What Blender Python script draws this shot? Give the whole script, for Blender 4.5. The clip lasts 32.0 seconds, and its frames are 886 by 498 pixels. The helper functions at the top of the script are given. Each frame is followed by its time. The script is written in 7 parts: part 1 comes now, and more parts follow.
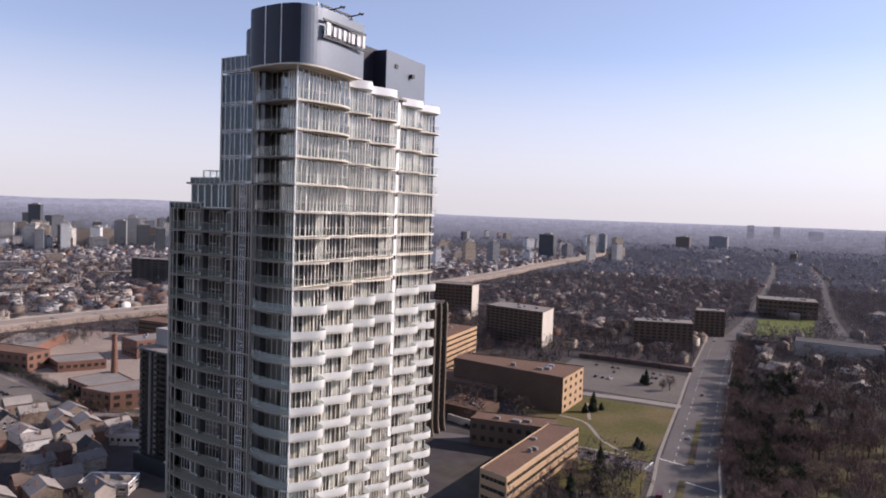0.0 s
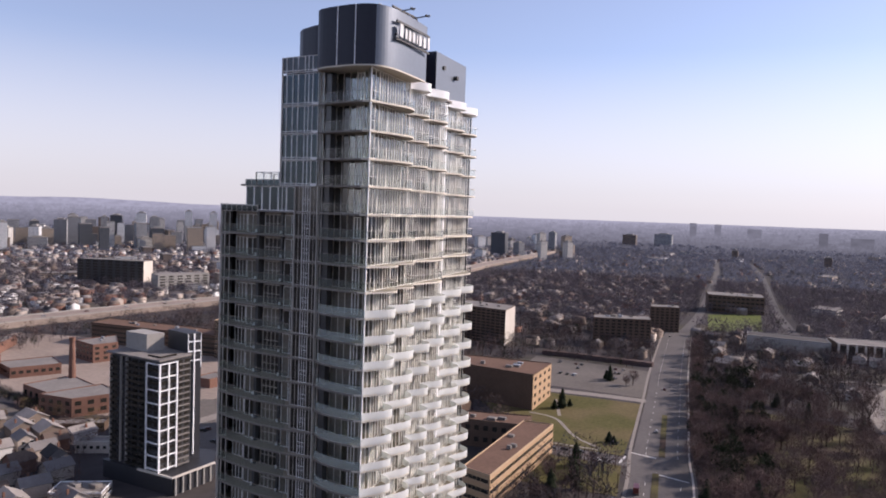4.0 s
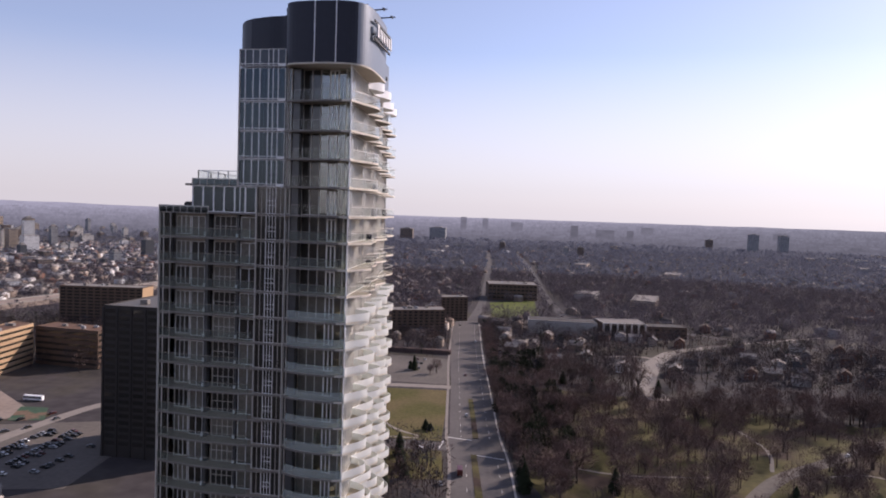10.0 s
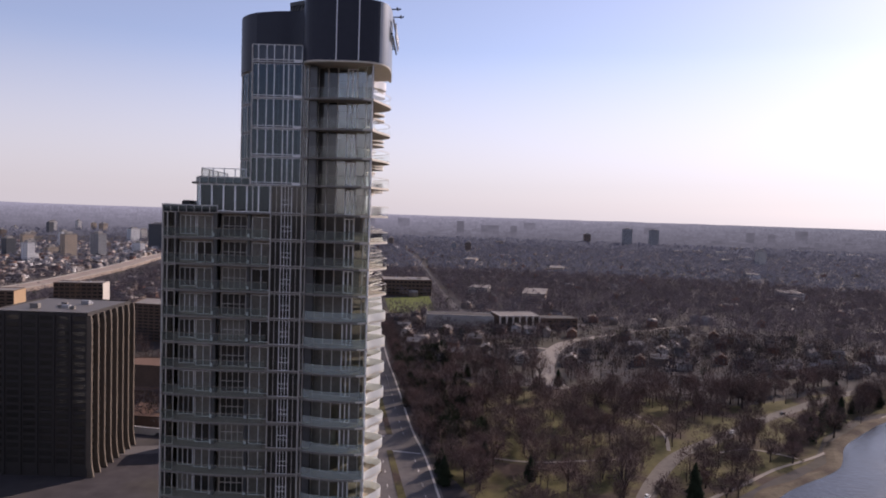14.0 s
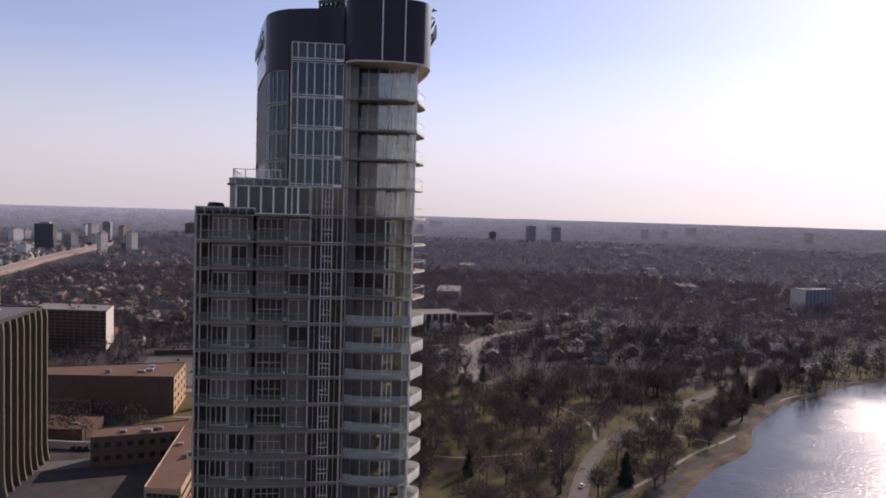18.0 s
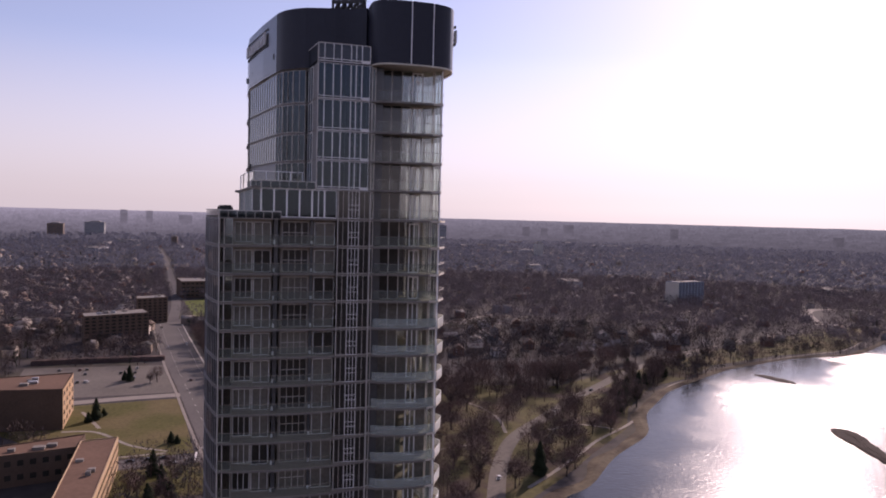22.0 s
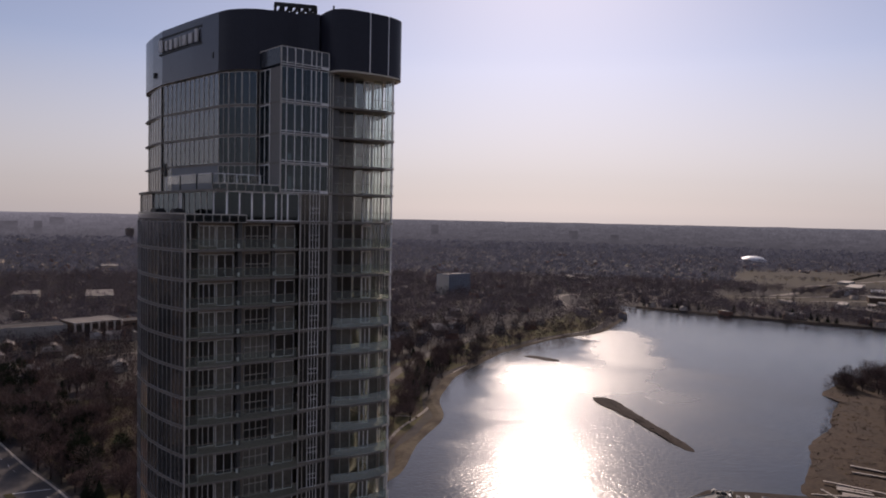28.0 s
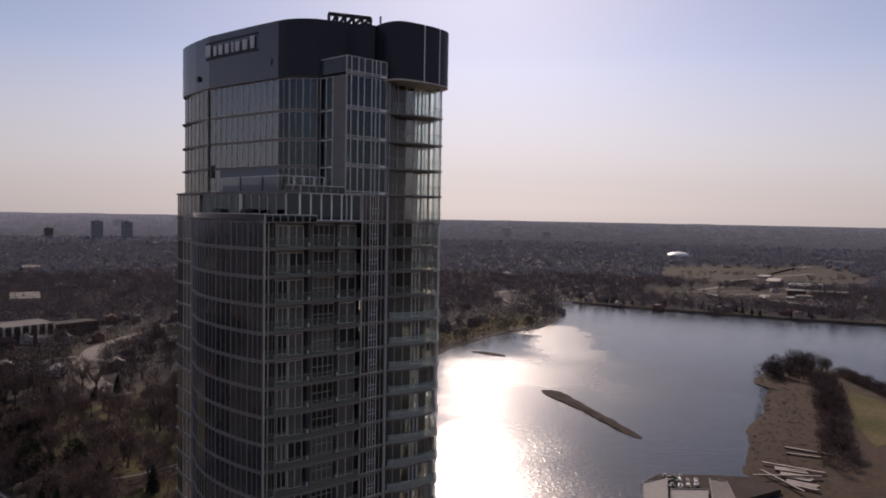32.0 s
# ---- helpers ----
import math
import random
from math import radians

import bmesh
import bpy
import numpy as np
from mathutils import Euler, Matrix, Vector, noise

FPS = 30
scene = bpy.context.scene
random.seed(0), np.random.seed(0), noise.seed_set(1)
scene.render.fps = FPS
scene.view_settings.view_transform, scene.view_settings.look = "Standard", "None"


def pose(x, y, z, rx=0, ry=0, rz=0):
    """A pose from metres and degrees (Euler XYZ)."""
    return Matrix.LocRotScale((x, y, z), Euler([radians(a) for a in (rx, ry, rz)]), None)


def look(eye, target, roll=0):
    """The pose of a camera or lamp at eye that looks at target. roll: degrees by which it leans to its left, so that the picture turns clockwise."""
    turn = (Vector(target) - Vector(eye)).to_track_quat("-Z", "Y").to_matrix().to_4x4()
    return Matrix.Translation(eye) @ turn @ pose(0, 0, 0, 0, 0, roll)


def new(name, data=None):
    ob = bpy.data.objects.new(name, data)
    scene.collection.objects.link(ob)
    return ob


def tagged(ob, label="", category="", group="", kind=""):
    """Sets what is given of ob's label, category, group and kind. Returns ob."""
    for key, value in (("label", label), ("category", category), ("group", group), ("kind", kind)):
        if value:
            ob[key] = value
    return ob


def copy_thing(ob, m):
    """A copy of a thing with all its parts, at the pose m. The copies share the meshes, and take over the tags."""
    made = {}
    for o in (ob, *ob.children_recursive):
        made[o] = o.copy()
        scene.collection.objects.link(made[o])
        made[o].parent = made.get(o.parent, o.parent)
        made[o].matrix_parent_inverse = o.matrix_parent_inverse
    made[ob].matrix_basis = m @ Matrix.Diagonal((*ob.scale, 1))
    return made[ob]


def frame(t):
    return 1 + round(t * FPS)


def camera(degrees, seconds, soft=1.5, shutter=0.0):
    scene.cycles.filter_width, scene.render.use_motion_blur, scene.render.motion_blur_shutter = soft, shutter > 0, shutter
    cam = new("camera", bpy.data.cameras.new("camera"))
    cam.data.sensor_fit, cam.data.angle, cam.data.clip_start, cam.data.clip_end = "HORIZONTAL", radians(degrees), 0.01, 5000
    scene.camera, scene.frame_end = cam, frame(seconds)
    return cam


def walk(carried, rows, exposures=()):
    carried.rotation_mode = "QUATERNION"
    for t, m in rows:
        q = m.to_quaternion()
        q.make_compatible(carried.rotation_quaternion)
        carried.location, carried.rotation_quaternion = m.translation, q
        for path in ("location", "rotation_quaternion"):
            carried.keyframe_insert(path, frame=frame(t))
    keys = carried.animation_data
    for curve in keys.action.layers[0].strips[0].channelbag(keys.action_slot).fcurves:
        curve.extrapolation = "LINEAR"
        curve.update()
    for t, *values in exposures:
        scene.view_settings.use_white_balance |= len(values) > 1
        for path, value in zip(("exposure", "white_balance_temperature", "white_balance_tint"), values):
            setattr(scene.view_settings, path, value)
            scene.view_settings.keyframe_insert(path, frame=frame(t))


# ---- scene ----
cam = camera(64.0, 32.0, soft=1.9)
METRES, EYE, TILT, LEAN, TURN = 121.8, 119.0, 0.0, 0.0, 33.9
EXPOSURES = [(0, 0.73, 6600, 22), (8, 0.67, 6650, 24), (14, 0.47, 6800, 27), (18, 0.40, 6850, 28), (19.5, 0.50, 7050, 43), (21, 0.50, 7050, 43), (23, 0.22, 6950, 29), (25, 0.0, 7050, 26), (28, -0.19, 7250, 25), (32, -0.18, 7250, 25)]
PATH = [
    (0, (-1.672, -0.176, 119.070), (-7.091, 8.213, 118.554), 2.00),
    (0.5, (-3.040, -1.068, 119.085), (-8.355, 7.387, 118.570), 2.00),
    (1, (-4.341, -1.925, 119.101), (-9.561, 6.589, 118.586), 2.00),
    (1.5, (-5.860, -2.879, 119.115), (-10.976, 5.698, 118.599), 1.99),
    (2, (-7.248, -3.711, 119.123), (-12.289, 4.910, 118.606), 1.99),
    (2.5, (-8.822, -4.685, 119.124), (-13.822, 3.960, 118.606), 1.99),
    (4.5, (-15.282, -8.337, 119.128), (-19.969, 0.482, 118.613), 1.98),
    (5, (-16.907, -9.213, 119.142), (-21.493, -0.341, 118.628), 1.98),
    (5.5, (-18.580, -10.091, 119.176), (-23.034, -1.153, 118.662), 1.97),
    (6, (-20.235, -10.958, 119.214), (-24.429, -1.895, 118.702), 1.97),
    (6.5, (-21.958, -11.715, 119.247), (-25.858, -2.521, 118.738), 1.96),
    (7, (-23.699, -12.242, 119.269), (-27.253, -2.909, 118.765), 1.95),
    (7.5, (-25.601, -12.901, 119.277), (-28.746, -3.421, 118.778), 1.94),
    (8, (-27.371, -13.612, 119.272), (-30.237, -4.044, 118.778), 1.94),
    (8.5, (-29.161, -14.351, 119.260), (-31.771, -4.710, 118.769), 1.93),
    (9, (-30.877, -15.077, 119.248), (-33.081, -5.335, 118.759), 1.92),
    (9.5, (-32.637, -15.705, 119.243), (-34.547, -5.901, 118.753), 1.91),
    (10, (-34.452, -16.163, 119.243), (-36.272, -6.342, 118.751), 1.90),
    (10.5, (-36.105, -16.426, 119.245), (-37.790, -6.581, 118.750), 1.89),
    (11, (-38.063, -16.775, 119.243), (-39.517, -6.894, 118.746), 1.88),
    (11.5, (-40.013, -17.234, 119.234), (-41.219, -7.319, 118.736), 1.88),
    (12, (-41.841, -17.809, 119.219), (-42.826, -7.870, 118.720), 1.87),
    (12.5, (-43.550, -18.344, 119.201), (-44.310, -8.385, 118.701), 1.86),
    (13, (-45.172, -18.712, 119.184), (-45.752, -8.741, 118.684), 1.85),
    (13.5, (-47.092, -18.925, 119.173), (-47.472, -8.945, 118.672), 1.83),
    (14, (-49.004, -19.091, 119.171), (-49.204, -9.106, 118.668), 1.82),
    (14.5, (-50.805, -19.087, 119.179), (-50.865, -9.100, 118.675), 1.80),
    (16.5, (-58.492, -19.162, 119.207), (-57.922, -9.191, 118.702), 1.73),
    (17, (-60.307, -19.083, 119.199), (-59.477, -9.130, 118.699), 1.72),
    (17.5, (-62.210, -18.874, 119.178), (-61.184, -8.939, 118.683), 1.70),
    (18, (-64.111, -18.696, 119.156), (-62.956, -8.775, 118.665), 1.68),
    (18.5, (-65.974, -18.572, 119.141), (-64.704, -8.665, 118.653), 1.67),
    (19, (-67.902, -18.395, 119.135), (-66.467, -8.510, 118.650), 1.65),
    (19.5, (-69.898, -18.230, 119.139), (-68.218, -8.384, 118.658), 1.62),
    (20, (-71.755, -17.925, 119.153), (-69.850, -8.120, 118.673), 1.60),
    (20.5, (-73.501, -17.559, 119.172), (-71.476, -7.778, 118.693), 1.57),
    (21, (-75.398, -17.210, 119.193), (-73.248, -7.456, 118.715), 1.55),
    (21.5, (-77.470, -16.936, 119.212), (-75.050, -7.245, 118.737), 1.52),
    (22, (-79.351, -16.715, 119.231), (-76.580, -7.118, 118.760), 1.50),
    (22.5, (-81.245, -16.409, 119.252), (-78.124, -6.920, 118.784), 1.47),
    (23, (-82.795, -15.976, 119.275), (-79.390, -6.585, 118.809), 1.45),
    (23.5, (-84.533, -15.459, 119.297), (-80.917, -6.147, 118.832), 1.42),
    (24, (-86.288, -14.869, 119.316), (-82.487, -5.631, 118.852), 1.40),
    (24.5, (-88.014, -14.346, 119.327), (-83.953, -5.219, 118.864), 1.38),
    (25, (-89.980, -13.884, 119.332), (-85.589, -4.912, 118.872), 1.35),
    (25.5, (-91.788, -13.531, 119.338), (-87.131, -4.693, 118.882), 1.32),
    (27.5, (-98.398, -12.608, 119.388), (-92.797, -4.336, 118.941), 1.22),
    (28, (-100.253, -12.384, 119.386), (-94.498, -4.218, 118.941), 1.20),
    (28.5, (-102.183, -12.246, 119.360), (-96.316, -4.160, 118.920), 1.18),
    (29, (-103.982, -11.949, 119.329), (-98.010, -3.940, 118.893), 1.16),
    (29.5, (-105.698, -11.692, 119.305), (-99.624, -3.761, 118.868), 1.14),
    (30, (-107.518, -11.237, 119.289), (-101.343, -3.384, 118.852), 1.12),
    (30.5, (-109.211, -10.693, 119.283), (-102.943, -2.914, 118.842), 1.11),
    (31, (-110.893, -9.919, 119.282), (-104.535, -2.214, 118.839), 1.09),
    (31.5, (-112.757, -9.136, 119.287), (-106.314, -1.502, 118.838), 1.07),
    (32, (-114.345, -8.484, 119.296), (-107.831, -0.911, 118.842), 1.05),
]
walk(cam, [(t, look(eye, target, roll)) for t, eye, target, roll in PATH], exposures=EXPOSURES)

# ---- daylight ----
SUN_AZ, SUN_EL = 43.5, 29.0  # degrees clockwise from +y, and above the horizon
world = bpy.data.worlds.new("sky")
scene.world = world
world.use_nodes = True
wn = world.node_tree.nodes
sky = wn.new("ShaderNodeTexSky")
sky.sky_type, sky.sun_disc = "NISHITA", False
sky.sun_elevation, sky.sun_rotation = radians(SUN_EL), radians(SUN_AZ)
sky.air_density, sky.dust_density, sky.ozone_density = 0.8, 0.42, 4.0
wn["Background"].inputs["Strength"].default_value = 0.12
soft_sky, haze = wn.new("ShaderNodeHueSaturation"), wn.new("ShaderNodeMix")  # thin even haze over the whole sky
soft_sky.inputs["Value"].default_value = 0.92
haze.data_type = "RGBA"
haze.inputs[7].default_value = (3.36, 3.42, 3.66, 1)
way, up, low = wn.new("ShaderNodeTexCoord"), wn.new("ShaderNodeSeparateXYZ"), wn.new("ShaderNodeMapRange")  # thicker towards the horizon
low.inputs["From Min"].default_value, low.inputs["From Max"].default_value = 0.0, 0.2
low.inputs["To Min"].default_value, low.inputs["To Max"].default_value = 0.80, 0.19
world.node_tree.links.new(way.outputs["Generated"], up.inputs[0])
above, flat = wn.new("ShaderNodeMath"), wn.new("ShaderNodeCombineXYZ")  # the sky runs on down to the land's edge
above.operation, above.inputs[1].default_value = "MAXIMUM", 0.012
world.node_tree.links.new(up.outputs[2], above.inputs[0])
world.node_tree.links.new(up.outputs[0], flat.inputs[0])
world.node_tree.links.new(up.outputs[1], flat.inputs[1])
world.node_tree.links.new(above.outputs[0], flat.inputs[2])
world.node_tree.links.new(flat.outputs[0], sky.inputs["Vector"])
world.node_tree.links.new(up.outputs[2], low.inputs[0])
world.node_tree.links.new(low.outputs[0], haze.inputs[0])
pale = wn.new("ShaderNodeMapRange")  # and whiter there
pale.inputs["From Min"].default_value, pale.inputs["From Max"].default_value = 0.0, 0.22
pale.inputs["To Min"].default_value, pale.inputs["To Max"].default_value = 0.28, 0.90
world.node_tree.links.new(up.outputs[2], pale.inputs[0])
world.node_tree.links.new(pale.outputs[0], soft_sky.inputs["Saturation"])
world.node_tree.links.new(sky.outputs[0], soft_sky.inputs["Color"])
world.node_tree.links.new(soft_sky.outputs[0], haze.inputs[6])
world.node_tree.links.new(haze.outputs[2], wn["Background"].inputs[0])
sun_data = bpy.data.lights.new("sun", "SUN")
sun_data.energy, sun_data.angle, sun_data.color = 3.6, radians(0.6), (1.0, 0.925, 0.825)
sun = new("sun", sun_data)
sun_way = Vector((math.sin(radians(SUN_AZ)) * math.cos(radians(SUN_EL)), math.cos(radians(SUN_AZ)) * math.cos(radians(SUN_EL)), math.sin(radians(SUN_EL))))
sun.matrix_world = look(sun_way * 300, (0, 0, 0))


# ---- materials ----
def mat(name, color, rough=0.7, metal=0.0, vary=0.25, fine=2.0, broad=0.15, bump=0.0, island=0.0, spec=0.5, second=None, mix=(0.45, 0.6)):
    """A surface with colour that varies at two scales, in metres; second: a second colour that shows in patches."""
    if rough > 0.84 and spec == 0.5:
        spec = 0.12
    m = bpy.data.materials.new(name)
    m.use_nodes = True
    n, l = m.node_tree.nodes, m.node_tree.links
    b = n["Principled BSDF"]
    b.inputs["Roughness"].default_value, b.inputs["Metallic"].default_value = rough, metal
    b.inputs["Specular IOR Level"].default_value = spec
    geo = n.new("ShaderNodeNewGeometry")
    big, small = n.new("ShaderNodeTexNoise"), n.new("ShaderNodeTexNoise")
    for tex, scale in ((big, broad), (small, fine)):
        tex.inputs["Scale"].default_value, tex.inputs["Detail"].default_value = scale, 5
        l.new(geo.outputs["Position"], tex.inputs["Vector"])
    base = n.new("ShaderNodeRGB")
    base.outputs[0].default_value = (*color, 1)
    out = base.outputs[0]
    if second:
        ramp, mixer = n.new("ShaderNodeMapRange"), n.new("ShaderNodeMix")
        ramp.inputs["From Min"].default_value, ramp.inputs["From Max"].default_value = mix
        mixer.data_type = "RGBA"
        mixer.inputs[7].default_value = (*second, 1)
        l.new(big.outputs[0], ramp.inputs[0]), l.new(ramp.outputs[0], mixer.inputs[0]), l.new(out, mixer.inputs[6])
        out = mixer.outputs[2]
    add = n.new("ShaderNodeMath")
    l.new(big.outputs[0], add.inputs[0]), l.new(small.outputs[0], add.inputs[1])
    level = add.outputs[0]
    if island:
        info, sc, ad = n.new("ShaderNodeNewGeometry"), n.new("ShaderNodeMath"), n.new("ShaderNodeMath")
        sc.operation, sc.inputs[1].default_value = "MULTIPLY_ADD", island
        sc.inputs[2].default_value = -island / 2
        l.new(info.outputs["Random Per Island"], sc.inputs[0]), l.new(sc.outputs[0], ad.inputs[0]), l.new(level, ad.inputs[1])
        level = ad.outputs[0]
    rng = n.new("ShaderNodeMapRange")
    rng.inputs["From Min"].default_value, rng.inputs["From Max"].default_value = 0.6, 1.4
    rng.inputs["To Min"].default_value, rng.inputs["To Max"].default_value = 1 - vary, 1 + vary
    rng.clamp = False
    mul = n.new("ShaderNodeVectorMath")
    mul.operation = "SCALE"
    l.new(level, rng.inputs[0]), l.new(out, mul.inputs[0]), l.new(rng.outputs[0], mul.inputs["Scale"])
    l.new(mul.outputs[0], b.inputs["Base Color"])
    if bump:
        bp = n.new("ShaderNodeBump")
        bp.inputs["Distance"].default_value = bump
        l.new(small.outputs[0], bp.inputs["Height"]), l.new(bp.outputs[0], b.inputs["Normal"])
    return m


def glass(name, tint, rough=0.02, base=0.05, shine=(1, 1, 1)):
    """Clear tinted panes: what is behind shows through, and the sky is mirrored more at flat angles."""
    m = bpy.data.materials.new(name)
    m.use_nodes = True
    n, l = m.node_tree.nodes, m.node_tree.links
    n.remove(n["Principled BSDF"])
    clear, gloss, lw, mx = n.new("ShaderNodeBsdfTransparent"), n.new("ShaderNodeBsdfGlossy"), n.new("ShaderNodeLayerWeight"), n.new("ShaderNodeMixShader")
    clear.inputs[0].default_value = (*[c ** 0.5 for c in tint], 1)
    gloss.inputs["Roughness"].default_value, gloss.inputs[0].default_value = rough, (*shine, 1)
    lw.inputs["Blend"].default_value = 0.5
    power, scale = n.new("ShaderNodeMath"), n.new("ShaderNodeMath")
    power.operation, power.inputs[1].default_value = "POWER", 5
    scale.operation, scale.inputs[1].default_value, scale.inputs[2].default_value = "MULTIPLY_ADD", 0.9 - base, base
    l.new(lw.outputs["Facing"], power.inputs[0]), l.new(power.outputs[0], scale.inputs[0]), l.new(scale.outputs[0], mx.inputs[0])
    l.new(clear.outputs[0], mx.inputs[1]), l.new(gloss.outputs[0], mx.inputs[2]), l.new(mx.outputs[0], n["Material Output"].inputs[0])
    return m


M_GROUND = mat("leaf_litter_ground", (0.060, 0.052, 0.053), 0.95, vary=0.4, fine=0.12, broad=0.012, second=(0.060, 0.052, 0.040), mix=(0.48, 0.62))
M_GRASS = mat("spring_grass", (0.090, 0.082, 0.028), 0.95, vary=0.4, fine=0.5, broad=0.03, second=(0.108, 0.084, 0.040))
M_PARK = mat("worn_park_grass", (0.098, 0.086, 0.036), 0.95, vary=0.4, fine=0.3, broad=0.03, second=(0.050, 0.034, 0.028))
M_FIELD = mat("green_sports_turf", (0.105, 0.122, 0.034), 0.95, vary=0.2, fine=0.3, broad=0.02)
M_ROAD = mat("weathered_asphalt", (0.115, 0.103, 0.099), 0.9, vary=0.22, fine=0.4, broad=0.03)
M_LOT = mat("pale_dusty_asphalt", (0.132, 0.115, 0.102), 0.92, vary=0.25, fine=0.4, broad=0.03)
M_YARD = mat("dusty_concrete_yard", (0.27, 0.215, 0.18), 0.92, vary=0.25, fine=0.3, broad=0.03)
M_CITY = mat("streets_and_yards", (0.135, 0.115, 0.108), 0.92, vary=0.4, fine=0.12, broad=0.02, second=(0.085, 0.074, 0.062))
M_DRYFIELD = mat("dry_tan_field", (0.066, 0.054, 0.040), 0.95, vary=0.35, fine=0.2, broad=0.015, second=(0.042, 0.036, 0.030))
M_WALKWAY = mat("concrete_pavement", (0.24, 0.21, 0.185), 0.9, vary=0.15, fine=0.8)
M_COURT = mat("faded_green_court", (0.055, 0.095, 0.062), 0.9, vary=0.25, fine=0.4, broad=0.1, second=(0.15, 0.10, 0.07), mix=(0.5, 0.56))
M_PAINT = mat("white_road_paint", (0.55, 0.53, 0.50), 0.8, vary=0.2)
M_SAND = mat("muddy_shore_sand", (0.066, 0.048, 0.036), 0.95, vary=0.35, fine=0.4, broad=0.05, second=(0.10, 0.08, 0.055))
M_MUD = mat("wet_mud", (0.052, 0.039, 0.032), 0.95, vary=0.4, fine=0.5, broad=0.08)
M_REED = mat("dry_reeds", (0.078, 0.054, 0.038), 0.95, vary=0.45, fine=0.6, broad=0.06, second=(0.055, 0.040, 0.030))
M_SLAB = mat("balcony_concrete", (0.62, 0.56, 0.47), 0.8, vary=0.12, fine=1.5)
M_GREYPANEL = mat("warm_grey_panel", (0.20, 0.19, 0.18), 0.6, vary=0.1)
# on the floor slabs this grey is shade painted onto front and left edges
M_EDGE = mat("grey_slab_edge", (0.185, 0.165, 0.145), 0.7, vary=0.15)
# timber tan with the sun's amber glow put into the colour
M_SOFFIT = mat("sunlit_timber_soffit", (0.50, 0.35, 0.215), 0.7, vary=0.15, fine=1.5)
M_SOFFITGREY = mat("grey_beige_soffit", (0.30, 0.265, 0.225), 0.8, vary=0.15)
M_DARKSLAB = mat("bronze_slab_edge", (0.10, 0.088, 0.078), 0.6, vary=0.15)
M_WHITE = mat("white_painted_metal", (0.80, 0.80, 0.80), 0.45, vary=0.06)
M_MULLION = mat("pale_aluminium", (0.52, 0.485, 0.435), 0.5, 0.0, vary=0.08)
M_FRAME = mat("white_window_frame", (0.86, 0.85, 0.82), 0.6, vary=0.08)
M_LOGGIA = mat("taupe_wall_panel", (0.30, 0.255, 0.205), 0.8, vary=0.2, fine=1.0)
M_SPANDREL = mat("dark_spandrel_glass", (0.030, 0.034, 0.042), 0.12, vary=0.2)
M_CORE = mat("plasterboard_interior", (0.20, 0.185, 0.165), 0.9, vary=0.2, broad=0.3)
M_INT = mat("grey_interior_floor", (0.30, 0.255, 0.19), 0.8, vary=0.2)
M_RIB = mat("cream_painted_mullion", (0.74, 0.705, 0.65), 0.5, vary=0.08)
M_PIER = mat("grey_pier_panel", (0.075, 0.075, 0.076), 0.25, vary=0.2)
M_PARTY = mat("dark_party_wall", (0.075, 0.07, 0.062), 0.9, vary=0.2)
M_BLIND = mat("off_white_blind", (0.72, 0.69, 0.64), 0.9, vary=0.15)
M_BLINDTAN = mat("tan_curtain", (0.44, 0.385, 0.32), 0.9, vary=0.2)
M_SIGN = mat("pale_grey_sign_metal", (0.58, 0.57, 0.56), 0.5, vary=0.1)
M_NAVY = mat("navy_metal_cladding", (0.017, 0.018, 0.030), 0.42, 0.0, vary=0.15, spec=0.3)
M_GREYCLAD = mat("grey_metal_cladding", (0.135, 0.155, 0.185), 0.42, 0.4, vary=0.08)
# glossy navy with a paler base: mirrored sky partly put into the colour
M_SHEEN = mat("sky_sheen_navy_cladding", (0.085, 0.088, 0.105), 0.2, 0.3, vary=0.08, spec=0.8)
M_STEEL = mat("galvanised_steel", (0.30, 0.30, 0.31), 0.5, 0.6, vary=0.1)
M_BLACK = mat("black_plastic", (0.015, 0.015, 0.016), 0.6, vary=0.1)
M_ROOFGREY = mat("grey_roof_membrane", (0.20, 0.18, 0.165), 0.9, vary=0.25, fine=0.5, broad=0.08)
M_ROOFDARK = mat("tarred_felt_roof", (0.085, 0.077, 0.074), 0.95, vary=0.25, fine=0.5, broad=0.08)
M_ROOFRED = mat("reddish_gravel_roof", (0.145, 0.088, 0.064), 0.95, vary=0.2, fine=0.6, broad=0.06)
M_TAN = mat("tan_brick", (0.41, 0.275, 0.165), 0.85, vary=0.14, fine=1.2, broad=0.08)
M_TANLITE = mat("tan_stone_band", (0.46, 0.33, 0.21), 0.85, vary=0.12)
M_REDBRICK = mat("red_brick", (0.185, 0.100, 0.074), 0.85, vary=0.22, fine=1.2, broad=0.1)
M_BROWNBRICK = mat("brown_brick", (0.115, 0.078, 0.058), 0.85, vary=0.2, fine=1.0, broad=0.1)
M_DARKTOWER = mat("dark_bronze_concrete", (0.030, 0.024, 0.021), 0.75, vary=0.15, fine=0.8, broad=0.1)
# lighter copy of the tower colour: sunlight put into the fins
M_BRONZEFIN = mat("sunlit_bronze_fin", (0.105, 0.080, 0.058), 0.7, vary=0.18, fine=0.8, broad=0.1)
M_CHAR = mat("charcoal_cladding", (0.022, 0.022, 0.026), 0.55, vary=0.15)
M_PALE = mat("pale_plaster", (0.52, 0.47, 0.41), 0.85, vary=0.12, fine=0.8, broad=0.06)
M_CONC = mat("grey_concrete", (0.32, 0.30, 0.275), 0.85, vary=0.15, fine=0.6, broad=0.06)
M_DARKGLASS = mat("dark_window_glass", (0.030, 0.027, 0.023), 0.08, vary=0.4, spec=0.6)
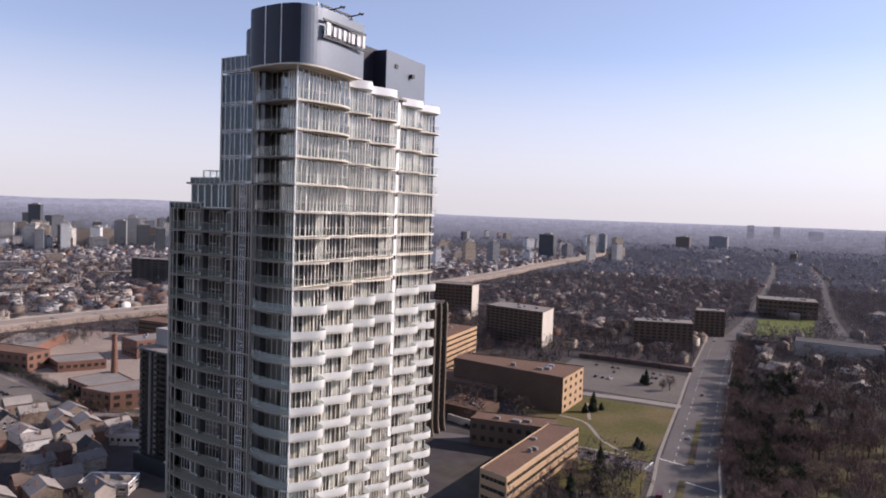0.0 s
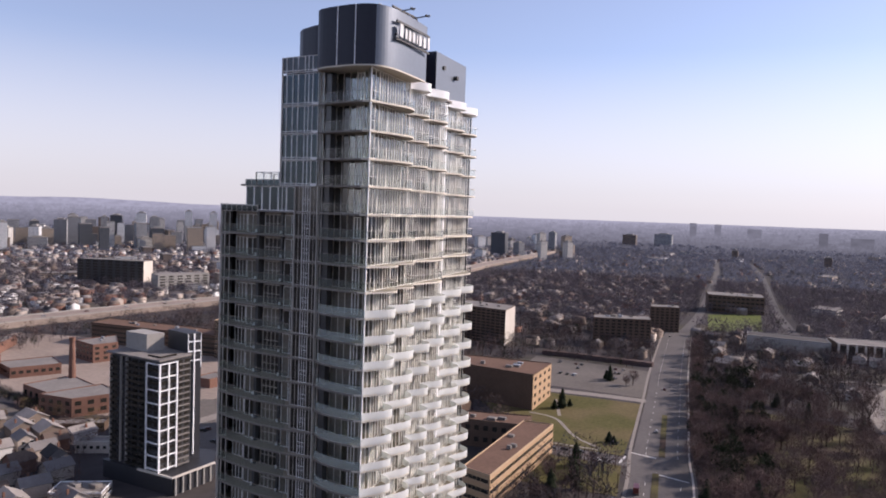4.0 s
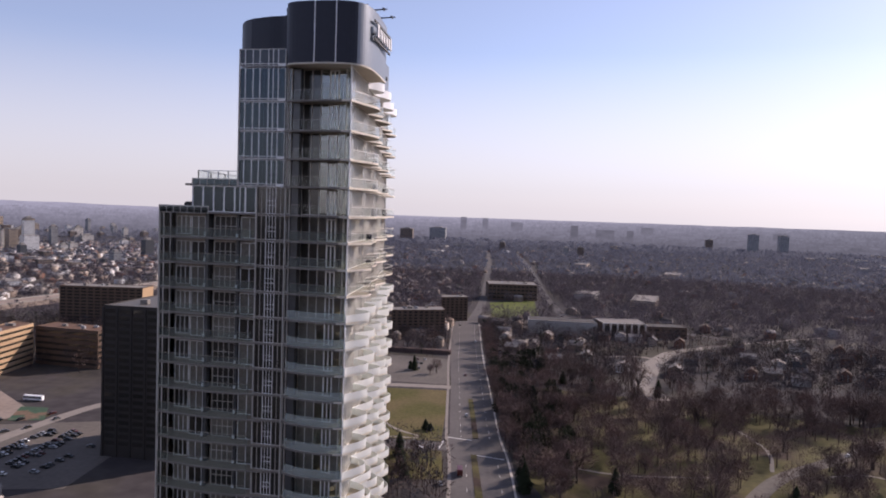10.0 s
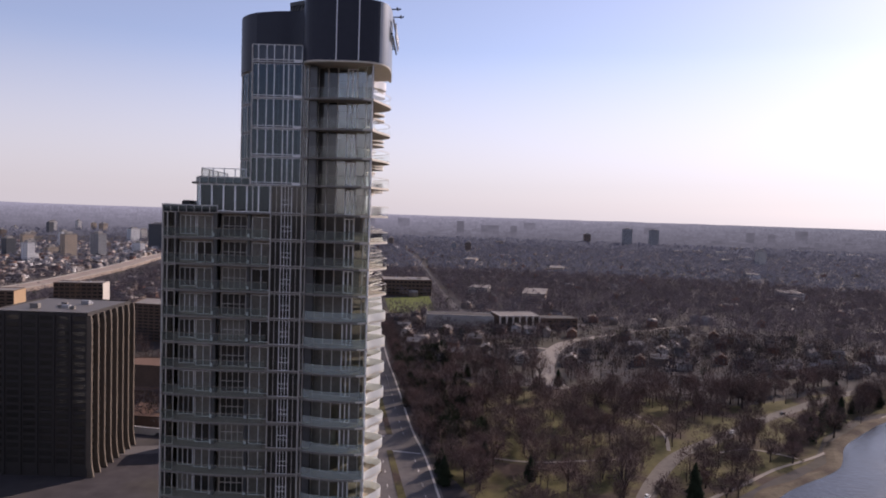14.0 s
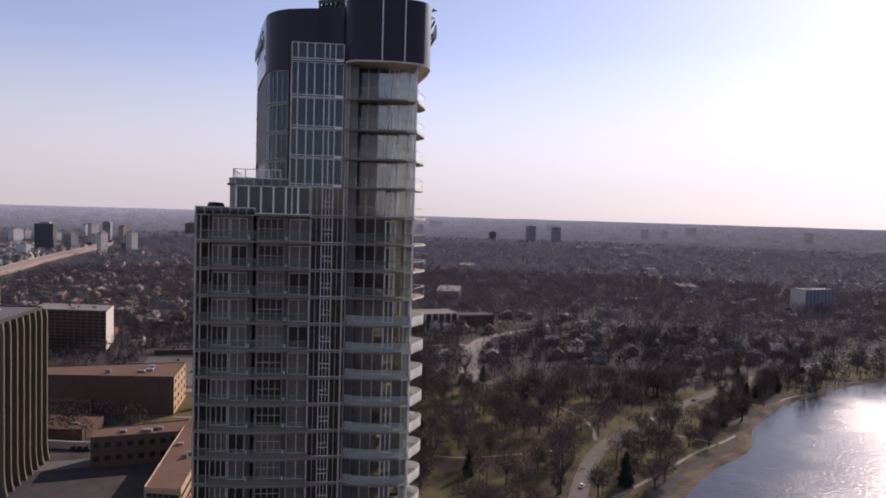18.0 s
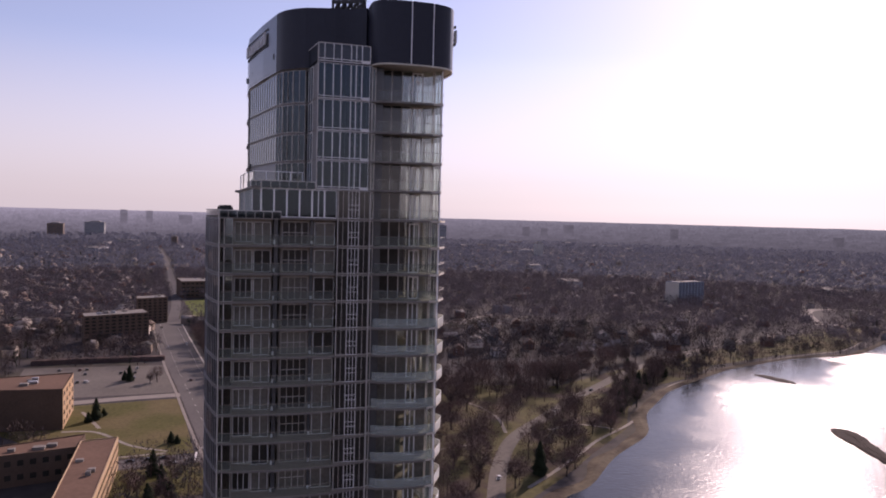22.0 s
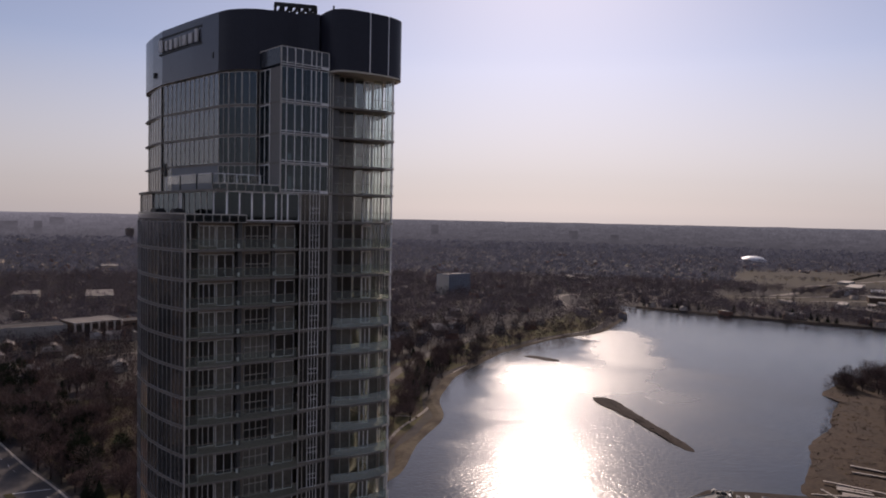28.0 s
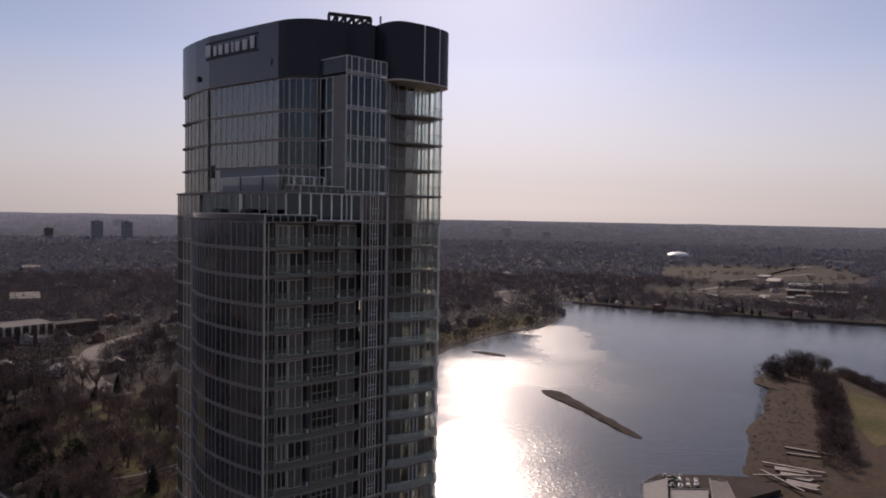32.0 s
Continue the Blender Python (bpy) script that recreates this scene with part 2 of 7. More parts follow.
M_CLEAR = glass("tinted_window_glass", (0.31, 0.37, 0.345), 0.03, 0.06)
M_BLUE = glass("blue_tinted_curtain_glass", (0.022, 0.036, 0.046), 0.03, 0.055, (0.70, 0.86, 0.98))
M_SILVER = glass("silvered_curtain_glass", (0.040, 0.055, 0.075), 0.03, 0.20, (0.86, 0.93, 1.0))
M_SUNNY = glass("clear_window_glass", (0.84, 0.87, 0.86), 0.03, 0.09)
M_RAIL = glass("clear_guard_glass", (0.95, 0.97, 0.965), 0.04, 0.012)


def frosted(name, color, share, tint):
    """Fritted glass: white dots scatter the light, and between them the pane is clear."""
    m = mat(name, color, 0.3, vary=0.06)
    n, l = m.node_tree.nodes, m.node_tree.links
    clear, mx = n.new("ShaderNodeBsdfTransparent"), n.new("ShaderNodeMixShader")
    clear.inputs[0].default_value = (*tint, 1)
    mx.inputs[0].default_value = share
    l.new(clear.outputs[0], mx.inputs[1]), l.new(n["Principled BSDF"].outputs[0], mx.inputs[2]), l.new(mx.outputs[0], n["Material Output"].inputs[0])
    return m


M_FRIT = frosted("white_fritted_glass", (0.86, 0.86, 0.84), 0.60, (0.90, 0.94, 0.915))
M_FRITGREY = frosted("frosted_glass_guard", (0.58, 0.61, 0.575), 0.30, (0.86, 0.92, 0.885))
M_CURTAINED = mat("curtained_window_glass", (0.155, 0.142, 0.118), 0.1, vary=0.45, fine=3.0)
M_LEFTGLASS = mat("dim_curtain_wall_glass", (0.040, 0.040, 0.040), 0.08, vary=0.45, fine=1.2, spec=0.6)
# clear guards: the milky grey share stands in for mirrored sky
M_GUARD = frosted("sky_veiled_guard_glass", (0.42, 0.42, 0.39), 0.10, (0.90, 0.93, 0.90))
M_BAY = glass("pale_green_bay_glass", (0.66, 0.73, 0.69), 0.03, 0.11)


def water():
    m = bpy.data.materials.new("rippled_lake_water")
    m.use_nodes = True
    n, l = m.node_tree.nodes, m.node_tree.links
    b = n["Principled BSDF"]
    b.inputs["Base Color"].default_value = (0.020, 0.024, 0.030, 1)
    b.inputs["IOR"].default_value = 1.33
    geo, a, c, w = (n.new(k) for k in ("ShaderNodeNewGeometry", "ShaderNodeTexNoise", "ShaderNodeTexNoise", "ShaderNodeTexNoise"))
    d = n.new("ShaderNodeTexNoise")
    for tex, scale, detail in ((a, 0.45, 6), (c, 0.012, 6), (w, 0.022, 5), (d, 0.11, 4)):
        tex.inputs["Scale"].default_value, tex.inputs["Detail"].default_value = scale, detail
        l.new(geo.outputs["Position"], tex.inputs["Vector"])

    def math_(op, x, y):
        node = n.new("ShaderNodeMath")
        node.operation = op
        for sock, val in zip(node.inputs, (x, y)):
            if isinstance(val, (int, float)):
                sock.default_value = val
            else:
                l.new(val, sock)
        return node.outputs[0]

    def step(x, lo, hi, out=(0.0, 1.0)):
        node = n.new("ShaderNodeMapRange")
        node.interpolation_type = "SMOOTHSTEP"
        for key, val in zip(("From Min", "From Max", "To Min", "To Max"), (lo, hi, *out)):
            node.inputs[key].default_value = val
        l.new(x, node.inputs[0])
        return node.outputs[0]

    def along(x, y):
        node = n.new("ShaderNodeVectorMath")
        node.operation, node.inputs[1].default_value = "DOT_PRODUCT", (x, y, 0)
        l.new(geo.outputs["Position"], node.inputs[0])
        return node.outputs["Value"]

    # gusts ruffle the near water and one tongue beyond; the head of the lake lies calm in the lee
    warp = math_("MULTIPLY", math_("SUBTRACT", w.outputs[0], 0.5), 70)
    s_, w_ = math_("ADD", along(0.688, 0.725), warp), math_("ADD", along(0.725, -0.688), warp)
    open_ = math_("MULTIPLY", step(w_, 0, 90), step(s_, 330, 720, (1.0, 0.0)))
    near = math_("MULTIPLY", math_("ADD", math_("MULTIPLY", step(s_, 480, 570, (1.0, 0.0)), step(w_, 0, 90, (1.0, 0.0))), open_), step(w_, -120, -86))
    tongue = math_("MULTIPLY", math_("MULTIPLY", step(w_, -40, -8), step(w_, 60, 20)), math_("MULTIPLY", step(s_, 485, 560), step(s_, 745, 690)))
    gust = math_("ADD", step(c.outputs[0], 0.42, 0.6, (0.19, 0.225)), step(s_, 240, 520, (0.0, 0.085)))
    rough = math_("ADD", math_("MULTIPLY", near, math_("SUBTRACT", gust, 0.1)), math_("ADD", math_("MULTIPLY", tongue, 0.22), 0.1))
    l.new(rough, b.inputs["Roughness"])
    bp = n.new("ShaderNodeBump")
    bp.inputs["Distance"].default_value, bp.inputs["Strength"].default_value = 0.22, 0.8
    l.new(math_("ADD", a.outputs[0], math_("MULTIPLY", d.outputs[0], 0.5)), bp.inputs["Height"]), l.new(bp.outputs[0], b.inputs["Normal"])
    return m


M_WATER = water()


# ---- helpers ----
def box(bm, x0, y0, z0, x1, y1, z1):
    v = [bm.verts.new(p) for p in ((x0, y0, z0), (x1, y0, z0), (x1, y1, z0), (x0, y1, z0), (x0, y0, z1), (x1, y0, z1), (x1, y1, z1), (x0, y1, z1))]
    return [bm.faces.new([v[i] for i in f]) for f in ((3, 2, 1, 0), (4, 5, 6, 7), (0, 1, 5, 4), (1, 2, 6, 5), (2, 3, 7, 6), (3, 0, 4, 7))]


def prism(bm, pts, z0, z1, cap=True):
    """An upright block on the outline pts (counter-clockwise); z1 may be lower than z0 nowhere."""
    lo = [bm.verts.new((x, y, z0)) for x, y in pts]
    hi = [bm.verts.new((x, y, z1)) for x, y in pts]
    fs = [bm.faces.new((lo[i], lo[(i + 1) % len(pts)], hi[(i + 1) % len(pts)], hi[i])) for i in range(len(pts))]
    if cap:
        fs += [bm.faces.new(hi), bm.faces.new(lo[::-1])]
    return fs


def wall_along(bm, pts, thick, z0, z1, closed=False):
    """An upright band of even thickness along the open line pts, to the left of its way."""
    n = len(pts)
    inner = []
    for i in range(n):
        a, b = Vector(pts[max(i - 1, 0)]), Vector(pts[min(i + 1, n - 1)])
        if closed:
            a, b = Vector(pts[i - 1]), Vector(pts[(i + 1) % n])
        d = (b - a).normalized()
        inner.append((pts[i][0] - d.y * thick, pts[i][1] + d.x * thick))
    rings = [[bm.verts.new((p[0], p[1], z)) for p in line] for line, z in ((pts, z0), (pts, z1), (inner, z1), (inner, z0))]
    last = n if closed else n - 1
    for k in range(4):
        a, b = rings[k], rings[(k + 1) % 4]
        for i in range(last):
            j = (i + 1) % n
            bm.faces.new((a[i], a[j], b[j], b[i]))
    if not closed:
        bm.faces.new([r[0] for r in rings][::-1]), bm.faces.new([r[-1] for r in rings])


def ribbon(bm, pts, width, z, height=0.0):
    """A flat strip of that width along the line pts."""
    rows = []
    for i, p in enumerate(pts):
        d = (Vector(pts[min(i + 1, len(pts) - 1)]) - Vector(pts[max(i - 1, 0)])).normalized()
        w = width[i] if isinstance(width, (list, tuple)) else width
        rows.append((bm.verts.new((p[0] + d.y * w / 2, p[1] - d.x * w / 2, z)), bm.verts.new((p[0] - d.y * w / 2, p[1] + d.x * w / 2, z))))
    for a, b in zip(rows, rows[1:]):
        bm.faces.new((a[0], b[0], b[1], a[1]))


def smooth_line(pts, steps=6, closed=False):
    """A rounded line through pts (Catmull-Rom)."""
    out, n = [], len(pts)
    get = (lambda i: Vector(pts[i % n])) if closed else (lambda i: Vector(pts[max(0, min(n - 1, i))]))
    for i in range(n if closed else n - 1):
        p0, p1, p2, p3 = get(i - 1), get(i), get(i + 1), get(i + 2)
        for k in range(steps):
            t = k / steps
            out.append(tuple(0.5 * ((2 * p1) + (p2 - p0) * t + (2 * p0 - 5 * p1 + 4 * p2 - p3) * t * t + (3 * p1 - p0 - 3 * p2 + p3) * t ** 3)))
    return out if closed else out + [tuple(pts[-1])]


def to_mesh(name, bm, mats):
    me = bpy.data.meshes.new(name)
    bm.to_mesh(me)
    bm.free()
    for m in mats if isinstance(mats, (list, tuple)) else [mats]:
        me.materials.append(m)
    return me


def part(name, bm, material=None, parent=None, label="", at=None):
    """Links a bmesh (or a mesh made before) as one object under a thing or a part."""
    me = to_mesh(name, bm, material) if isinstance(bm, bmesh.types.BMesh) else bm
    ob = new(name, me)
    ob.parent = parent
    if at is not None:
        ob.matrix_basis = at
    if label:
        ob["label"] = label
    return ob


def thing(name, label, category, at=None, group="", kind=""):
    ob = new(name)
    if at is not None:
        ob.matrix_basis = at
    return tagged(ob, label, category, group, kind)


def setting(name, bm, material, label, category):
    return tagged(part(name, bm, material), label, category, kind="structure")


def raw_mesh(name, verts, faces, mats, index=None):
    """A mesh straight from arrays: verts n x 3, faces m x 3 or m x 4."""
    verts, faces = np.asarray(verts, np.float32), np.asarray(faces, np.int32)
    me = bpy.data.meshes.new(name)
    k = faces.shape[1]
    me.vertices.add(len(verts)), me.loops.add(faces.size), me.polygons.add(len(faces))
    me.vertices.foreach_set("co", verts.ravel()), me.loops.foreach_set("vertex_index", faces.ravel())
    me.polygons.foreach_set("loop_start", np.arange(0, faces.size, k, dtype=np.int32))
    if index is not None:
        me.polygons.foreach_set("material_index", np.asarray(index, np.int32))
    for m in mats:
        me.materials.append(m)
    me.update(calc_edges=True)
    return me


def inside(poly, x, y):
    x, y = np.asarray(x, float), np.asarray(y, float)
    hit = np.zeros(x.shape, bool)
    for (ax, ay), (bx, by) in zip(poly, poly[1:] + poly[:1]):
        c = (ay > y) != (by > y)
        hit ^= c & (x < (bx - ax) * (y - ay) / ((by - ay) or 1e-9) + ax)
    return hit


def near_line(line, x, y, reach):
    x, y = np.asarray(x, float), np.asarray(y, float)
    hit = np.zeros(x.shape, bool)
    for (ax, ay), (bx, by) in zip(line, line[1:]):
        dx, dy = bx - ax, by - ay
        t = np.clip(((x - ax) * dx + (y - ay) * dy) / (dx * dx + dy * dy + 1e-9), 0, 1)
        hit |= (x - ax - t * dx) ** 2 + (y - ay - t * dy) ** 2 < reach * reach
    return hit


# ---- ground: flat near by, rising with the far land towards the horizon ----
def far_z(r):
    """Height of the land at distance r from the tower, so that it meets the true horizon although the sheet ends at 4.8 km."""
    if r <= 2200:
        return 0.0
    true = 2200 + (r - 2200) * (1 + 9 * ((r - 2200) / 2600) ** 2)
    return max(0.0, 119 - 119 * r / true)


def far_place(x, y):
    return far_z(math.hypot(x + 70, y - 75))


bm = bmesh.new()
rings = [0, 60, 200, 500, 1000, 1600, 2200] + [2200 + 100 * k for k in range(1, 27)]
seg = 120
rows = []
for r in rings:
    z = far_z(r)
    if r == 0:
        rows.append([bm.verts.new((-70, 75, 0))])
        continue
    rows.append([bm.verts.new((-70 + r * math.sin(2 * math.pi * k / seg), 75 + r * math.cos(2 * math.pi * k / seg), z)) for k in range(seg)])
for k in range(seg):
    bm.faces.new((rows[0][0], rows[1][(k + 1) % seg], rows[1][k]))
for a, b in zip(rows[1:], rows[2:]):
    for k in range(seg):
        j = (k + 1) % seg
        bm.faces.new((a[k], a[j], b[j], b[k]))
bmesh.ops.recalc_face_normals(bm, faces=bm.faces)
setting("ground", bm, M_GROUND, "brown leaf-strewn city ground running to the horizon", "ground")

# lake, banks, spit and islands
SHORE = [(-30, 178), (10, 208), (50, 250), (74, 265), (102, 295), (141, 327), (165, 365), (210, 410), (254, 438), (306, 468), (394, 497), (468, 503), (535, 537), (600, 580), (650, 632), (676, 660)]
FARSHORE = [(680, 630), (692, 580), (730, 480), (765, 395), (798, 325), (830, 265), (875, 150), (900, 20)]
SPIT = [(196, 112), (213, 148), (228, 155), (258, 168), (286, 183), (322, 191), (356, 206), (393, 220), (405, 237), (438, 245), (480, 250), (503, 232), (492, 207), (465, 180), (432, 142), (400, 90), (360, 40), (300, 30), (230, 60)]
LAKE = SHORE + FARSHORE + [(700, -40), (300, -20), (130, 60), (20, 120)]
ISLAND = [(257, 314), (264, 306), (256, 286), (246, 264), (234, 238), (221, 211), (217, 214), (226, 240), (236, 263), (243, 286), (249, 305)]
ISLET = [(312, 444), (320, 444), (326, 419), (319, 416)]
bm = bmesh.new()
v = [bm.verts.new((x, y, 0.25)) for x, y in LAKE]
bm.faces.new(v)
bmesh.ops.triangulate(bm, faces=bm.faces)
bmesh.ops.recalc_face_normals(bm, faces=bm.faces)
setting("water", bm, M_WATER, "wide lake with wind-ruffled water mirroring the sun", "water")


def bank(name, line, out_w, in_w, top, material, label):
    """A sloping shore along a line, water on its right."""
    bm = bmesh.new()
    pts = smooth_line(line, 8)
    rows = []
    for i, p in enumerate(pts):
        d = (Vector(pts[min(i + 1, len(pts) - 1)]) - Vector(pts[max(i - 1, 0)])).normalized()
        nrm = Vector((-d.y, d.x))
        wob = 1.0 + 0.55 * noise.noise(Vector((p[0] * 0.03, p[1] * 0.03, 3)))
        rows.append([bm.verts.new((p[0] + nrm.x * o * wob, p[1] + nrm.y * o * wob, z)) for o, z in ((-in_w, 0.0), (0, 0.32), (out_w * 0.5, top * 0.75), (out_w, top), (out_w + 4, 0.02))])
    for a, b in zip(rows, rows[1:]):
        for k in range(4):
            bm.faces.new((a[k], b[k], b[k + 1], a[k + 1]))
    bmesh.ops.recalc_face_normals(bm, faces=bm.faces)
    return setting(name, bm, material, label, "shore")


bank("shore_near", SHORE, 3, 2.4, 0.9, M_SAND, "muddy sand bank along the lake")
bank("shore_far", FARSHORE, 5, 4, 2.6, M_MUD, "dark stone retaining edge of the far lake shore")


def mound(name, outline, top, material, label, steps=6):
    """A low hump of land on a closed outline that rises out of the water."""
    bm = bmesh.new()
    pts = smooth_line(outline, steps, closed=True)
    c = sum((Vector(p) for p in pts), Vector((0, 0))) / len(pts)
    rows = []
    for s, z in ((1.03, 0.0), (1.0, 0.35), (0.93, top * 0.7), (0.8, top), (0.4, top * 1.05)):
        rows.append([bm.verts.new((c.x + (p[0] - c.x) * s + 1.7 * noise.noise(Vector((p[0] * 0.22, p[1] * 0.22, s))), c.y + (p[1] - c.y) * s + 1.7 * noise.noise(Vector((p[0] * 0.22, p[1] * 0.22, 9 + s))), z)) for p in pts])
    for a, b in zip(rows, rows[1:]):
        for k in range(len(pts)):
            j = (k + 1) % len(pts)
            bm.faces.new((a[k], a[j], b[j], b[k]))
    bm.faces.new(rows[-1])
    bmesh.ops.recalc_face_normals(bm, faces=bm.faces)
    return setting(name, bm, material, label, "land")


mound("spit", SPIT, 1.1, M_REED, "brown spit of dry reeds and mud in the lake")
mound("island", ISLAND, 0.9, M_MUD, "narrow mud bank rising out of the lake", 8)
mound("islet", ISLET, 0.7, M_MUD, "small mud islet near the lake shore", 8)

# roads and pavements
AVENUE = [(-20, -60), (-45, 130), (-71, 300), (-84, 364), (-103, 476), (-118, 562), (-146, 745), (-151, 792)]
AVENUE_FAR = [(-146, 790), (-158, 975), (-203, 1400), (-242, 1743), (-300, 2200)]
AVENUE_W = [30, 30, 30, 27, 27, 30, 27, 25]
SIDE_A = [(-91, 338), (-130, 334), (-175, 322), (-260, 300)]
SIDE_B = [(-109, 462), (-145, 458), (-185, 450), (-300, 425)]
PARKWAY = [(0, 190), (14, 225), (26, 258), (44, 300), (66, 337), (97, 368), (141, 411), (174, 439), (213, 472), (272, 512), (373, 568), (480, 612), (580, 655), (709, 720), (830, 665), (910, 500), (985, 345), (1120, 190)]
BEND = [(26, 470), (22, 500), (21, 530), (27, 565), (38, 605), (60, 655), (97, 694), (150, 740), (230, 800)]
SCHOOLROAD = [(-30, 790), (-46, 867), (-66, 1000), (-82, 1133), (-138, 1676), (-175, 1955), (-210, 2200)]
HIGHWAY = [(-640, 150), (-662, 340), (-660, 430), (-650, 560), (-622, 760), (-606, 933), (-640, 1223), (-690, 1500), (-752, 1950), (-800, 2200)]
CROSS = [(-145, 790), (-60, 800), (60, 780), (150, 740), (300, 700)]
CAUSEWAY = [(580, 655), (690, 790), (797, 765), (860, 640), (1100, 640), (1341, 695), (1832, 804), (2100, 830)]
for name, line, width, z, m, lab in (
    ("road_avenue", AVENUE, AVENUE_W, 0.06, M_ROAD, "wide grey asphalt avenue with a grass median"),
    ("road_avenue_far", AVENUE_FAR, 11, 0.05, M_ROAD, "narrow grey tree-lined street leading away"),
    ("road_side", SIDE_A, 12, 0.05, M_ROAD, "grey asphalt side street"),
    ("road_cross", SIDE_B, 9, 0.05, M_WALKWAY, "pale side street between lawn and car park"),
    ("road_parkway", PARKWAY, 8, 0.07, M_LOT, "pale winding parkway along the lake"),
    ("road_bend", BEND, [14, 16, 18, 18, 14, 10, 9, 8, 8], 0.06, M_WALKWAY, "pale curving drive at the edge of the park"),
    ("road_school", SCHOOLROAD, 11, 0.05, M_ROAD, "straight grey residential street"),
    ("road_beyond", CROSS, 10, 0.045, M_ROAD, "grey residential cross street"),
    ("road_causeway", CAUSEWAY, 14, 0.05, M_WALKWAY, "pale road past the head of the lake"),
):
    bm = bmesh.new()
    if isinstance(width, list):
        pts = smooth_line([(p[0], p[1]) for p in line], 6)
        width = [width[min(i // 6, len(width) - 1)] for i in range(len(pts))]
    else:
        pts = smooth_line(line, 6)
    ribbon(bm, pts, width, z)
    setting(name, bm, m, lab, "road")
bm = bmesh.new()
wall_along(bm, smooth_line(HIGHWAY, 6), 30, 0.0, 5.5)
setting("road_highway", bm, M_YARD, "raised concrete motorway with pale parapets", "motorway")


def patch(name, pts, z, material, label, category="lawn"):
    bm = bmesh.new()
    f = prism(bm, pts, z - 0.12, z)
    bmesh.ops.recalc_face_normals(bm, faces=bm.faces)
    return setting(name, bm, material, label, category)


patch("lawn", [(-99, 345), (-114, 452), (-190, 443), (-205, 400), (-150, 341)], 0.10, M_GRASS, "yellow-green spring lawn beside the avenue")
patch("lawn_south", [(-88, 292), (-96, 330), (-132, 326), (-132, 285)], 0.10, M_GRASS, "small patchy lawn at the street corner")
patch("car_park_north", [(-117, 468), (-131, 555), (-228, 558), (-215, 462)], 0.08, M_LOT, "pale asphalt car park with a few cars", "car park")
patch("car_park_west", [(-239, 240), (-248, 300), (-275, 330), (-345, 300), (-320, 215)], 0.08, M_LOT, "asphalt car park with rows of parked cars", "car park")
patch("yard", [(-360, 245), (-330, 330), (-470, 420), (-640, 360), (-560, 200)], 0.07, M_YARD, "dusty open yard of the old works", "yard")
patch("city_streets", [(-705, 180), (-705, 560), (-668, 780), (-652, 935), (-688, 1223), (-738, 1500), (-800, 1950), (-900, 2150), (-2050, 1000), (-1900, 500), (-1300, 180)], 0.03, M_CITY, "pale streets and back yards between dense small houses", "streets")
patch("sports_field", [(-74, 846), (-88, 1000), (-146, 950), (-125, 803)], 0.12, M_FIELD, "bright green school sports field", "field")
patch("park_lawn", [(-50, 300), (-78, 450), (-60, 480), (20, 470), (140, 440), (205, 478), (262, 505), (300, 482), (250, 446), (205, 425), (160, 378), (135, 338), (98, 306), (68, 278), (40, 255), (-20, 230)], 0.03, M_PARK, "worn park lawn under bare trees")
patch("shore_lawn", [(270, 496), (306, 486), (394, 514), (468, 522), (530, 554), (588, 595), (630, 640), (575, 642), (480, 602), (373, 557), (305, 520)], 0.11, M_GRASS, "green strip of lawn along the lake shore")
patch("spit_lawn", [(304, 122), (345, 112), (386, 128), (418, 158), (428, 178), (406, 172), (343, 147)], 1.3, M_GRASS, "green lawn on the spit")


# ---- the apartment tower ----
FLOOR_H = 2.89
LOW = [118.65 - FLOOR_H * n for n in range(41)]  # storey levels, downwards
HIGH = [118.65, 121.78, 124.82, 127.9, 131.15]
CROWN_LOW, CROWN_TOP = 134.9, 141.3
tower = thing("apartment_tower", "tall glass apartment tower with scalloped white balconies and navy crown", "tower")
R0, R1, R2, R3 = Vector((-58.55, 57.15)), Vector((-61.25, 79.3)), Vector((-62.2, 81.2)), Vector((-64.28, 93.17))
BACKUP = [(-78.35, 79.1), (-78.5, 84.5), (-78.2, 88.3), (-76.6, 90.8)]
LEFT = smooth_line([(-81.25, 57.95), (-82.3, 62), (-82.85, 67), (-82.5, 72), (-81.0, 77.5)], 5)
BACKLEFT = [(-79.9, 79.2), (-79.5, 84.0), (-79.0, 88.3), (-76.8, 90.9)]
FULL = [(-81.25, 57.75), tuple(R0), tuple(R1), (-62.4, 79.5), (-62.4, 81.1), tuple(R2), tuple(R3)] + BACKLEFT[::-1] + LEFT[::-1][:-1]
UPLEFT = smooth_line([(-72.5, 62.4), (-73.8, 63.4), (-74.8, 64.7), (-75.4, 66.2)], 5) + [(-78.1, 79.0)]
UPPER = [(-71.7, 57.7), tuple(R0), tuple(R1), (-62.4, 79.5), (-62.4, 81.1), tuple(R2), tuple(R3)] + BACKUP[::-1] + UPLEFT[::-1] + [(-72.3, 62.4)]
STEP = [(-78.1, 59.3), (-77.2, 57.75), tuple(R0), tuple(R1), (-62.4, 79.5), (-62.4, 81.1), tuple(R2), tuple(R3)] + BACKLEFT[::-1] + [(-79.4, 77), (-79.0, 71), (-78.6, 65)]


def bulges(a, b, spans, depth):
    """The wavy outer edge of balconies along the face from a to b; spans: starts and ends in metres along it."""
    d = (b - a).normalized()
    nrm = Vector((d.y, -d.x))
    out = []
    for s0, s1, dep in spans:
        for k in range(14):
            u = k / 13
            w = dep * min(1.0, math.sin(math.pi * u ** 1.45) ** 0.8 * (0.75 + 0.3 * u)) + 0.1
            p = a + d * (s0 + (s1 - s0) * u) + nrm * w
            out.append(tuple(p))
    return out


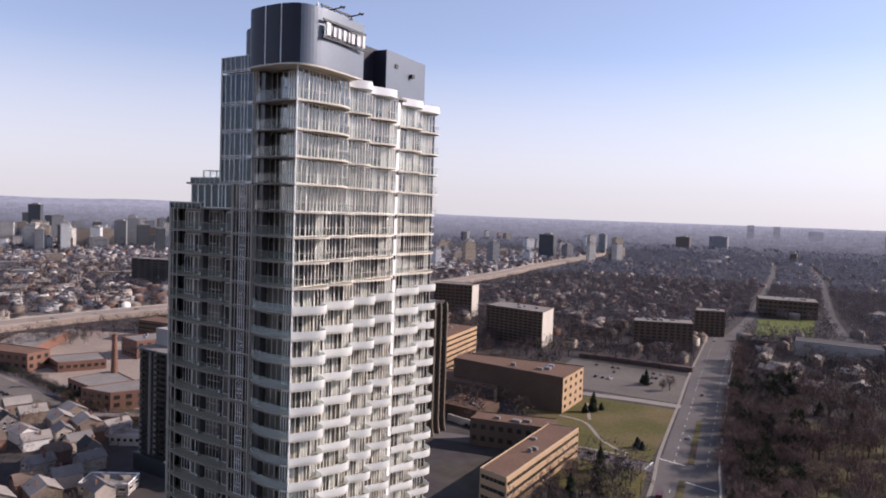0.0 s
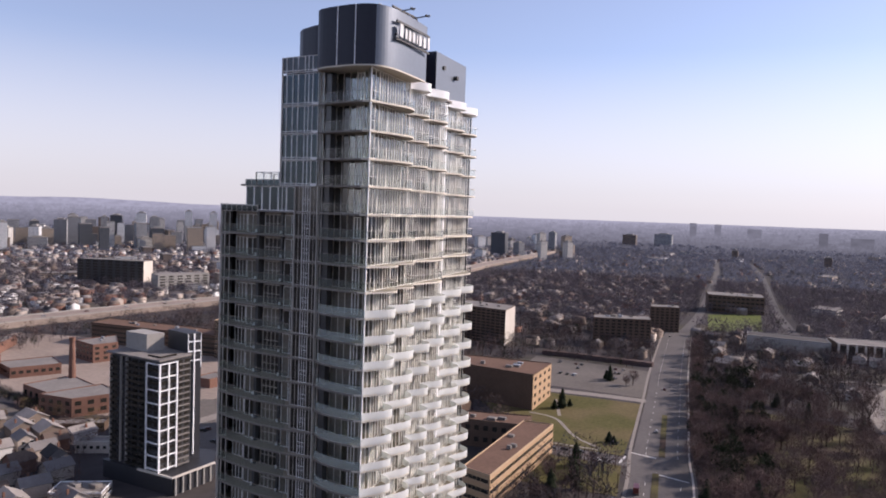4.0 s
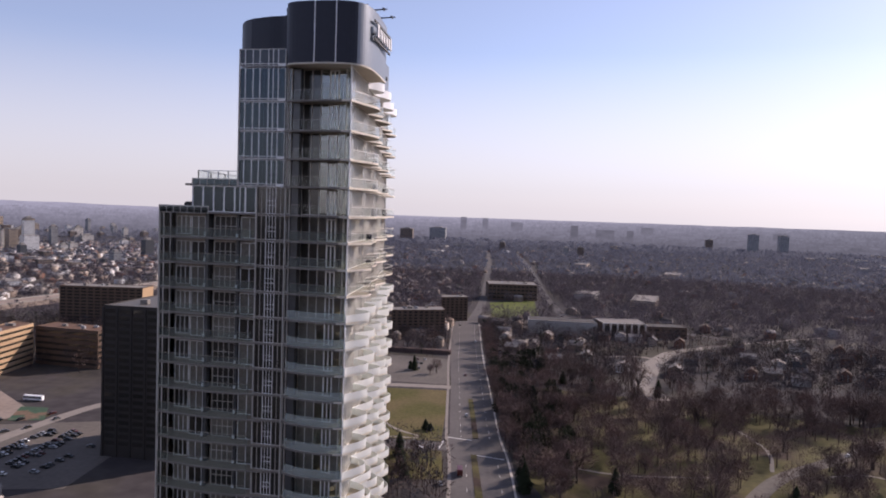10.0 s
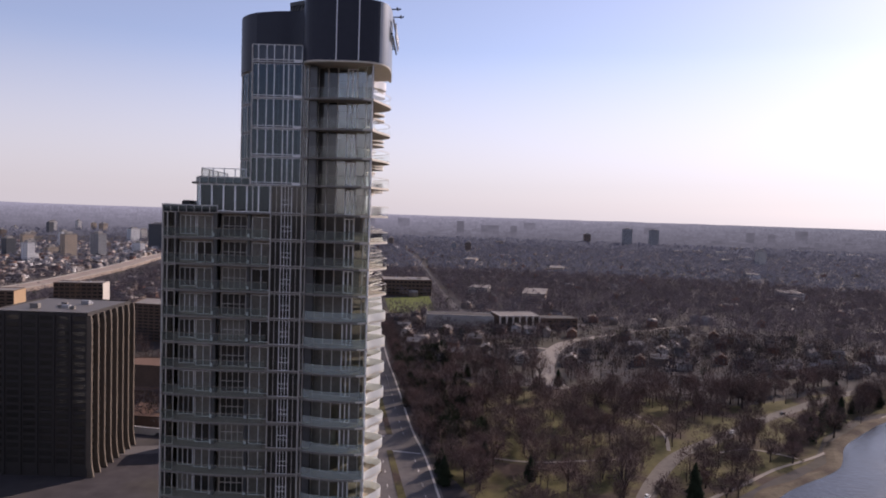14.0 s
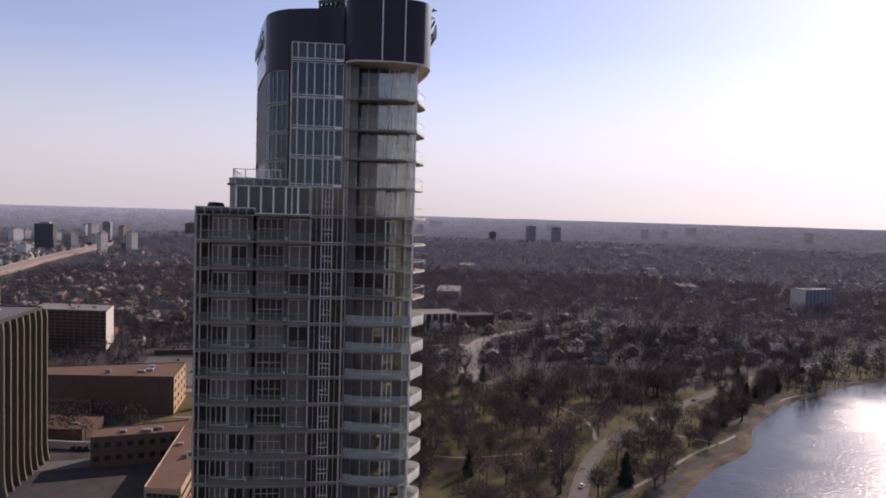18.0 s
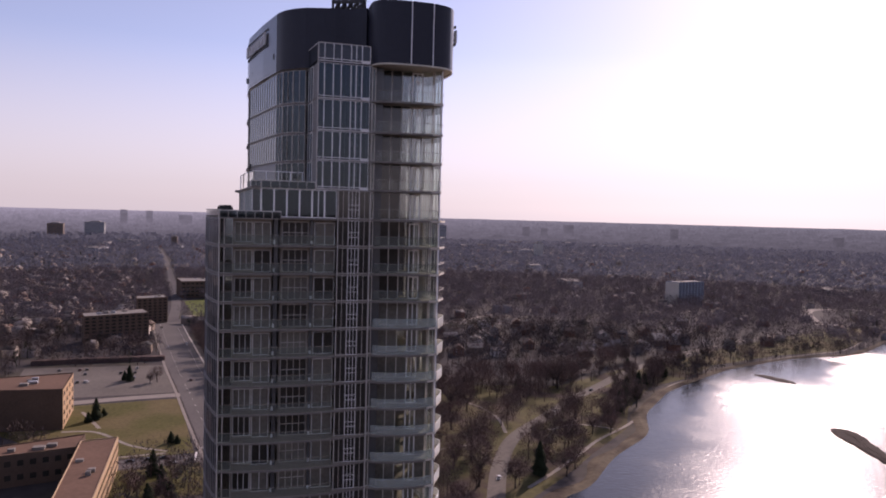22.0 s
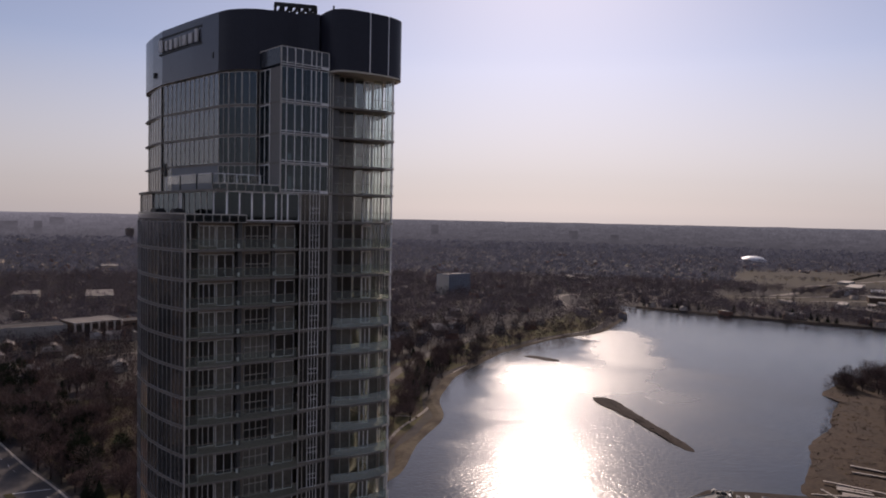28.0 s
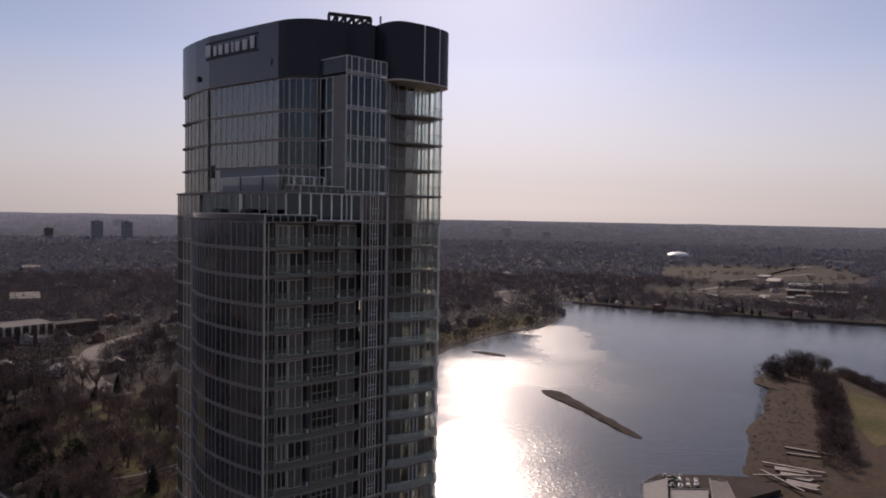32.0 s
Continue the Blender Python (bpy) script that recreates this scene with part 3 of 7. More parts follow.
WAVES = {
    "top": ([(-0.2, 9.6, 2.15), (9.8, 14.4, 1.5), (14.8, 21.0, 1.6)], [(0.2, 5.8, 1.5), (5.9, 11.9, 1.6)]),
    "mid": ([(-0.2, 5.6, 2.1), (5.7, 10.8, 1.7), (11.4, 21.2, 1.7)], [(0.2, 11.9, 1.8)]),
    "low": ([(-0.2, 5.2, 2.1), (5.3, 11.4, 1.8), (11.6, 16.2, 1.8), (16.4, 21.3, 1.8)], [(0.2, 5.9, 1.8), (6.0, 12.0, 1.9)]),
}


def storey_kind(z):
    return "top" if z > 119.5 else "mid" if z > 108 else "low"


slab_cache = {}


def slab_mesh(kind, outline, bow):
    """A floor plate with its balcony edges; bow: how far the front edge swells outwards."""
    key = (kind, id(outline), bow)
    if key in slab_cache:
        return slab_cache[key]
    bm = bmesh.new()
    b1, b2 = WAVES[kind]
    front = []
    x0 = min(p[0] for p in outline[:2])
    for k in range(11):
        u = k / 10
        front.append((x0 + (-66.0 - x0) * u, 57.72 - bow * math.sin(math.pi * u) ** 0.8))
    for k in range(9):
        u = k / 8
        front.append((-65.6 + 6.95 * u, 57.6 - 0.5 * u - (0.7 if kind == "low" else 0.45) * math.sin(math.pi * u) ** 0.7))
    i = outline.index(tuple(R1))
    pts = front + bulges(R0, R1, b1, 0) + outline[i:i + 3] + bulges(R2, R3, b2, 0) + outline[i + 4:]
    clean = []
    for p in pts:
        if not clean or (Vector(p) - Vector(clean[-1])).length > 0.05:
            clean.append(tuple(p))
    fs = prism(bm, clean, -0.22, 0.0)
    # undersides: painted sun glow below the top storeys, grey-beige above
    fs[-2].material_index, fs[-1].material_index = 1, 4 if kind == "top" else 3
    # edges by side: front and left carry painted shade, sunlit ones stay cream
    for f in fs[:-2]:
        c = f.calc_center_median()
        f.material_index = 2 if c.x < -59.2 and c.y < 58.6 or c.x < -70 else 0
    bmesh.ops.recalc_face_normals(bm, faces=bm.faces)
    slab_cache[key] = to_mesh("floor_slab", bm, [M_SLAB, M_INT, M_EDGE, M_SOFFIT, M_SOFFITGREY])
    return slab_cache[key]


win_cache = {}


def lattice(bm, xs, zs, solid, y0, y1):
    """One connected plate of bars: cells of the grid xs, zs that are solid, between y0 and y1."""
    v = {}

    def at(i, k, y):
        if (i, k, y) not in v:
            v[i, k, y] = bm.verts.new((xs[i], y, zs[k]))
        return v[i, k, y]

    for i in range(len(xs) - 1):
        for k in range(len(zs) - 1):
            if not solid(i, k):
                continue
            bm.faces.new((at(i, k, y0), at(i + 1, k, y0), at(i + 1, k + 1, y0), at(i, k + 1, y0)))
            bm.faces.new((at(i, k + 1, y1), at(i + 1, k + 1, y1), at(i + 1, k, y1), at(i, k, y1)))
            for di, dk, a, b in ((-1, 0, (i, k), (i, k + 1)), (1, 0, (i + 1, k + 1), (i + 1, k)), (0, -1, (i + 1, k), (i, k)), (0, 1, (i, k + 1), (i + 1, k + 1))):
                ii, kk = i + di, k + dk
                if ii < 0 or kk < 0 or ii >= len(xs) - 1 or kk >= len(zs) - 1 or not solid(ii, kk):
                    bm.faces.new((at(*a, y0), at(*b, y0), at(*b, y1), at(*a, y1)))


def window_meshes(w, h, cols, bar, rows=(), deep=0.12):
    """Frame and pane of a window w wide and h high, standing on the origin, its face towards -y."""
    key = (round(w, 2), round(h, 2), cols, bar, rows)
    if key not in win_cache:
        f, g = bmesh.new(), bmesh.new()
        xs, zs = [], [0.0, bar]
        for k in range(cols + 1):
            x = -w / 2 + (w - bar) * k / cols
            xs += [x, x + bar]
        for r in rows:
            zs += [r, r + bar]
        zs += [h - bar, h]
        lattice(f, xs, zs, lambda i, k: i % 2 == 0 or k % 2 == 0, -deep / 2, deep / 2)
        box(g, -w / 2 + bar / 2, -0.012, bar / 2, w / 2 - bar / 2, 0.012, h - bar / 2)
        bmesh.ops.recalc_face_normals(f, faces=f.faces), bmesh.ops.recalc_face_normals(g, faces=g.faces)
        win_cache[key] = (f, {m.name: to_mesh("pane", g.copy(), m) for m in (M_CLEAR, M_SUNNY, M_DARKGLASS, M_BLUE, M_CURTAINED, M_BAY, M_SILVER, M_LEFTGLASS)}, {})
    return win_cache[key]


blind_cache = {}


def window(parent, a, b, z, h, cols=1, bar=0.08, surround=None, rows=(), blind=0.0, clear=None):
    """A window between the plan points a and b (outside on the right of the way), with panes and perhaps a blind."""
    a, b = Vector(a), Vector(b)
    w, mid, d = (b - a).length, (a + b) / 2, (b - a).normalized()
    f, pane, made = window_meshes(w, h, cols, bar, rows)
    surround = surround or M_MULLION
    if surround.name not in made:
        me = bpy.data.meshes.new("window")
        f.to_mesh(me)
        me.materials.append(surround)
        made[surround.name] = me
    at = pose(mid.x, mid.y, z, 0, 0, math.degrees(math.atan2(d.y, d.x)))
    ob = part("window", made[surround.name], None, parent, at=at)
    part("pane", pane[(clear or M_CLEAR).name], None, ob)
    if blind:
        key = (round(w, 2), round(h, 2), round(blind, 1))
        if key not in blind_cache:
            bm = bmesh.new()
            wall_along(bm, [(-w / 2 + 0.1 + (w - 0.2) * blind * k / 10, 0.17 + 0.07 * (k % 2)) for k in range(11)], 0.02, 0.08, h - 0.06)
            blind_cache[key] = to_mesh("blind", bm, M_BLINDTAN if round(blind * 10) in (3, 6, 9) else M_BLIND)
        part("blind", blind_cache[key], None, ob)
    return ob


def split(a, b, n):
    a, b = Vector(a), Vector(b)
    return [a + (b - a) * k / n for k in range(n + 1)]


def panel(parent, name, pts, z0, z1, thick, material):
    bm = bmesh.new()
    wall_along(bm, pts, thick, z0, z1)
    bmesh.ops.recalc_face_normals(bm, faces=bm.faces)
    return part(name, bm, material, parent)


pick = random.Random(5)


def right_face(z, h, kind):
    """Window wall and balcony guards of the sunlit scalloped side for one storey."""
    for a, b, n in ((R0, R1, 11), (R2, R3, 5)):
        pts = split(a, b, n)
        for k in range(n):
            window(tower, pts[k], pts[k + 1], z, h, 3 if k % 4 else 2, 0.07, M_RIB, blind=0.0 if k < 8 and k not in (2, 5) and a is R0 and kind != "low" else pick.choice((0.0, 0.3, 0.5, 0.7, 0.8, 0.9, 1.0)), clear=M_SUNNY)
    b1, b2 = WAVES[kind]
    for a, b, spans in ((R0, R1, b1), (R2, R3, b2)):
        for span in spans:
            pts = bulges(a, b, [span], 0)
            if kind == "low":
                panel(tower, "balcony_guard", pts, z - 0.25, z + 0.82, 0.05, M_FRIT)
            else:
                panel(tower, "glass_guard", pts, z + 0.02, z + 0.98, 0.03, M_RAIL)
                panel(tower, "hand_rail", pts, z + 0.99, z + 1.05, 0.06, M_MULLION)
    panel(tower, "spine_panel", [(-61.6, 79.6), (-61.7, 80.5)], z - 0.1, z + h - 0.5, 0.1, M_WHITE)


def front_face(z, h, kind, x0=-81.25, bow=0.0):
    """Loggias, doors and curtain wall of the shaded front for one storey."""
    y = 57.85
    lit = lambda: M_CURTAINED if pick.random() < 0.65 else M_DARKGLASS
    if x0 < -79:  # corner strip, pair of windows
        for a, b in (((-81.2, y), (-80.75, y)), ((-80.75, y), (-79.9, y))):
            window(tower, a, b, z, h, 1, 0.05)
        panel(tower, "loggia_wall", [(-79.9, 59.0), (-76.0, 59.0)], z, z + h, 0.2, M_LOGGIA)
        window(tower, (-79.75, 58.9), (-78.0, 58.9), z + 0.25, h - 0.6, 3, 0.055, M_FRAME, clear=lit())
        window(tower, (-77.85, 58.9), (-76.15, 58.9), z + 0.02, h - 0.37, 2, 0.055, M_FRAME, clear=lit())
        panel(tower, "pier", [(-75.85, 58.3), (-75.45, 58.3)], z, z + h, 0.9, M_PIER)
        panel(tower, "pier_edge", [(-75.95, 58.12), (-75.75, 58.12)], z + 0.1, z + 0.5, 0.15, M_WHITE)
    if x0 < -75:
        a = max(x0 + 0.1, -75.2)
        panel(tower, "loggia_wall", [(a, 59.0), (-69.45, 59.0)], z, z + h, 0.2, M_LOGGIA)
        window(tower, (a + 0.2, 58.9), (-72.3, 58.9), z + 0.05, h - 0.3, 4, 0.06, M_MULLION, rows=(1.2,), clear=lit())
        panel(tower, "pier", [(-72.15, 58.5), (-71.85, 58.5)], z, z + h, 0.7, M_PIER)
        panel(tower, "pier_edge", [(-72.12, 58.3), (-71.9, 58.3)], z + 0.1, z + 0.45, 0.15, M_WHITE)
        window(tower, (-71.7, 58.75), (-69.55, 58.75), z + 0.02, h - 0.3, 2, 0.065, M_FRAME, clear=lit())
    for k in range(3):
        window(tower, (-69.4 + 1.12 * k, y), (-68.28 + 1.12 * k, y), z, h, 3 if k == 1 else 2, 0.045, M_FRAME if k == 1 else M_MULLION, rows=(0.9, 1.4) if k == 1 else (), clear=M_DARKGLASS)
    window(tower, (-66.0, 58.0), (-65.6, 58.0), z, h, 1, 0.09, M_MULLION)
    panel(tower, "pier", [(-65.55, 58.2), (-64.75, 58.2)], z, z + h, 0.9, M_PIER)
    if kind != "low":  # partitions of the corner rooms
        for a, b in (((-60.9, 59.4), (-61.05, 61.0)), ((-61.15, 62.1), (-61.4, 64.3)), ((-61.5, 65.3), (-62.0, 70.0)), ((-65.2, 66.4), (-61.7, 66.4))):
            panel(tower, "partition", [a, b], z, z + h, 0.15, M_PARTY)
    pts = split((-64.75, 59.3), (-59.3, 58.3), 5)
    for k in range(5):
        window(tower, pts[k], pts[k + 1], z + 0.02, h if k != 3 else h - 0.2, 2 if k == 3 else 1, 0.1 if k == 3 else 0.05, M_FRAME if k == 3 else M_MULLION, blind=0.6 if pick.random() < 0.14 else 0, clear=M_CURTAINED if kind == "low" and (k < 2 or pick.random() < 0.4) else M_DARKGLASS if k < 2 else M_BAY)
    window(tower, (-59.3, 57.75), R0 + Vector((-0.05, 0.15)), z, h, 1, 0.07, clear=M_BAY)
    edge = [(-65.5 + 6.85 * k / 8, 57.66 - 0.5 * k / 8 - (0.66 if kind == "low" else 0.42) * math.sin(math.pi * k / 8) ** 0.7) for k in range(9)]
    if kind == "low":
        panel(tower, "balcony_guard", edge, z - 0.26, z + 0.98, 0.05, M_FRITGREY)
    else:
        panel(tower, "glass_guard", edge, z + 0.02, z + 1.05, 0.03, M_GUARD if kind == "mid" else M_RAIL)
        panel(tower, "hand_rail", edge, z + 1.051, z + 1.1, 0.05, M_EDGE)
    if x0 < -75:
        edge = []
        for k in range(11):
            u = k / 10 * (11.55 if x0 < -79 else 8.0) / (-66.0 - x0)
            edge.append((x0 + (-66.0 - x0) * u, 57.76 - bow * math.sin(math.pi * u) ** 0.8))
        panel(tower, "glass_guard", edge, z + 0.02, z + 1.0, 0.03, M_GUARD)
        panel(tower, "hand_rail", edge, z + 1.001, z + 1.04, 0.04, M_LOGGIA)


def left_face(z, h, pts, cols=1, surround=None, clear=None):
    for a, b in zip(pts, pts[1:]):
        window(tower, b, a, z, h, cols, 0.06, surround, blind=0.5 if pick.random() < 0.06 else 0, clear=clear or M_BLUE)


def open_side(z, h, x=-79.3):
    """The rear strip of balconies on the shaded side, its recessed glazing and the plain rear wall."""
    rim = [(x + 0.55, 88.3), (x + 0.2, 85.4), (x + 0.08, 82.4), (x, 79.4)]
    for k, (a, b) in enumerate(zip(rim, rim[1:])):
        window(tower, a, b, z, h, 2, 0.12, M_MULLION if k else M_EDGE, clear=M_DARKGLASS if k != 1 else M_CURTAINED)
    panel(tower, "rear_glazing", [(-64.2, 93.0), (-76.5, 90.6), (x + 1.6, 88.3)], z, z + h, 0.2, M_SPANDREL)


SEEN = 17
for n, z in enumerate(LOW):
    kind = storey_kind(z)
    bow = 0.0 if z > 108 else min(1.0, (108 - z) / 12) * 0.9
    bow = round(bow, 1)
    part("floor_slab", slab_mesh(kind, FULL, bow), None, tower, at=pose(0, 0, z))
    if n == 0:
        continue
    h = FLOOR_H - 0.22
    if n <= SEEN:
        right_face(z, h, kind), front_face(z, h, kind, bow=bow), open_side(z, h)
        left_face(z, h, LEFT[::3] + [LEFT[-1]], 3, M_STEEL, M_LEFTGLASS)
bm = bmesh.new()  # storeys below the camera's view
for n, z in enumerate(LOW):
    if n > SEEN:
        ring = [(-81.1, 58.4), (-59.3, 58.4), (-61.6, 79.3), (-64.2, 93.0), (-76.5, 90.7), (-78.9, 88.2), (-79.8, 79.5), (-82.6, 68)]
        prism(bm, ring, z, z + FLOOR_H - 0.22)
        for k in range(18):
            box(bm, -81 + 1.22 * k, 58.2, z, -80.9 + 1.22 * k, 58.39, z + 2.6)
for f in bm.faces:
    f.material_index = 1 if abs(f.calc_center_median().y - 58.3) < 0.098 and len(f.verts) == 4 and f.calc_area() < 2 else 0
tagged(part("lower_glazing", bm, [M_SPANDREL, M_MULLION], tower), kind="stuff")
for z in LOW[SEEN + 1:-1]:
    for a, b, spans in ((R0, R1, WAVES["low"][0]), (R2, R3, WAVES["low"][1])):
        for span in spans:
            panel(tower, "balcony_guard", bulges(a, b, [span], 0), z - 0.25, z + 0.82, 0.05, M_FRIT)
# upper storeys
BOXED = (-71.68, -71.05, -70.13, -69.32, -68.3, -67.76, -67.16, -66.3)
for n, z in enumerate(HIGH):
    top = (HIGH + [CROWN_LOW])[n + 1]
    h = top - z - 0.22
    if n:
        part("floor_slab", slab_mesh("top", STEP if n == 1 else UPPER, 0.0), None, tower, at=pose(0, 0, z))
    right_face(z, h, "top"), open_side(z, h, -79.3 if n < 1 else -78.3)
    if n == 0:
        front_face(z, h, "top", x0=-69.5)
        for k in range(6):
            window(tower, (-77.2 + 1.28 * k, 57.85), (-75.92 + 1.28 * k, 57.85), z, h, 2 if k == 4 else 1, 0.08, M_FRAME, clear=M_BLUE)
        window(tower, (-78.05, 59.25), (-77.2, 57.85), z, h, 1, 0.08, M_FRAME, clear=M_BLUE)
        left_face(z, h, split((-79.2, 78.8), (-78.05, 59.4), 11))
    else:
        front_face(z, h, "top", x0=-66)
        for a, b in zip(BOXED, BOXED[1:]):
            window(tower, (a, 57.8), (b, 57.8), z - 0.2, h + 0.2, 1, 0.045, M_FRAME, clear=M_BLUE)
        window(tower, (-72.2, 62.3), (-71.95, 60.0), z - 0.2, h + 0.2, 2, 0.06, M_FRAME, clear=M_BLUE)
        panel(tower, "side_panel", [(-71.95, 60.0), (-71.72, 57.85)], z - 0.2, z + h, 0.12, M_GREYPANEL)
        left_face(z, h, [UPLEFT[0], UPLEFT[5], UPLEFT[10], UPLEFT[15]], 2)
        pts = split(UPLEFT[15], UPLEFT[-1], 12)
        if n == 1:
            panel(tower, "blank_panel", [tuple(p) for p in pts[:11]][::-1], z, z + h, 0.15, M_GREYCLAD)
            left_face(z, h, pts[10:], clear=M_SILVER)
        else:
            left_face(z, h, pts, clear=M_SILVER)
# service core inside
bm = bmesh.new()
prism(bm, [(-77, 64), (-65.5, 64), (-66.5, 82), (-75, 82)], 0, 121.5)
prism(bm, [(-72, 66), (-67.5, 66), (-67.5, 82), (-74.5, 82), (-73.5, 70)], 121.5, 134.8)
bmesh.ops.recalc_face_normals(bm, faces=bm.faces)
part("service_core", bm, M_CORE, tower)
# parapets of the terraces
for name, pts, z0, z1 in (("box_parapet", [(-72.3, 62.3), (-71.7, 57.74), (-66.3, 57.74)], 134.95, 136.65),):
    panel(tower, name, pts, z0, z1, 0.15, M_SPANDREL)
    panel(tower, "coping", pts, z1, z1 + 0.09, 0.2, M_MULLION)
for a, b, z0, n in (((-81.25, 57.72), (-75.2, 57.72), 118.42, 7), ((-78.15, 59.3), (-77.22, 57.7), 121.56, 2), ((-77.2, 57.7), (-71.75, 57.7), 121.56, 6)):
    window(tower, a, b, z0, 0.78, n, 0.05, M_MULLION, clear=M_BLUE)
    panel(tower, "coping", [a, b], z0 + 0.782, z0 + 0.84, 0.2, M_MULLION)
panel(tower, "terrace_parapet", LEFT[::-1], 118.45, 119.2, 0.15, M_SPANDREL)
panel(tower, "coping", LEFT[::-1], 119.2, 119.3, 0.2, M_MULLION)
for x in BOXED:
    bm = bmesh.new()
    box(bm, x - 0.04, 57.68, 134.95, x + 0.04, 57.8, 136.66)
    part("mullion", bm, M_FRAME, tower)
for x, za, zb in ((-71.7, 121.5, 136.7), (-81.25, 75, 119.3), (-69.4, 75, 121.5), (-66.0, 75, 121.5)):
    bm = bmesh.new()
    box(bm, x - 0.045, 57.6, za, x + 0.045, 57.78, zb)
    part("corner_mullion", bm, M_MULLION, tower)
bm = bmesh.new()
box(bm, -58.61, 57.08, 75, -58.5, 57.2, 134.9)
part("corner_mullion", bm, M_WHITE, tower)
for z in HIGH[1:] + [134.95]:
    bm = bmesh.new()
    box(bm, -71.7, 57.62, z - 0.13, -66.3, 57.74, z - 0.06), box(bm, -71.7, 57.62, z + 0.12, -66.3, 57.74, z + 0.18), box(bm, -67.15, 57.64, z - 0.055, -66.32, 57.74, z + 0.115)
    part("transom", bm, M_FRAME, tower)
# crown
DRUM = smooth_line([(-66.2, 60.2), (-66.15, 57.6), (-65.0, 56.2), (-62.0, 55.85), (-59.6, 56.0), (-57.9, 56.8), (-57.1, 58.6), (-57.1, 62), (-57.6, 67.2)], 5)
REAR = smooth_line([(-74.8, 90.9), (-76.9, 90.2), (-78.0, 88.7), (-78.35, 86.6), (-78.45, 83.0)], 4)
CROWN = DRUM + [(-64.0, 68.5), (-64.5, 88), (-65.0, 90.8)] + REAR + [(-78.3, 79.0), (-77.7, 76.0), (-76.8, 71.5)] + [(p[0] - 0.12, p[1] - 0.1) for p in UPLEFT[::-1][1:]] + smooth_line([(-72.6, 62.3), (-70.0, 61.5), (-68.2, 61.3), (-67.0, 60.7), (-66.4, 60.0)], 4)
bm = bmesh.new()
fs = prism(bm, CROWN, CROWN_LOW - 0.05, CROWN_TOP)
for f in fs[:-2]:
    # grey on the drum faces towards +x, navy on the rest
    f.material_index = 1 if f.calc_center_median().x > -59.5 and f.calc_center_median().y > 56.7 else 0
    # flat left side: the paler base colour carries the sky's sheen
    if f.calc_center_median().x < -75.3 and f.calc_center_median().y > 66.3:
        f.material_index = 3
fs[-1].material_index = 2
bmesh.ops.recalc_face_normals(bm, faces=bm.faces)
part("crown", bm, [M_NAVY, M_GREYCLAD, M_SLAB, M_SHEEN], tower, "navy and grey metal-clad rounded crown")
for x, y in ((-62.35, 55.8), (-60.0, 55.9)):
    bm = bmesh.new()
    box(bm, x - 0.05, y, CROWN_LOW - 0.04, x + 0.05, y + 0.25, CROWN_TOP)
    part("crown_seam", bm, M_WHITE, tower)
panel(tower, "crown_lip", DRUM[4:], CROWN_LOW - 0.2, CROWN_LOW - 0.02, 0.3, M_SLAB)
bm = bmesh.new()
prism(bm, [(-66, 60.5), (-60, 60.5), (-61.3, 79), (-64.2, 93.0), (-76.5, 90.6), (-78.1, 88.2), (-78.2, 80), (-72, 63)], 134.6, 134.9)
bmesh.ops.recalc_face_normals(bm, faces=bm.faces)
part("roof", bm, M_ROOFGREY, tower)
bm = bmesh.new()
fs = prism(bm, [(-70, 77.3), (-61.95, 77.3), (-62.9, 88), (-70, 88)], 134.9, 140.95)
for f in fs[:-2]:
    # grey where x > -63, navy elsewhere
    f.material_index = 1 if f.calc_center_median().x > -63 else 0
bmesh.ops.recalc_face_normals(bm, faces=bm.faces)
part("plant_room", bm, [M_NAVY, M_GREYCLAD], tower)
for s0, s1, a, b in ((10.0, 14.3, R0, R1), (15.2, 20.8, R0, R1), (0.3, 5.7, R2, R3), (6.0, 11.8, R2, R3)):
    pts = bulges(a, b, [(s0, s1, 1.6)], 0)
    d = (b - a).normalized()
    bm = bmesh.new()
    prism(bm, pts + [tuple(a + d * s1 + Vector((-1.2, 0))), tuple(a + d * s0 + Vector((-1.2, 0)))], 134.1, 135.1)
    bmesh.ops.recalc_face_normals(bm, faces=bm.faces)
    part("canopy", bm, M_WHITE, tower)


# sign, roof gear and rails of the tower
def bar(bm, a, b, r=0.06):
    """A square bar between two points."""
    a, b = Vector(a), Vector(b)
    d = (b - a).normalized()
    u = d.cross(Vector((0, 0, 1)) if abs(d.z) < 0.9 else Vector((1, 0, 0))).normalized() * r
    w = d.cross(u).normalized() * r
    v = [bm.verts.new(p + s * u + t * w) for p in (a, b) for s, t in ((-1, -1), (1, -1), (1, 1), (-1, 1))]
    for f in ((3, 2, 1, 0), (4, 5, 6, 7), (0, 1, 5, 4), (1, 2, 6, 5), (2, 3, 7, 6), (3, 0, 4, 7)):
        bm.faces.new([v[i] for i in f])


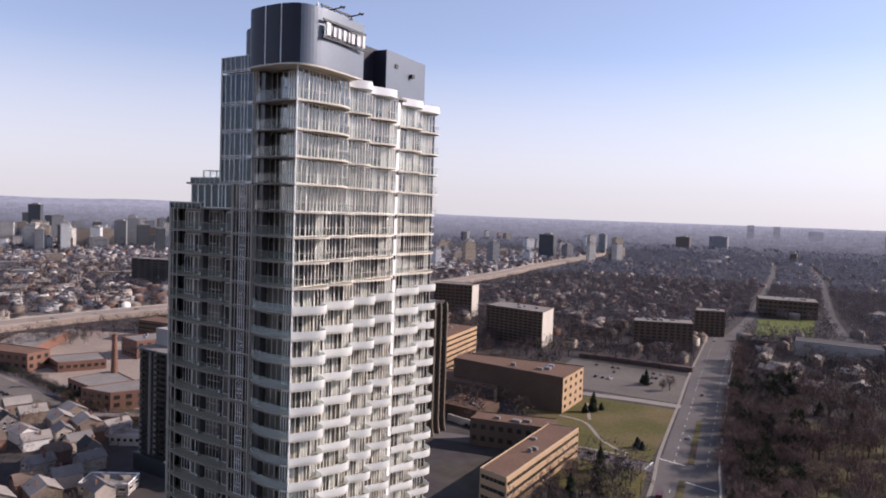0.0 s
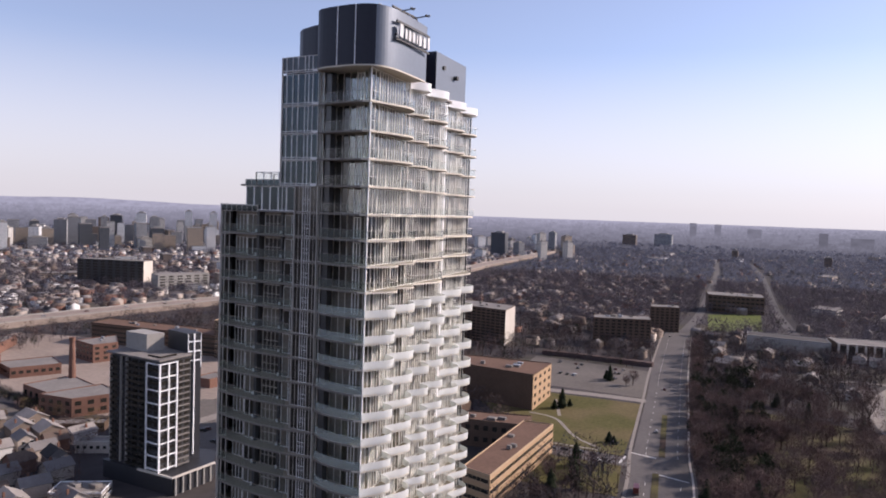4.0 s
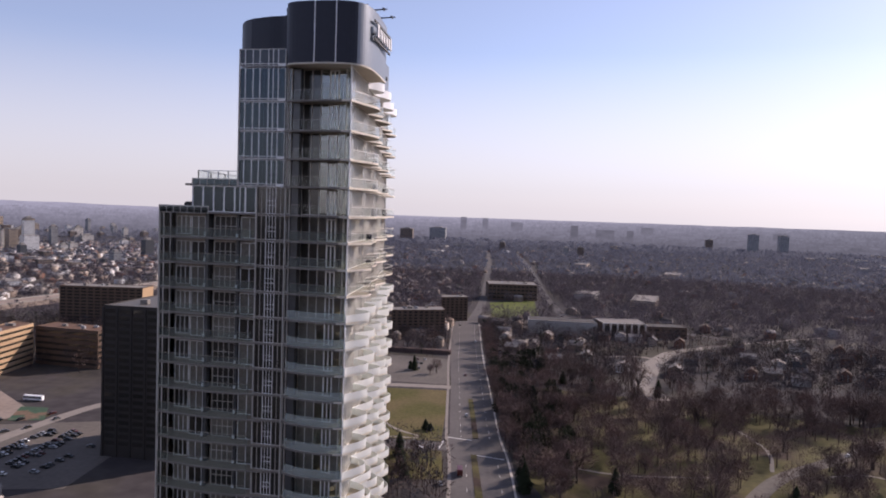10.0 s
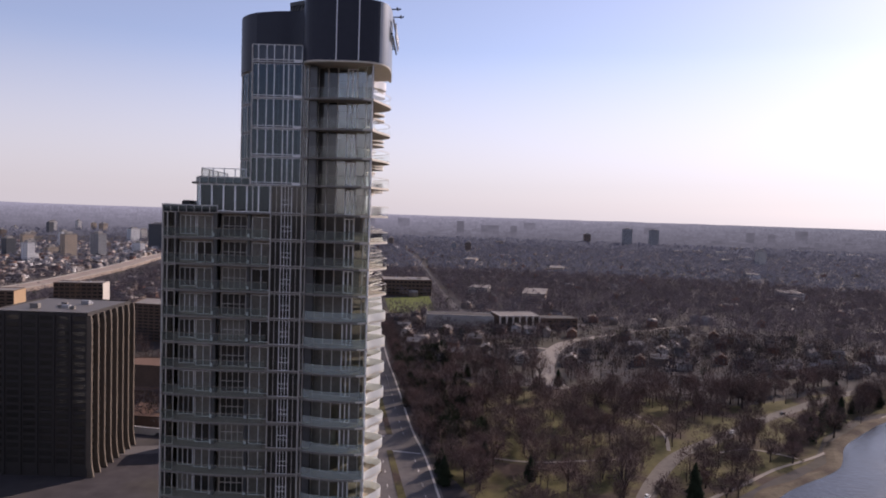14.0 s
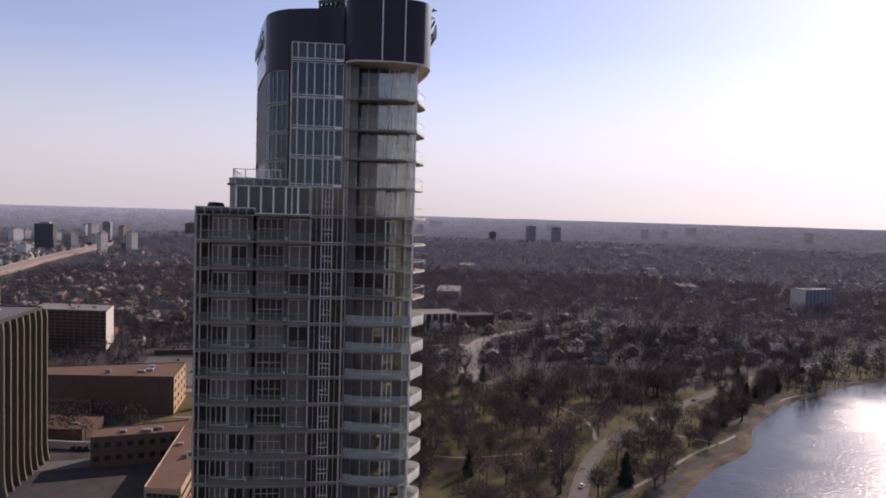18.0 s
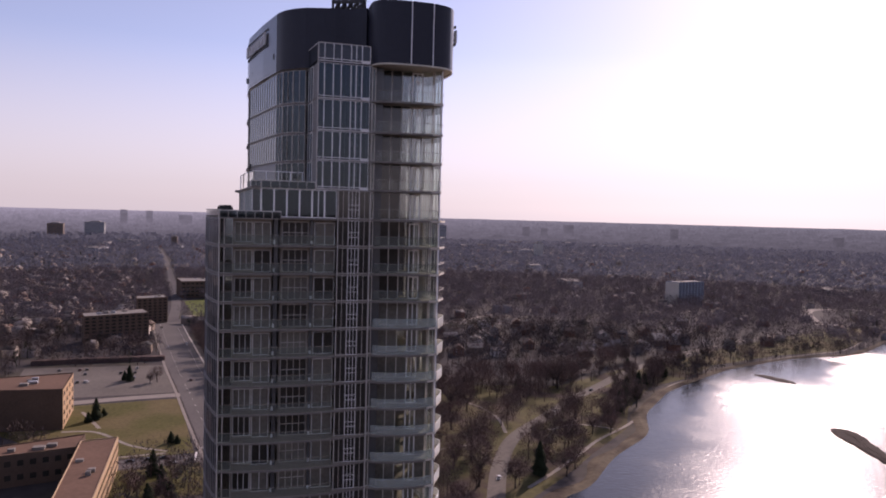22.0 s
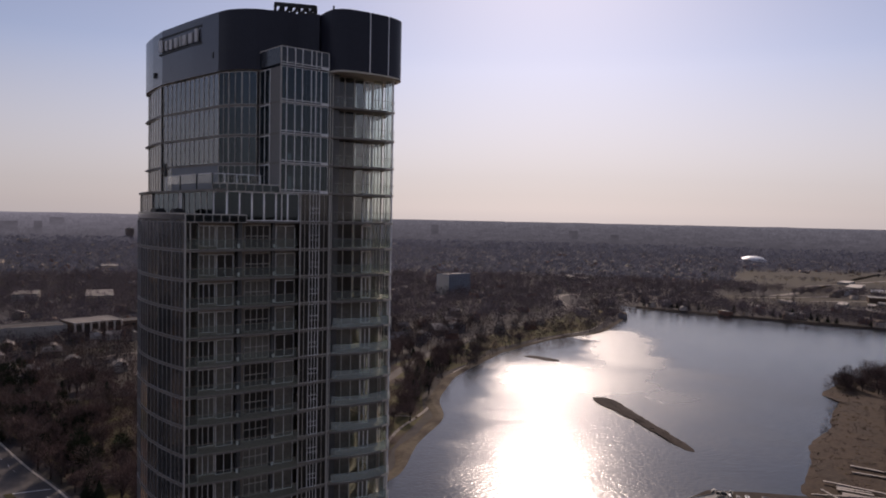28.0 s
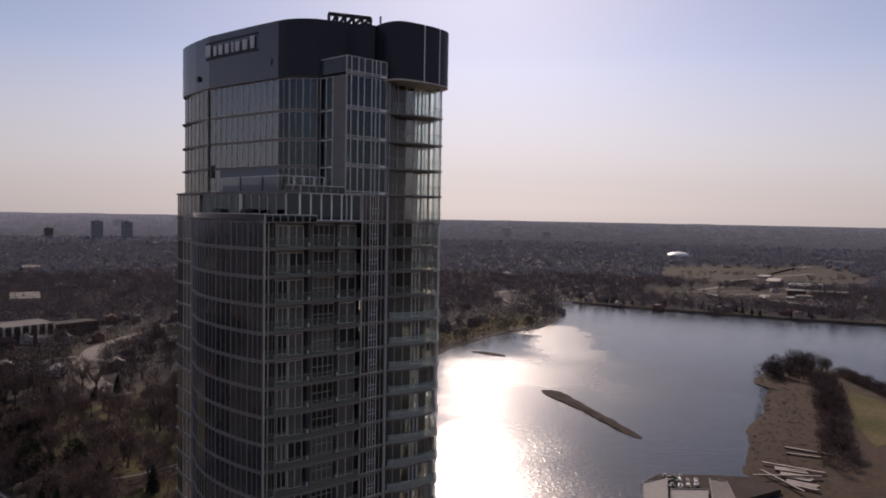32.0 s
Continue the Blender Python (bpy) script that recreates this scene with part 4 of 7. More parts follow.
def sign_blocks(a, b, z, out):
    """A row of white raised sign shapes on a dark back bar, without lettering."""
    a, b = Vector(a), Vector(b)
    d, ln = (b - a).normalized(), (b - a).length
    at = pose(a.x, a.y, z, 0, 0, math.degrees(math.atan2(d.y, d.x)))
    sign = new("sign")
    sign.parent, sign.matrix_basis = tower, at
    widths = (1.25, 0.75, 0.9, 0.95, 0.45, 1.05, 1.1, 0.85)
    gap = ln * (1 - sum(widths) / 9) / 7
    x = 0.0
    for k, w in enumerate(widths):  # plain raised blocks
        w = w * ln / 9
        bm = bmesh.new()
        box(bm, x, -out - 0.08, 0, x + w * 0.7, -out + 0.08, 1.4 if k in (0, 7) else 1.15)
        part("sign_shape", bm, M_SIGN, sign)
        x += w + gap
    bm = bmesh.new()
    box(bm, -0.3, -out + 0.16, -0.35, ln + 0.3, -out + 0.3, -0.12), box(bm, -0.3, -out + 0.16, 1.55, ln + 0.3, -out + 0.3, 1.8)
    for k in range(7):
        box(bm, ln * k / 6 - 0.06, -out + 0.3, 0.2, ln * k / 6 + 0.06, 0.1, 0.35)
    part("sign_frame", bm, M_BLACK, sign)


sign_blocks((-57.25, 59.3), (-57.6, 66.6), 138.3, 0.75)
sign_blocks((-78.2, 79.4), (-76.2, 69.8), 138.7, 0.4)
for p, ln in (((-59.2, 62.0), 2.4), ((-59.3, 65.2), 2.6)):  # floodlight arms over the edge
    bm = bmesh.new()
    bar(bm, (p[0], p[1], 141.2), (p[0], p[1], 141.9), 0.07), bar(bm, (p[0], p[1], 141.85), (p[0] + ln + 0.6, p[1], 142.0), 0.06), bar(bm, (p[0] + ln + 0.2, p[1] - 0.3, 142.0), (p[0] + ln + 0.2, p[1] + 0.3, 142.0), 0.1)
    part("floodlight_arm", bm, M_BLACK, tower)
for k in range(6):  # posts behind the sunny sign
    bm = bmesh.new()
    bar(bm, (-57.7, 60.2 + k, 140.6), (-58.0, 60.2 + k, 142.0), 0.07)
    part("sign_post", bm, M_BLACK, tower)
bm = bmesh.new()
bar(bm, (-58.0, 60.0, 141.95), (-58.1, 65.4, 141.95), 0.09)
part("sign_rail", bm, M_BLACK, tower)
bm = bmesh.new()
bar(bm, (-62.62, 64.3, 141.2), (-62.62, 64.3, 143.9), 0.09), bar(bm, (-62.62, 64.3, 141.3), (-62.62, 64.3, 141.9), 0.22)
part("mast", bm, M_STEEL, tower)
RIG = [Vector((-69.4, 65.3)).lerp(Vector((-66.5, 60.8)), k / 5) for k in range(6)]
for k, p in enumerate(RIG):
    bm = bmesh.new()
    bar(bm, (*p, 141.2), (*p, 143.1 - 0.18 * k), 0.13)
    part("rig_post", bm, M_BLACK, tower)
    if k < 5:
        q = RIG[k + 1]
        bm = bmesh.new()
        bar(bm, (*p, 141.5), (*q, 142.9 - 0.18 * k), 0.14)
        part("rig_brace", bm, M_BLACK, tower)
for za, zb in ((141.45, 141.45), (143.1, 142.2)):
    bm = bmesh.new()
    bar(bm, (*RIG[0], za), (*RIG[-1], zb), 0.2)
    part("rig_beam", bm, M_BLACK, tower)
bm = bmesh.new()
bar(bm, (-70.6, 65.9, 141.55), (-69.4, 65.3, 141.55), 0.25)
part("rig_motor", bm, M_BLACK, tower)
for y0, zz in ((79.5, 138.9), (83.5, 138.2)):
    bm = bmesh.new()
    box(bm, -62.5, y0, zz, -61.98, y0 + 0.6, zz + 0.5)
    part("wall_vent", bm, M_BLACK, tower)
# three crown vents, then the small dark door of the blank panel
for x, y, zz in ((-78.5, 81.9, 136.05), (-77.75, 77.1, 136.15), (-75.7, 67.4, 136.45), (-78.0, 78.5, 123.6)):
    bm = bmesh.new()
    box(bm, x - 0.12, y - 0.32, zz, x + 0.3, y + 0.32, zz + (0.6 if zz > 130 else 1.6))
    part("wall_vent", bm, M_BLACK, tower)
pts = [(-77.9, 60.2), (-78.4, 64.0), (-78.9, 68.5), (-79.2, 73.0)]
for k, (a, b) in enumerate(zip(pts, pts[1:])):
    panel(tower, "glass_guard", [b, a], 122.45, 123.35, 0.03, M_RAIL)
    panel(tower, "hand_rail", [b, a], 123.36, 123.44, 0.07, M_WHITE)
    for p in (a, b):
        bm = bmesh.new()
        bar(bm, (*p, 121.8), (*p, 123.4), 0.05)
        part("rail_post", bm, M_WHITE, tower)
panel(tower, "glass_guard", [(-77.9, 60.2), (-72.8, 60.2)], 122.45, 123.35, 0.03, M_RAIL)
panel(tower, "hand_rail", [(-77.9, 60.2), (-72.8, 60.2)], 123.36, 123.44, 0.07, M_WHITE)
for k in range(5):
    bm = bmesh.new()
    bar(bm, (-77.9 + k * 1.25, 60.2, 121.8), (-77.9 + k * 1.25, 60.2, 123.4), 0.05)
    part("rail_post", bm, M_WHITE, tower)
for x, y, w in ((-80.6, 62.5, 1.6), (-81.2, 67.5, 2.4)):
    bm = bmesh.new()
    box(bm, x - 0.5, y, 118.66, x + 0.6, y + w, 119.75)
    bmesh.ops.bevel(bm, geom=bm.edges[:], offset=0.15, segments=2, affect="EDGES")
    tagged(part("patio_sofa", bm, M_BLACK), "black covered patio sofa on the roof terrace", "sofa")


# ---- other buildings ----
def building(name, label, quad, height, wall, roof, rows=0, cols=0, frac=(0.6, 0.5), faces=(0, 1), ribbons=False, base=0.0, category="building", z_first=1.0, plant=0, trim=None, pale=(), palem=None):
    """A block on plan corners (counter-clockwise) with a parapet roof and windows on the chosen sides; pale: sides in a
    second colour.
    """
    ob = thing(name, label, category)
    bm = bmesh.new()
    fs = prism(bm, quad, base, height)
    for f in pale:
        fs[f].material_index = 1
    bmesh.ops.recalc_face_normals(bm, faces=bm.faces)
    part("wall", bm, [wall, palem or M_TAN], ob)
    c = sum((Vector(p) for p in quad), Vector((0, 0))) / len(quad)
    bm = bmesh.new()
    prism(bm, [tuple(c + (Vector(p) - c) * 0.985) for p in quad], height, height + 0.25)
    bmesh.ops.recalc_face_normals(bm, faces=bm.faces)
    part("roof", bm, roof, ob)
    bm = bmesh.new()
    wall_along(bm, quad, 0.4, height, height + 0.7, closed=True)
    bmesh.ops.recalc_face_normals(bm, faces=bm.faces)
    part("parapet", bm, trim or wall, ob)
    longest = max((Vector(quad[i]) - Vector(quad[i - 1])).length for i in range(len(quad)))
    for f in faces if rows else ():
        a, b = Vector(quad[f]), Vector(quad[(f + 1) % len(quad)])
        d, ln = (b - a).normalized(), (b - a).length
        n = max(1, round(cols * ln / longest))
        step = (height - z_first - 0.3) / rows
        turn = math.degrees(math.atan2(d.y, d.x))
        bm = bmesh.new()
        w = ln - 1.6 if ribbons else ln * frac[0] / n
        hh = step * frac[1]
        box(bm, 0, -0.06, 0, w, 0.05, hh)
        for fc in box(bm, -0.1, -0.2, -0.28, w + 0.1, 0.05, -0.02) + box(bm, -0.1, -0.14, hh + 0.02, w + 0.1, 0.05, hh + 0.12):
            fc.material_index = 1
        if ribbons:
            for k in range(1, int(w / 2.2)):
                for fc in box(bm, k * 2.2, -0.12, 0, k * 2.2 + 0.12, -0.05, hh):
                    fc.material_index = 1
        bmesh.ops.recalc_face_normals(bm, faces=bm.faces)
        me = to_mesh("window", bm, [M_DARKGLASS, trim or wall])
        for r in range(rows):
            z = z_first + step * (r + (1 - frac[1]) * 0.5)
            for k in range(1 if ribbons else n):
                p = a + d * (0.8 if ribbons else ln * (k + 0.5) / n - w / 2)
                part("window_band" if ribbons else "window", me, None, ob, at=pose(p.x, p.y, z, 0, 0, turn))
    rnd = random.Random(len(name) * 7 + int(abs(quad[0][0])))
    for k in range(plant):
        u, v = rnd.uniform(0.2, 0.8), rnd.uniform(0.25, 0.75)
        p = (Vector(quad[0]) * (1 - u) + Vector(quad[1]) * u) * (1 - v) + (Vector(quad[3]) * (1 - u) + Vector(quad[2]) * u) * v
        s, hh = rnd.uniform(0.9, 2.4), rnd.uniform(0.9, 2.2)
        bm = bmesh.new()
        box(bm, p.x - s, p.y - s * 0.7, height + 0.25, p.x + s, p.y + s * 0.7, height + 0.25 + hh)
        bmesh.ops.bevel(bm, geom=bm.edges[:], offset=0.08, segments=1, affect="EDGES")
        part("roof_unit", bm, rnd.choice((M_EDGE, M_STEEL, M_ROOFGREY)), ob)
    return ob


def rect(x, y, w, d, turn=0.0):
    c, s = math.cos(radians(turn)), math.sin(radians(turn))
    return [(x + u * c - v * s, y + u * s + v * c) for u, v in ((-w / 2, -d / 2), (w / 2, -d / 2), (w / 2, d / 2), (-w / 2, d / 2))]


# blue-grey panels made paler: haze put into their colour
M_BLUEGREY = mat("hazed_blue_grey_panel", (0.19, 0.215, 0.26), 0.8, vary=0.15)

# dark office tower with fins
DT = [(-249.5, 279), (-206.5, 280), (-208, 323), (-250, 325)]
office = building("office_tower", "dark bronze office tower with tall flared concrete fins", DT, 71, M_DARKTOWER, M_DARKSLAB, 20, 6, (0.72, 0.55), (0, 1), category="tower", z_first=5, plant=7)
for f, n, deep in ((0, 7, 0.5), (1, 8, 2.0), (3, 7, 0.6)):
    a, b = Vector(DT[f]), Vector(DT[(f + 1) % 4])
    d = (b - a).normalized()
    bm = bmesh.new()
    w = 0.35 if f != 1 else 0.6
    lo = [bm.verts.new(p) for p in ((-w, -deep * 1.6, 0), (w, -deep * 1.6, 0), (w, 0.1, 0), (-w, 0.1, 0))]
    rings_ = [lo] + [[bm.verts.new((x, -deep * s if y < 0 else 0.1, z)) for x, y in ((-w, -1), (w, -1), (w, 1), (-w, 1))] for z, s in ((4, 1.2), (9, 1.0), (66, 1.0), (70.5, 0.8))]
    for p, q in zip(rings_, rings_[1:]):
        for k in range(4):
            bm.faces.new((p[k], p[(k + 1) % 4], q[(k + 1) % 4], q[k]))
    bm.faces.new(rings_[-1]), bm.faces.new(lo[::-1])
    bmesh.ops.recalc_face_normals(bm, faces=bm.faces)
    # only the sunward fins get the colour with sunlight painted in
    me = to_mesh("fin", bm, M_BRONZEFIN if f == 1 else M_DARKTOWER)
    for k in range(n):
        p = a + (b - a) * k / (n - 1)
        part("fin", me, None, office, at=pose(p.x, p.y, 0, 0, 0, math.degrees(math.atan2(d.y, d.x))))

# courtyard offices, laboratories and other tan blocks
# tan on side 1 stands for sunlight there, brown for the shaded front
building("courtyard_offices", "banded office block coloured tan on its sunlit side and brown in shade", [(-430, 389), (-412, 384), (-421, 436), (-440, 440)], 29, M_BROWNBRICK, M_ROOFRED, 7, 10, (0.7, 0.42), (0, 1), ribbons=True, plant=5, pale=(1,), trim=M_TANLITE, category="offices")
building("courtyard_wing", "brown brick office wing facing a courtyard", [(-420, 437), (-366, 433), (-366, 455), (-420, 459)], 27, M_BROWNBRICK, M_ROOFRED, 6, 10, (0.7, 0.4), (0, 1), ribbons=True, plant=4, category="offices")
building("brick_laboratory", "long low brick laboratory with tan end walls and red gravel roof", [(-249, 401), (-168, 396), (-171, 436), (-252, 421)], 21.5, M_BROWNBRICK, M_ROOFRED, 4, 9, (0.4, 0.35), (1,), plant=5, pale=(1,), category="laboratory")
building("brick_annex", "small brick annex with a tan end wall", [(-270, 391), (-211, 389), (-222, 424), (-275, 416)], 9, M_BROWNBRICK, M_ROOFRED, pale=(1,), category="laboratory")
building("tan_offices", "low tan office building with long stone bands and red roof", [(-142, 251), (-128, 248), (-131, 330), (-146, 327)], 14, M_TAN, M_ROOFRED, 3, 10, (0.7, 0.4), (0, 1), ribbons=True, plant=3, trim=M_TANLITE, category="offices")
building("tan_offices_wing", "low brick office wing with red gravel roof", [(-183, 312), (-146.5, 321), (-146.5, 340), (-185, 326)], 13.3, M_BROWNBRICK, M_ROOFRED, 2, 9, (0.5, 0.4), (0,), plant=3, category="offices")
building("tan_tall_offices", "tall tan brick office slab", [(-306, 436), (-280, 436), (-292, 505), (-316, 500)], 25.5, M_TAN, M_ROOFRED, 6, 9, (0.7, 0.35), (1,), ribbons=True, plant=2, category="offices")
building("tan_store", "low brick store shed with a flat red roof", [(-226, 350), (-200, 348), (-198, 372), (-226, 376)], 6, M_BROWNBRICK, M_ROOFRED, plant=2, category="shed")
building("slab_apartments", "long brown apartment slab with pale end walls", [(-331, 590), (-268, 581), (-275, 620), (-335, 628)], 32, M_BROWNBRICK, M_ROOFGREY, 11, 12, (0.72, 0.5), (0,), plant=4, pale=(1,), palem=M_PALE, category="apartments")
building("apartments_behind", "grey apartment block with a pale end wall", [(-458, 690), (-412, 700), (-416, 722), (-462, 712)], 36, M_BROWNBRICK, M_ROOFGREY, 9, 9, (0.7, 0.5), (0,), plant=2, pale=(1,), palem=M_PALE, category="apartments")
building("brown_apartments", "dark brown apartment block beside the avenue", [(-205, 643), (-156, 664), (-164, 690), (-211, 667)], 25, M_BROWNBRICK, M_ROOFGREY, 8, 10, (0.55, 0.5), (0, 1), plant=6, category="apartments")
building("grey_apartments", "dark apartment block at the end of the avenue", [(-178, 760), (-150, 772), (-156, 795), (-182, 784)], 26, M_BROWNBRICK, M_ROOFGREY, 8, 6, (0.55, 0.5), (0, 1), plant=2, category="apartments")
building("school", "long dark brick school behind a sports field", [(-152, 985), (-84, 996), (-92, 1046), (-162, 1034)], 22, M_BROWNBRICK, M_ROOFGREY, 4, 12, (0.7, 0.4), (0,), plant=7, category="school")
hall = building("white_hall", "flat-roofed hall with tall pale piers", [(-2, 714), (40, 724), (34, 758), (-10, 747)], 14, M_BROWNBRICK, M_ROOFGREY, 1, 6, (0.62, 0.85), (0, 1), category="hall", trim=M_PALE)
for k in range(7):
    p = Vector((-2, 714)).lerp(Vector((40, 724)), k / 6)
    bm = bmesh.new()
    box(bm, p.x - 0.9, p.y - 1.3, 0, p.x + 0.9, p.y + 0.2, 14.3)
    part("pier", bm, M_PALE, hall)
building("blank_hall", "long windowless pale brick hall", [(-78, 716), (-8, 716), (-12, 745), (-80, 742)], 13, M_CONC, M_ROOFDARK, category="hall")
building("hall_annex", "low brick annex of the hall", [(42, 728), (82, 736), (78, 760), (38, 752)], 11, M_BROWNBRICK, M_ROOFDARK, 2, 6, (0.6, 0.4), (0,), category="hall")
building("blue_apartments", "grey-blue apartment block with a pale end wall among bare trees", [(520, 851), (570, 863), (564, 884), (511, 870)], 33, M_BLUEGREY, M_ROOFGREY, 11, 8, (0.55, 0.4), (0,), plant=2, pale=(3,), palem=M_PALE, category="apartments")
building("motorway_block", "dark apartment slab beyond the motorway with a pale stair end", [(-945, 622), (-850, 657), (-862, 682), (-955, 648)], 36, M_CHAR, M_ROOFGREY, 9, 9, (0.6, 0.6), (0,), pale=(1,), palem=M_PALE, category="apartments")
building("motorway_block", "grey flat-roofed block beyond the motorway", [(-812, 650), (-790, 720), (-815, 728), (-838, 660)], 20, M_CONC, M_ROOFGREY, 5, 6, (0.6, 0.5), (0,), category="apartments")

# condominium with white frames
condo = building("condominium", "charcoal condominium tower with white balcony frames", [(-282, 190), (-251, 190), (-251.5, 206), (-282, 212)], 54, M_CHAR, M_ROOFGREY, 18, 7, (0.72, 0.6), (0, 1), z_first=8.5, category="tower")


def condo_block(name, pts, z0, z1, material):
    bm = bmesh.new()
    prism(bm, pts, z0, z1)
    bmesh.ops.recalc_face_normals(bm, faces=bm.faces)
    return part(name, bm, material, condo)


condo_block("lift_tower", [(-269, 208.6), (-253.7, 206), (-252, 212), (-267, 216)], 0, 63.2, M_CHAR)
condo_block("plant_room", [(-283, 198), (-269, 197.5), (-267, 205), (-282, 206)], 54.2, 62.3, M_CONC)
condo_block("roof_canopy", [(-283.5, 188.4), (-250, 188.4), (-250.4, 206), (-283, 212.5)], 54.3, 54.9, M_ROOFGREY)
condo_block("podium", [(-284, 188), (-243, 189.5), (-242.5, 210.5), (-252, 222), (-284, 220)], 0, 7.4, M_CHAR)
condo_block("podium_roof", [(-284.3, 187.7), (-242.7, 189.2), (-242.2, 210.8), (-252, 222.3), (-284.3, 220.3)], 7.4, 7.6, M_CHAR)
for pts in ([(-262, 187.7), (-241.8, 188.6), (-241.2, 211.2)],):
    bm = bmesh.new()
    wall_along(bm, pts, 1.1, 7.4, 8.1)
    bmesh.ops.recalc_face_normals(bm, faces=bm.faces)
    part("podium_cornice", bm, M_PALE, condo)
for k in range(6):
    bm = bmesh.new()
    box(bm, -242.6, 190.5 + 3.7 * k, 0, -242.0, 191.2 + 3.7 * k, 7.4)
    part("podium_pier", bm, M_CONC, condo)
for k in range(9):
    bm = bmesh.new()
    wall_along(bm, [(-258.4, 188.7), (-249.9, 188.7), (-249.9, 198)], 0.9, 8.8 + 5.5 * k, 9.15 + 5.5 * k)
    bmesh.ops.recalc_face_normals(bm, faces=bm.faces)
    part("balcony_frame", bm, M_WHITE, condo)
    bm = bmesh.new()
    wall_along(bm, [(-258, 189.2), (-250.3, 189.2), (-250.3, 197.6)], 0.1, 11.7 + 5.5 * k, 12.5 + 5.5 * k)
    bmesh.ops.recalc_face_normals(bm, faces=bm.faces)
    part("balcony_guard", bm, M_DARKGLASS, condo)
for x, y, r in ((-258.3, 189.1, 0.22), (-250.2, 189.0, 0.25), (-250.2, 193.6, 0.2), (-250.2, 197.8, 0.22)):
    bm = bmesh.new()
    box(bm, x - r, y - r - 0.2, 8.2, x + r, y + r, 53.2)
    part("frame_post", bm, M_WHITE, condo)
for z in range(18):
    for x0, x1 in ((-280.6, -275.5), (-270.5, -259.2)):
        bm = bmesh.new()
        box(bm, x0, 188.5, 8.5 + 2.52 * z, x1, 190, 8.7 + 2.52 * z), box(bm, x0, 188.5, 8.701 + 2.52 * z, x1, 188.6, 9.6 + 2.52 * z)
        part("balcony", bm, M_DARKGLASS, condo)
    bm = bmesh.new()
    box(bm, -251, 198.6, 8.5 + 2.52 * z, -249.9, 204.5, 8.75 + 2.52 * z)
    part("balcony", bm, M_ROOFGREY, condo)
for x in (-281.5, -275.0, -271.2):
    bm = bmesh.new()
    box(bm, x, 188.9, 8.2, x + 0.45, 190.0, 53.6)
    part("frame_post", bm, M_CONC, condo)
for a, b in (((-252.7, 208.8, 10), (-252.7, 208.8, 63)), ((-253.5, 206.2, 59.6), (-251.9, 211.8, 59.6)), ((-253.5, 206.2, 55.4), (-251.9, 211.8, 55.4)), ((-253.5, 206.2, 51.4), (-251.9, 211.8, 51.4)), ((-253.5, 206.2, 48), (-253.5, 206.2, 63)), ((-251.9, 211.8, 48), (-251.9, 211.8, 63))):
    bm = bmesh.new()
    bar(bm, a, b, 0.28 if a[1] == 208.8 or a[2] > 49 else 0.12)
    part("white_frame", bm, M_WHITE, condo)

# old works with chimney
building("works_power_house", "red brick power house of the old works", [(-395, 228), (-372, 232), (-362, 256), (-388, 262)], 10, M_REDBRICK, M_ROOFGREY, 2, 6, (0.5, 0.55), (0, 1), category="works", pale=())
building("works_boiler_house", "red brick boiler house of the old works", [(-430, 240), (-397, 236), (-392, 262), (-428, 270)], 8, M_REDBRICK, M_ROOFGREY, 1, 6, (0.5, 0.5), (0, 1), category="works")
building("works_block", "red brick three-storey works block", [(-508, 326), (-482, 322), (-478, 340), (-504, 358)], 13, M_REDBRICK, M_ROOFGREY, 3, 6, (0.5, 0.5), (0, 1), plant=2, category="works")
building("works_hall", "two-storey red brick works hall", [(-548, 236), (-498, 250), (-503, 268), (-553, 256)], 12, M_REDBRICK, M_ROOFRED, 2, 8, (0.5, 0.5), (0, 1), category="works")
building("works_shed", "low brick works shed with a grey roof", [(-508, 268), (-482, 262), (-470, 290), (-496, 300)], 6.5, M_REDBRICK, M_ROOFGREY, 1, 8, (0.6, 0.4), (0, 1), category="works")
building("works_shed", "low brick works shed beside the motorway", [(-610, 300), (-560, 250), (-540, 275), (-590, 330)], 7, M_REDBRICK, M_ROOFGREY, 1, 8, (0.6, 0.4), (0, 1), category="works")
building("works_store", "small red brick store in the car park", [(-374, 318), (-361, 320), (-360, 338), (-374, 336)], 5.5, M_REDBRICK, M_ROOFGREY, category="shed")
building("long_offices", "long low brown brick office wing with red gravel roof", [(-555, 372), (-431.5, 391), (-436, 414), (-562, 396)], 16, M_BROWNBRICK, M_ROOFRED, 4, 16, (0.7, 0.4), (0,), ribbons=True, plant=6, category="offices")
chimney = thing("chimney", "tall tapered red brick factory chimney", "chimney")
bm = bmesh.new()
ringsv = [[bm.verts.new((-424 + r * math.cos(radians(30 * k)), 267 + r * math.sin(radians(30 * k)), z)) for k in range(12)] for z, r in ((0, 2.6), (8, 2.2), (31, 1.55), (31.2, 1.9), (33.5, 1.85), (33.5, 1.2), (31, 1.1))]
for p, q in zip(ringsv, ringsv[1:]):
    for k in range(12):
        bm.faces.new((p[k], p[(k + 1) % 12], q[(k + 1) % 12], q[k]))
bmesh.ops.recalc_face_normals(bm, faces=bm.faces)
part("shaft", bm, M_REDBRICK, chimney)


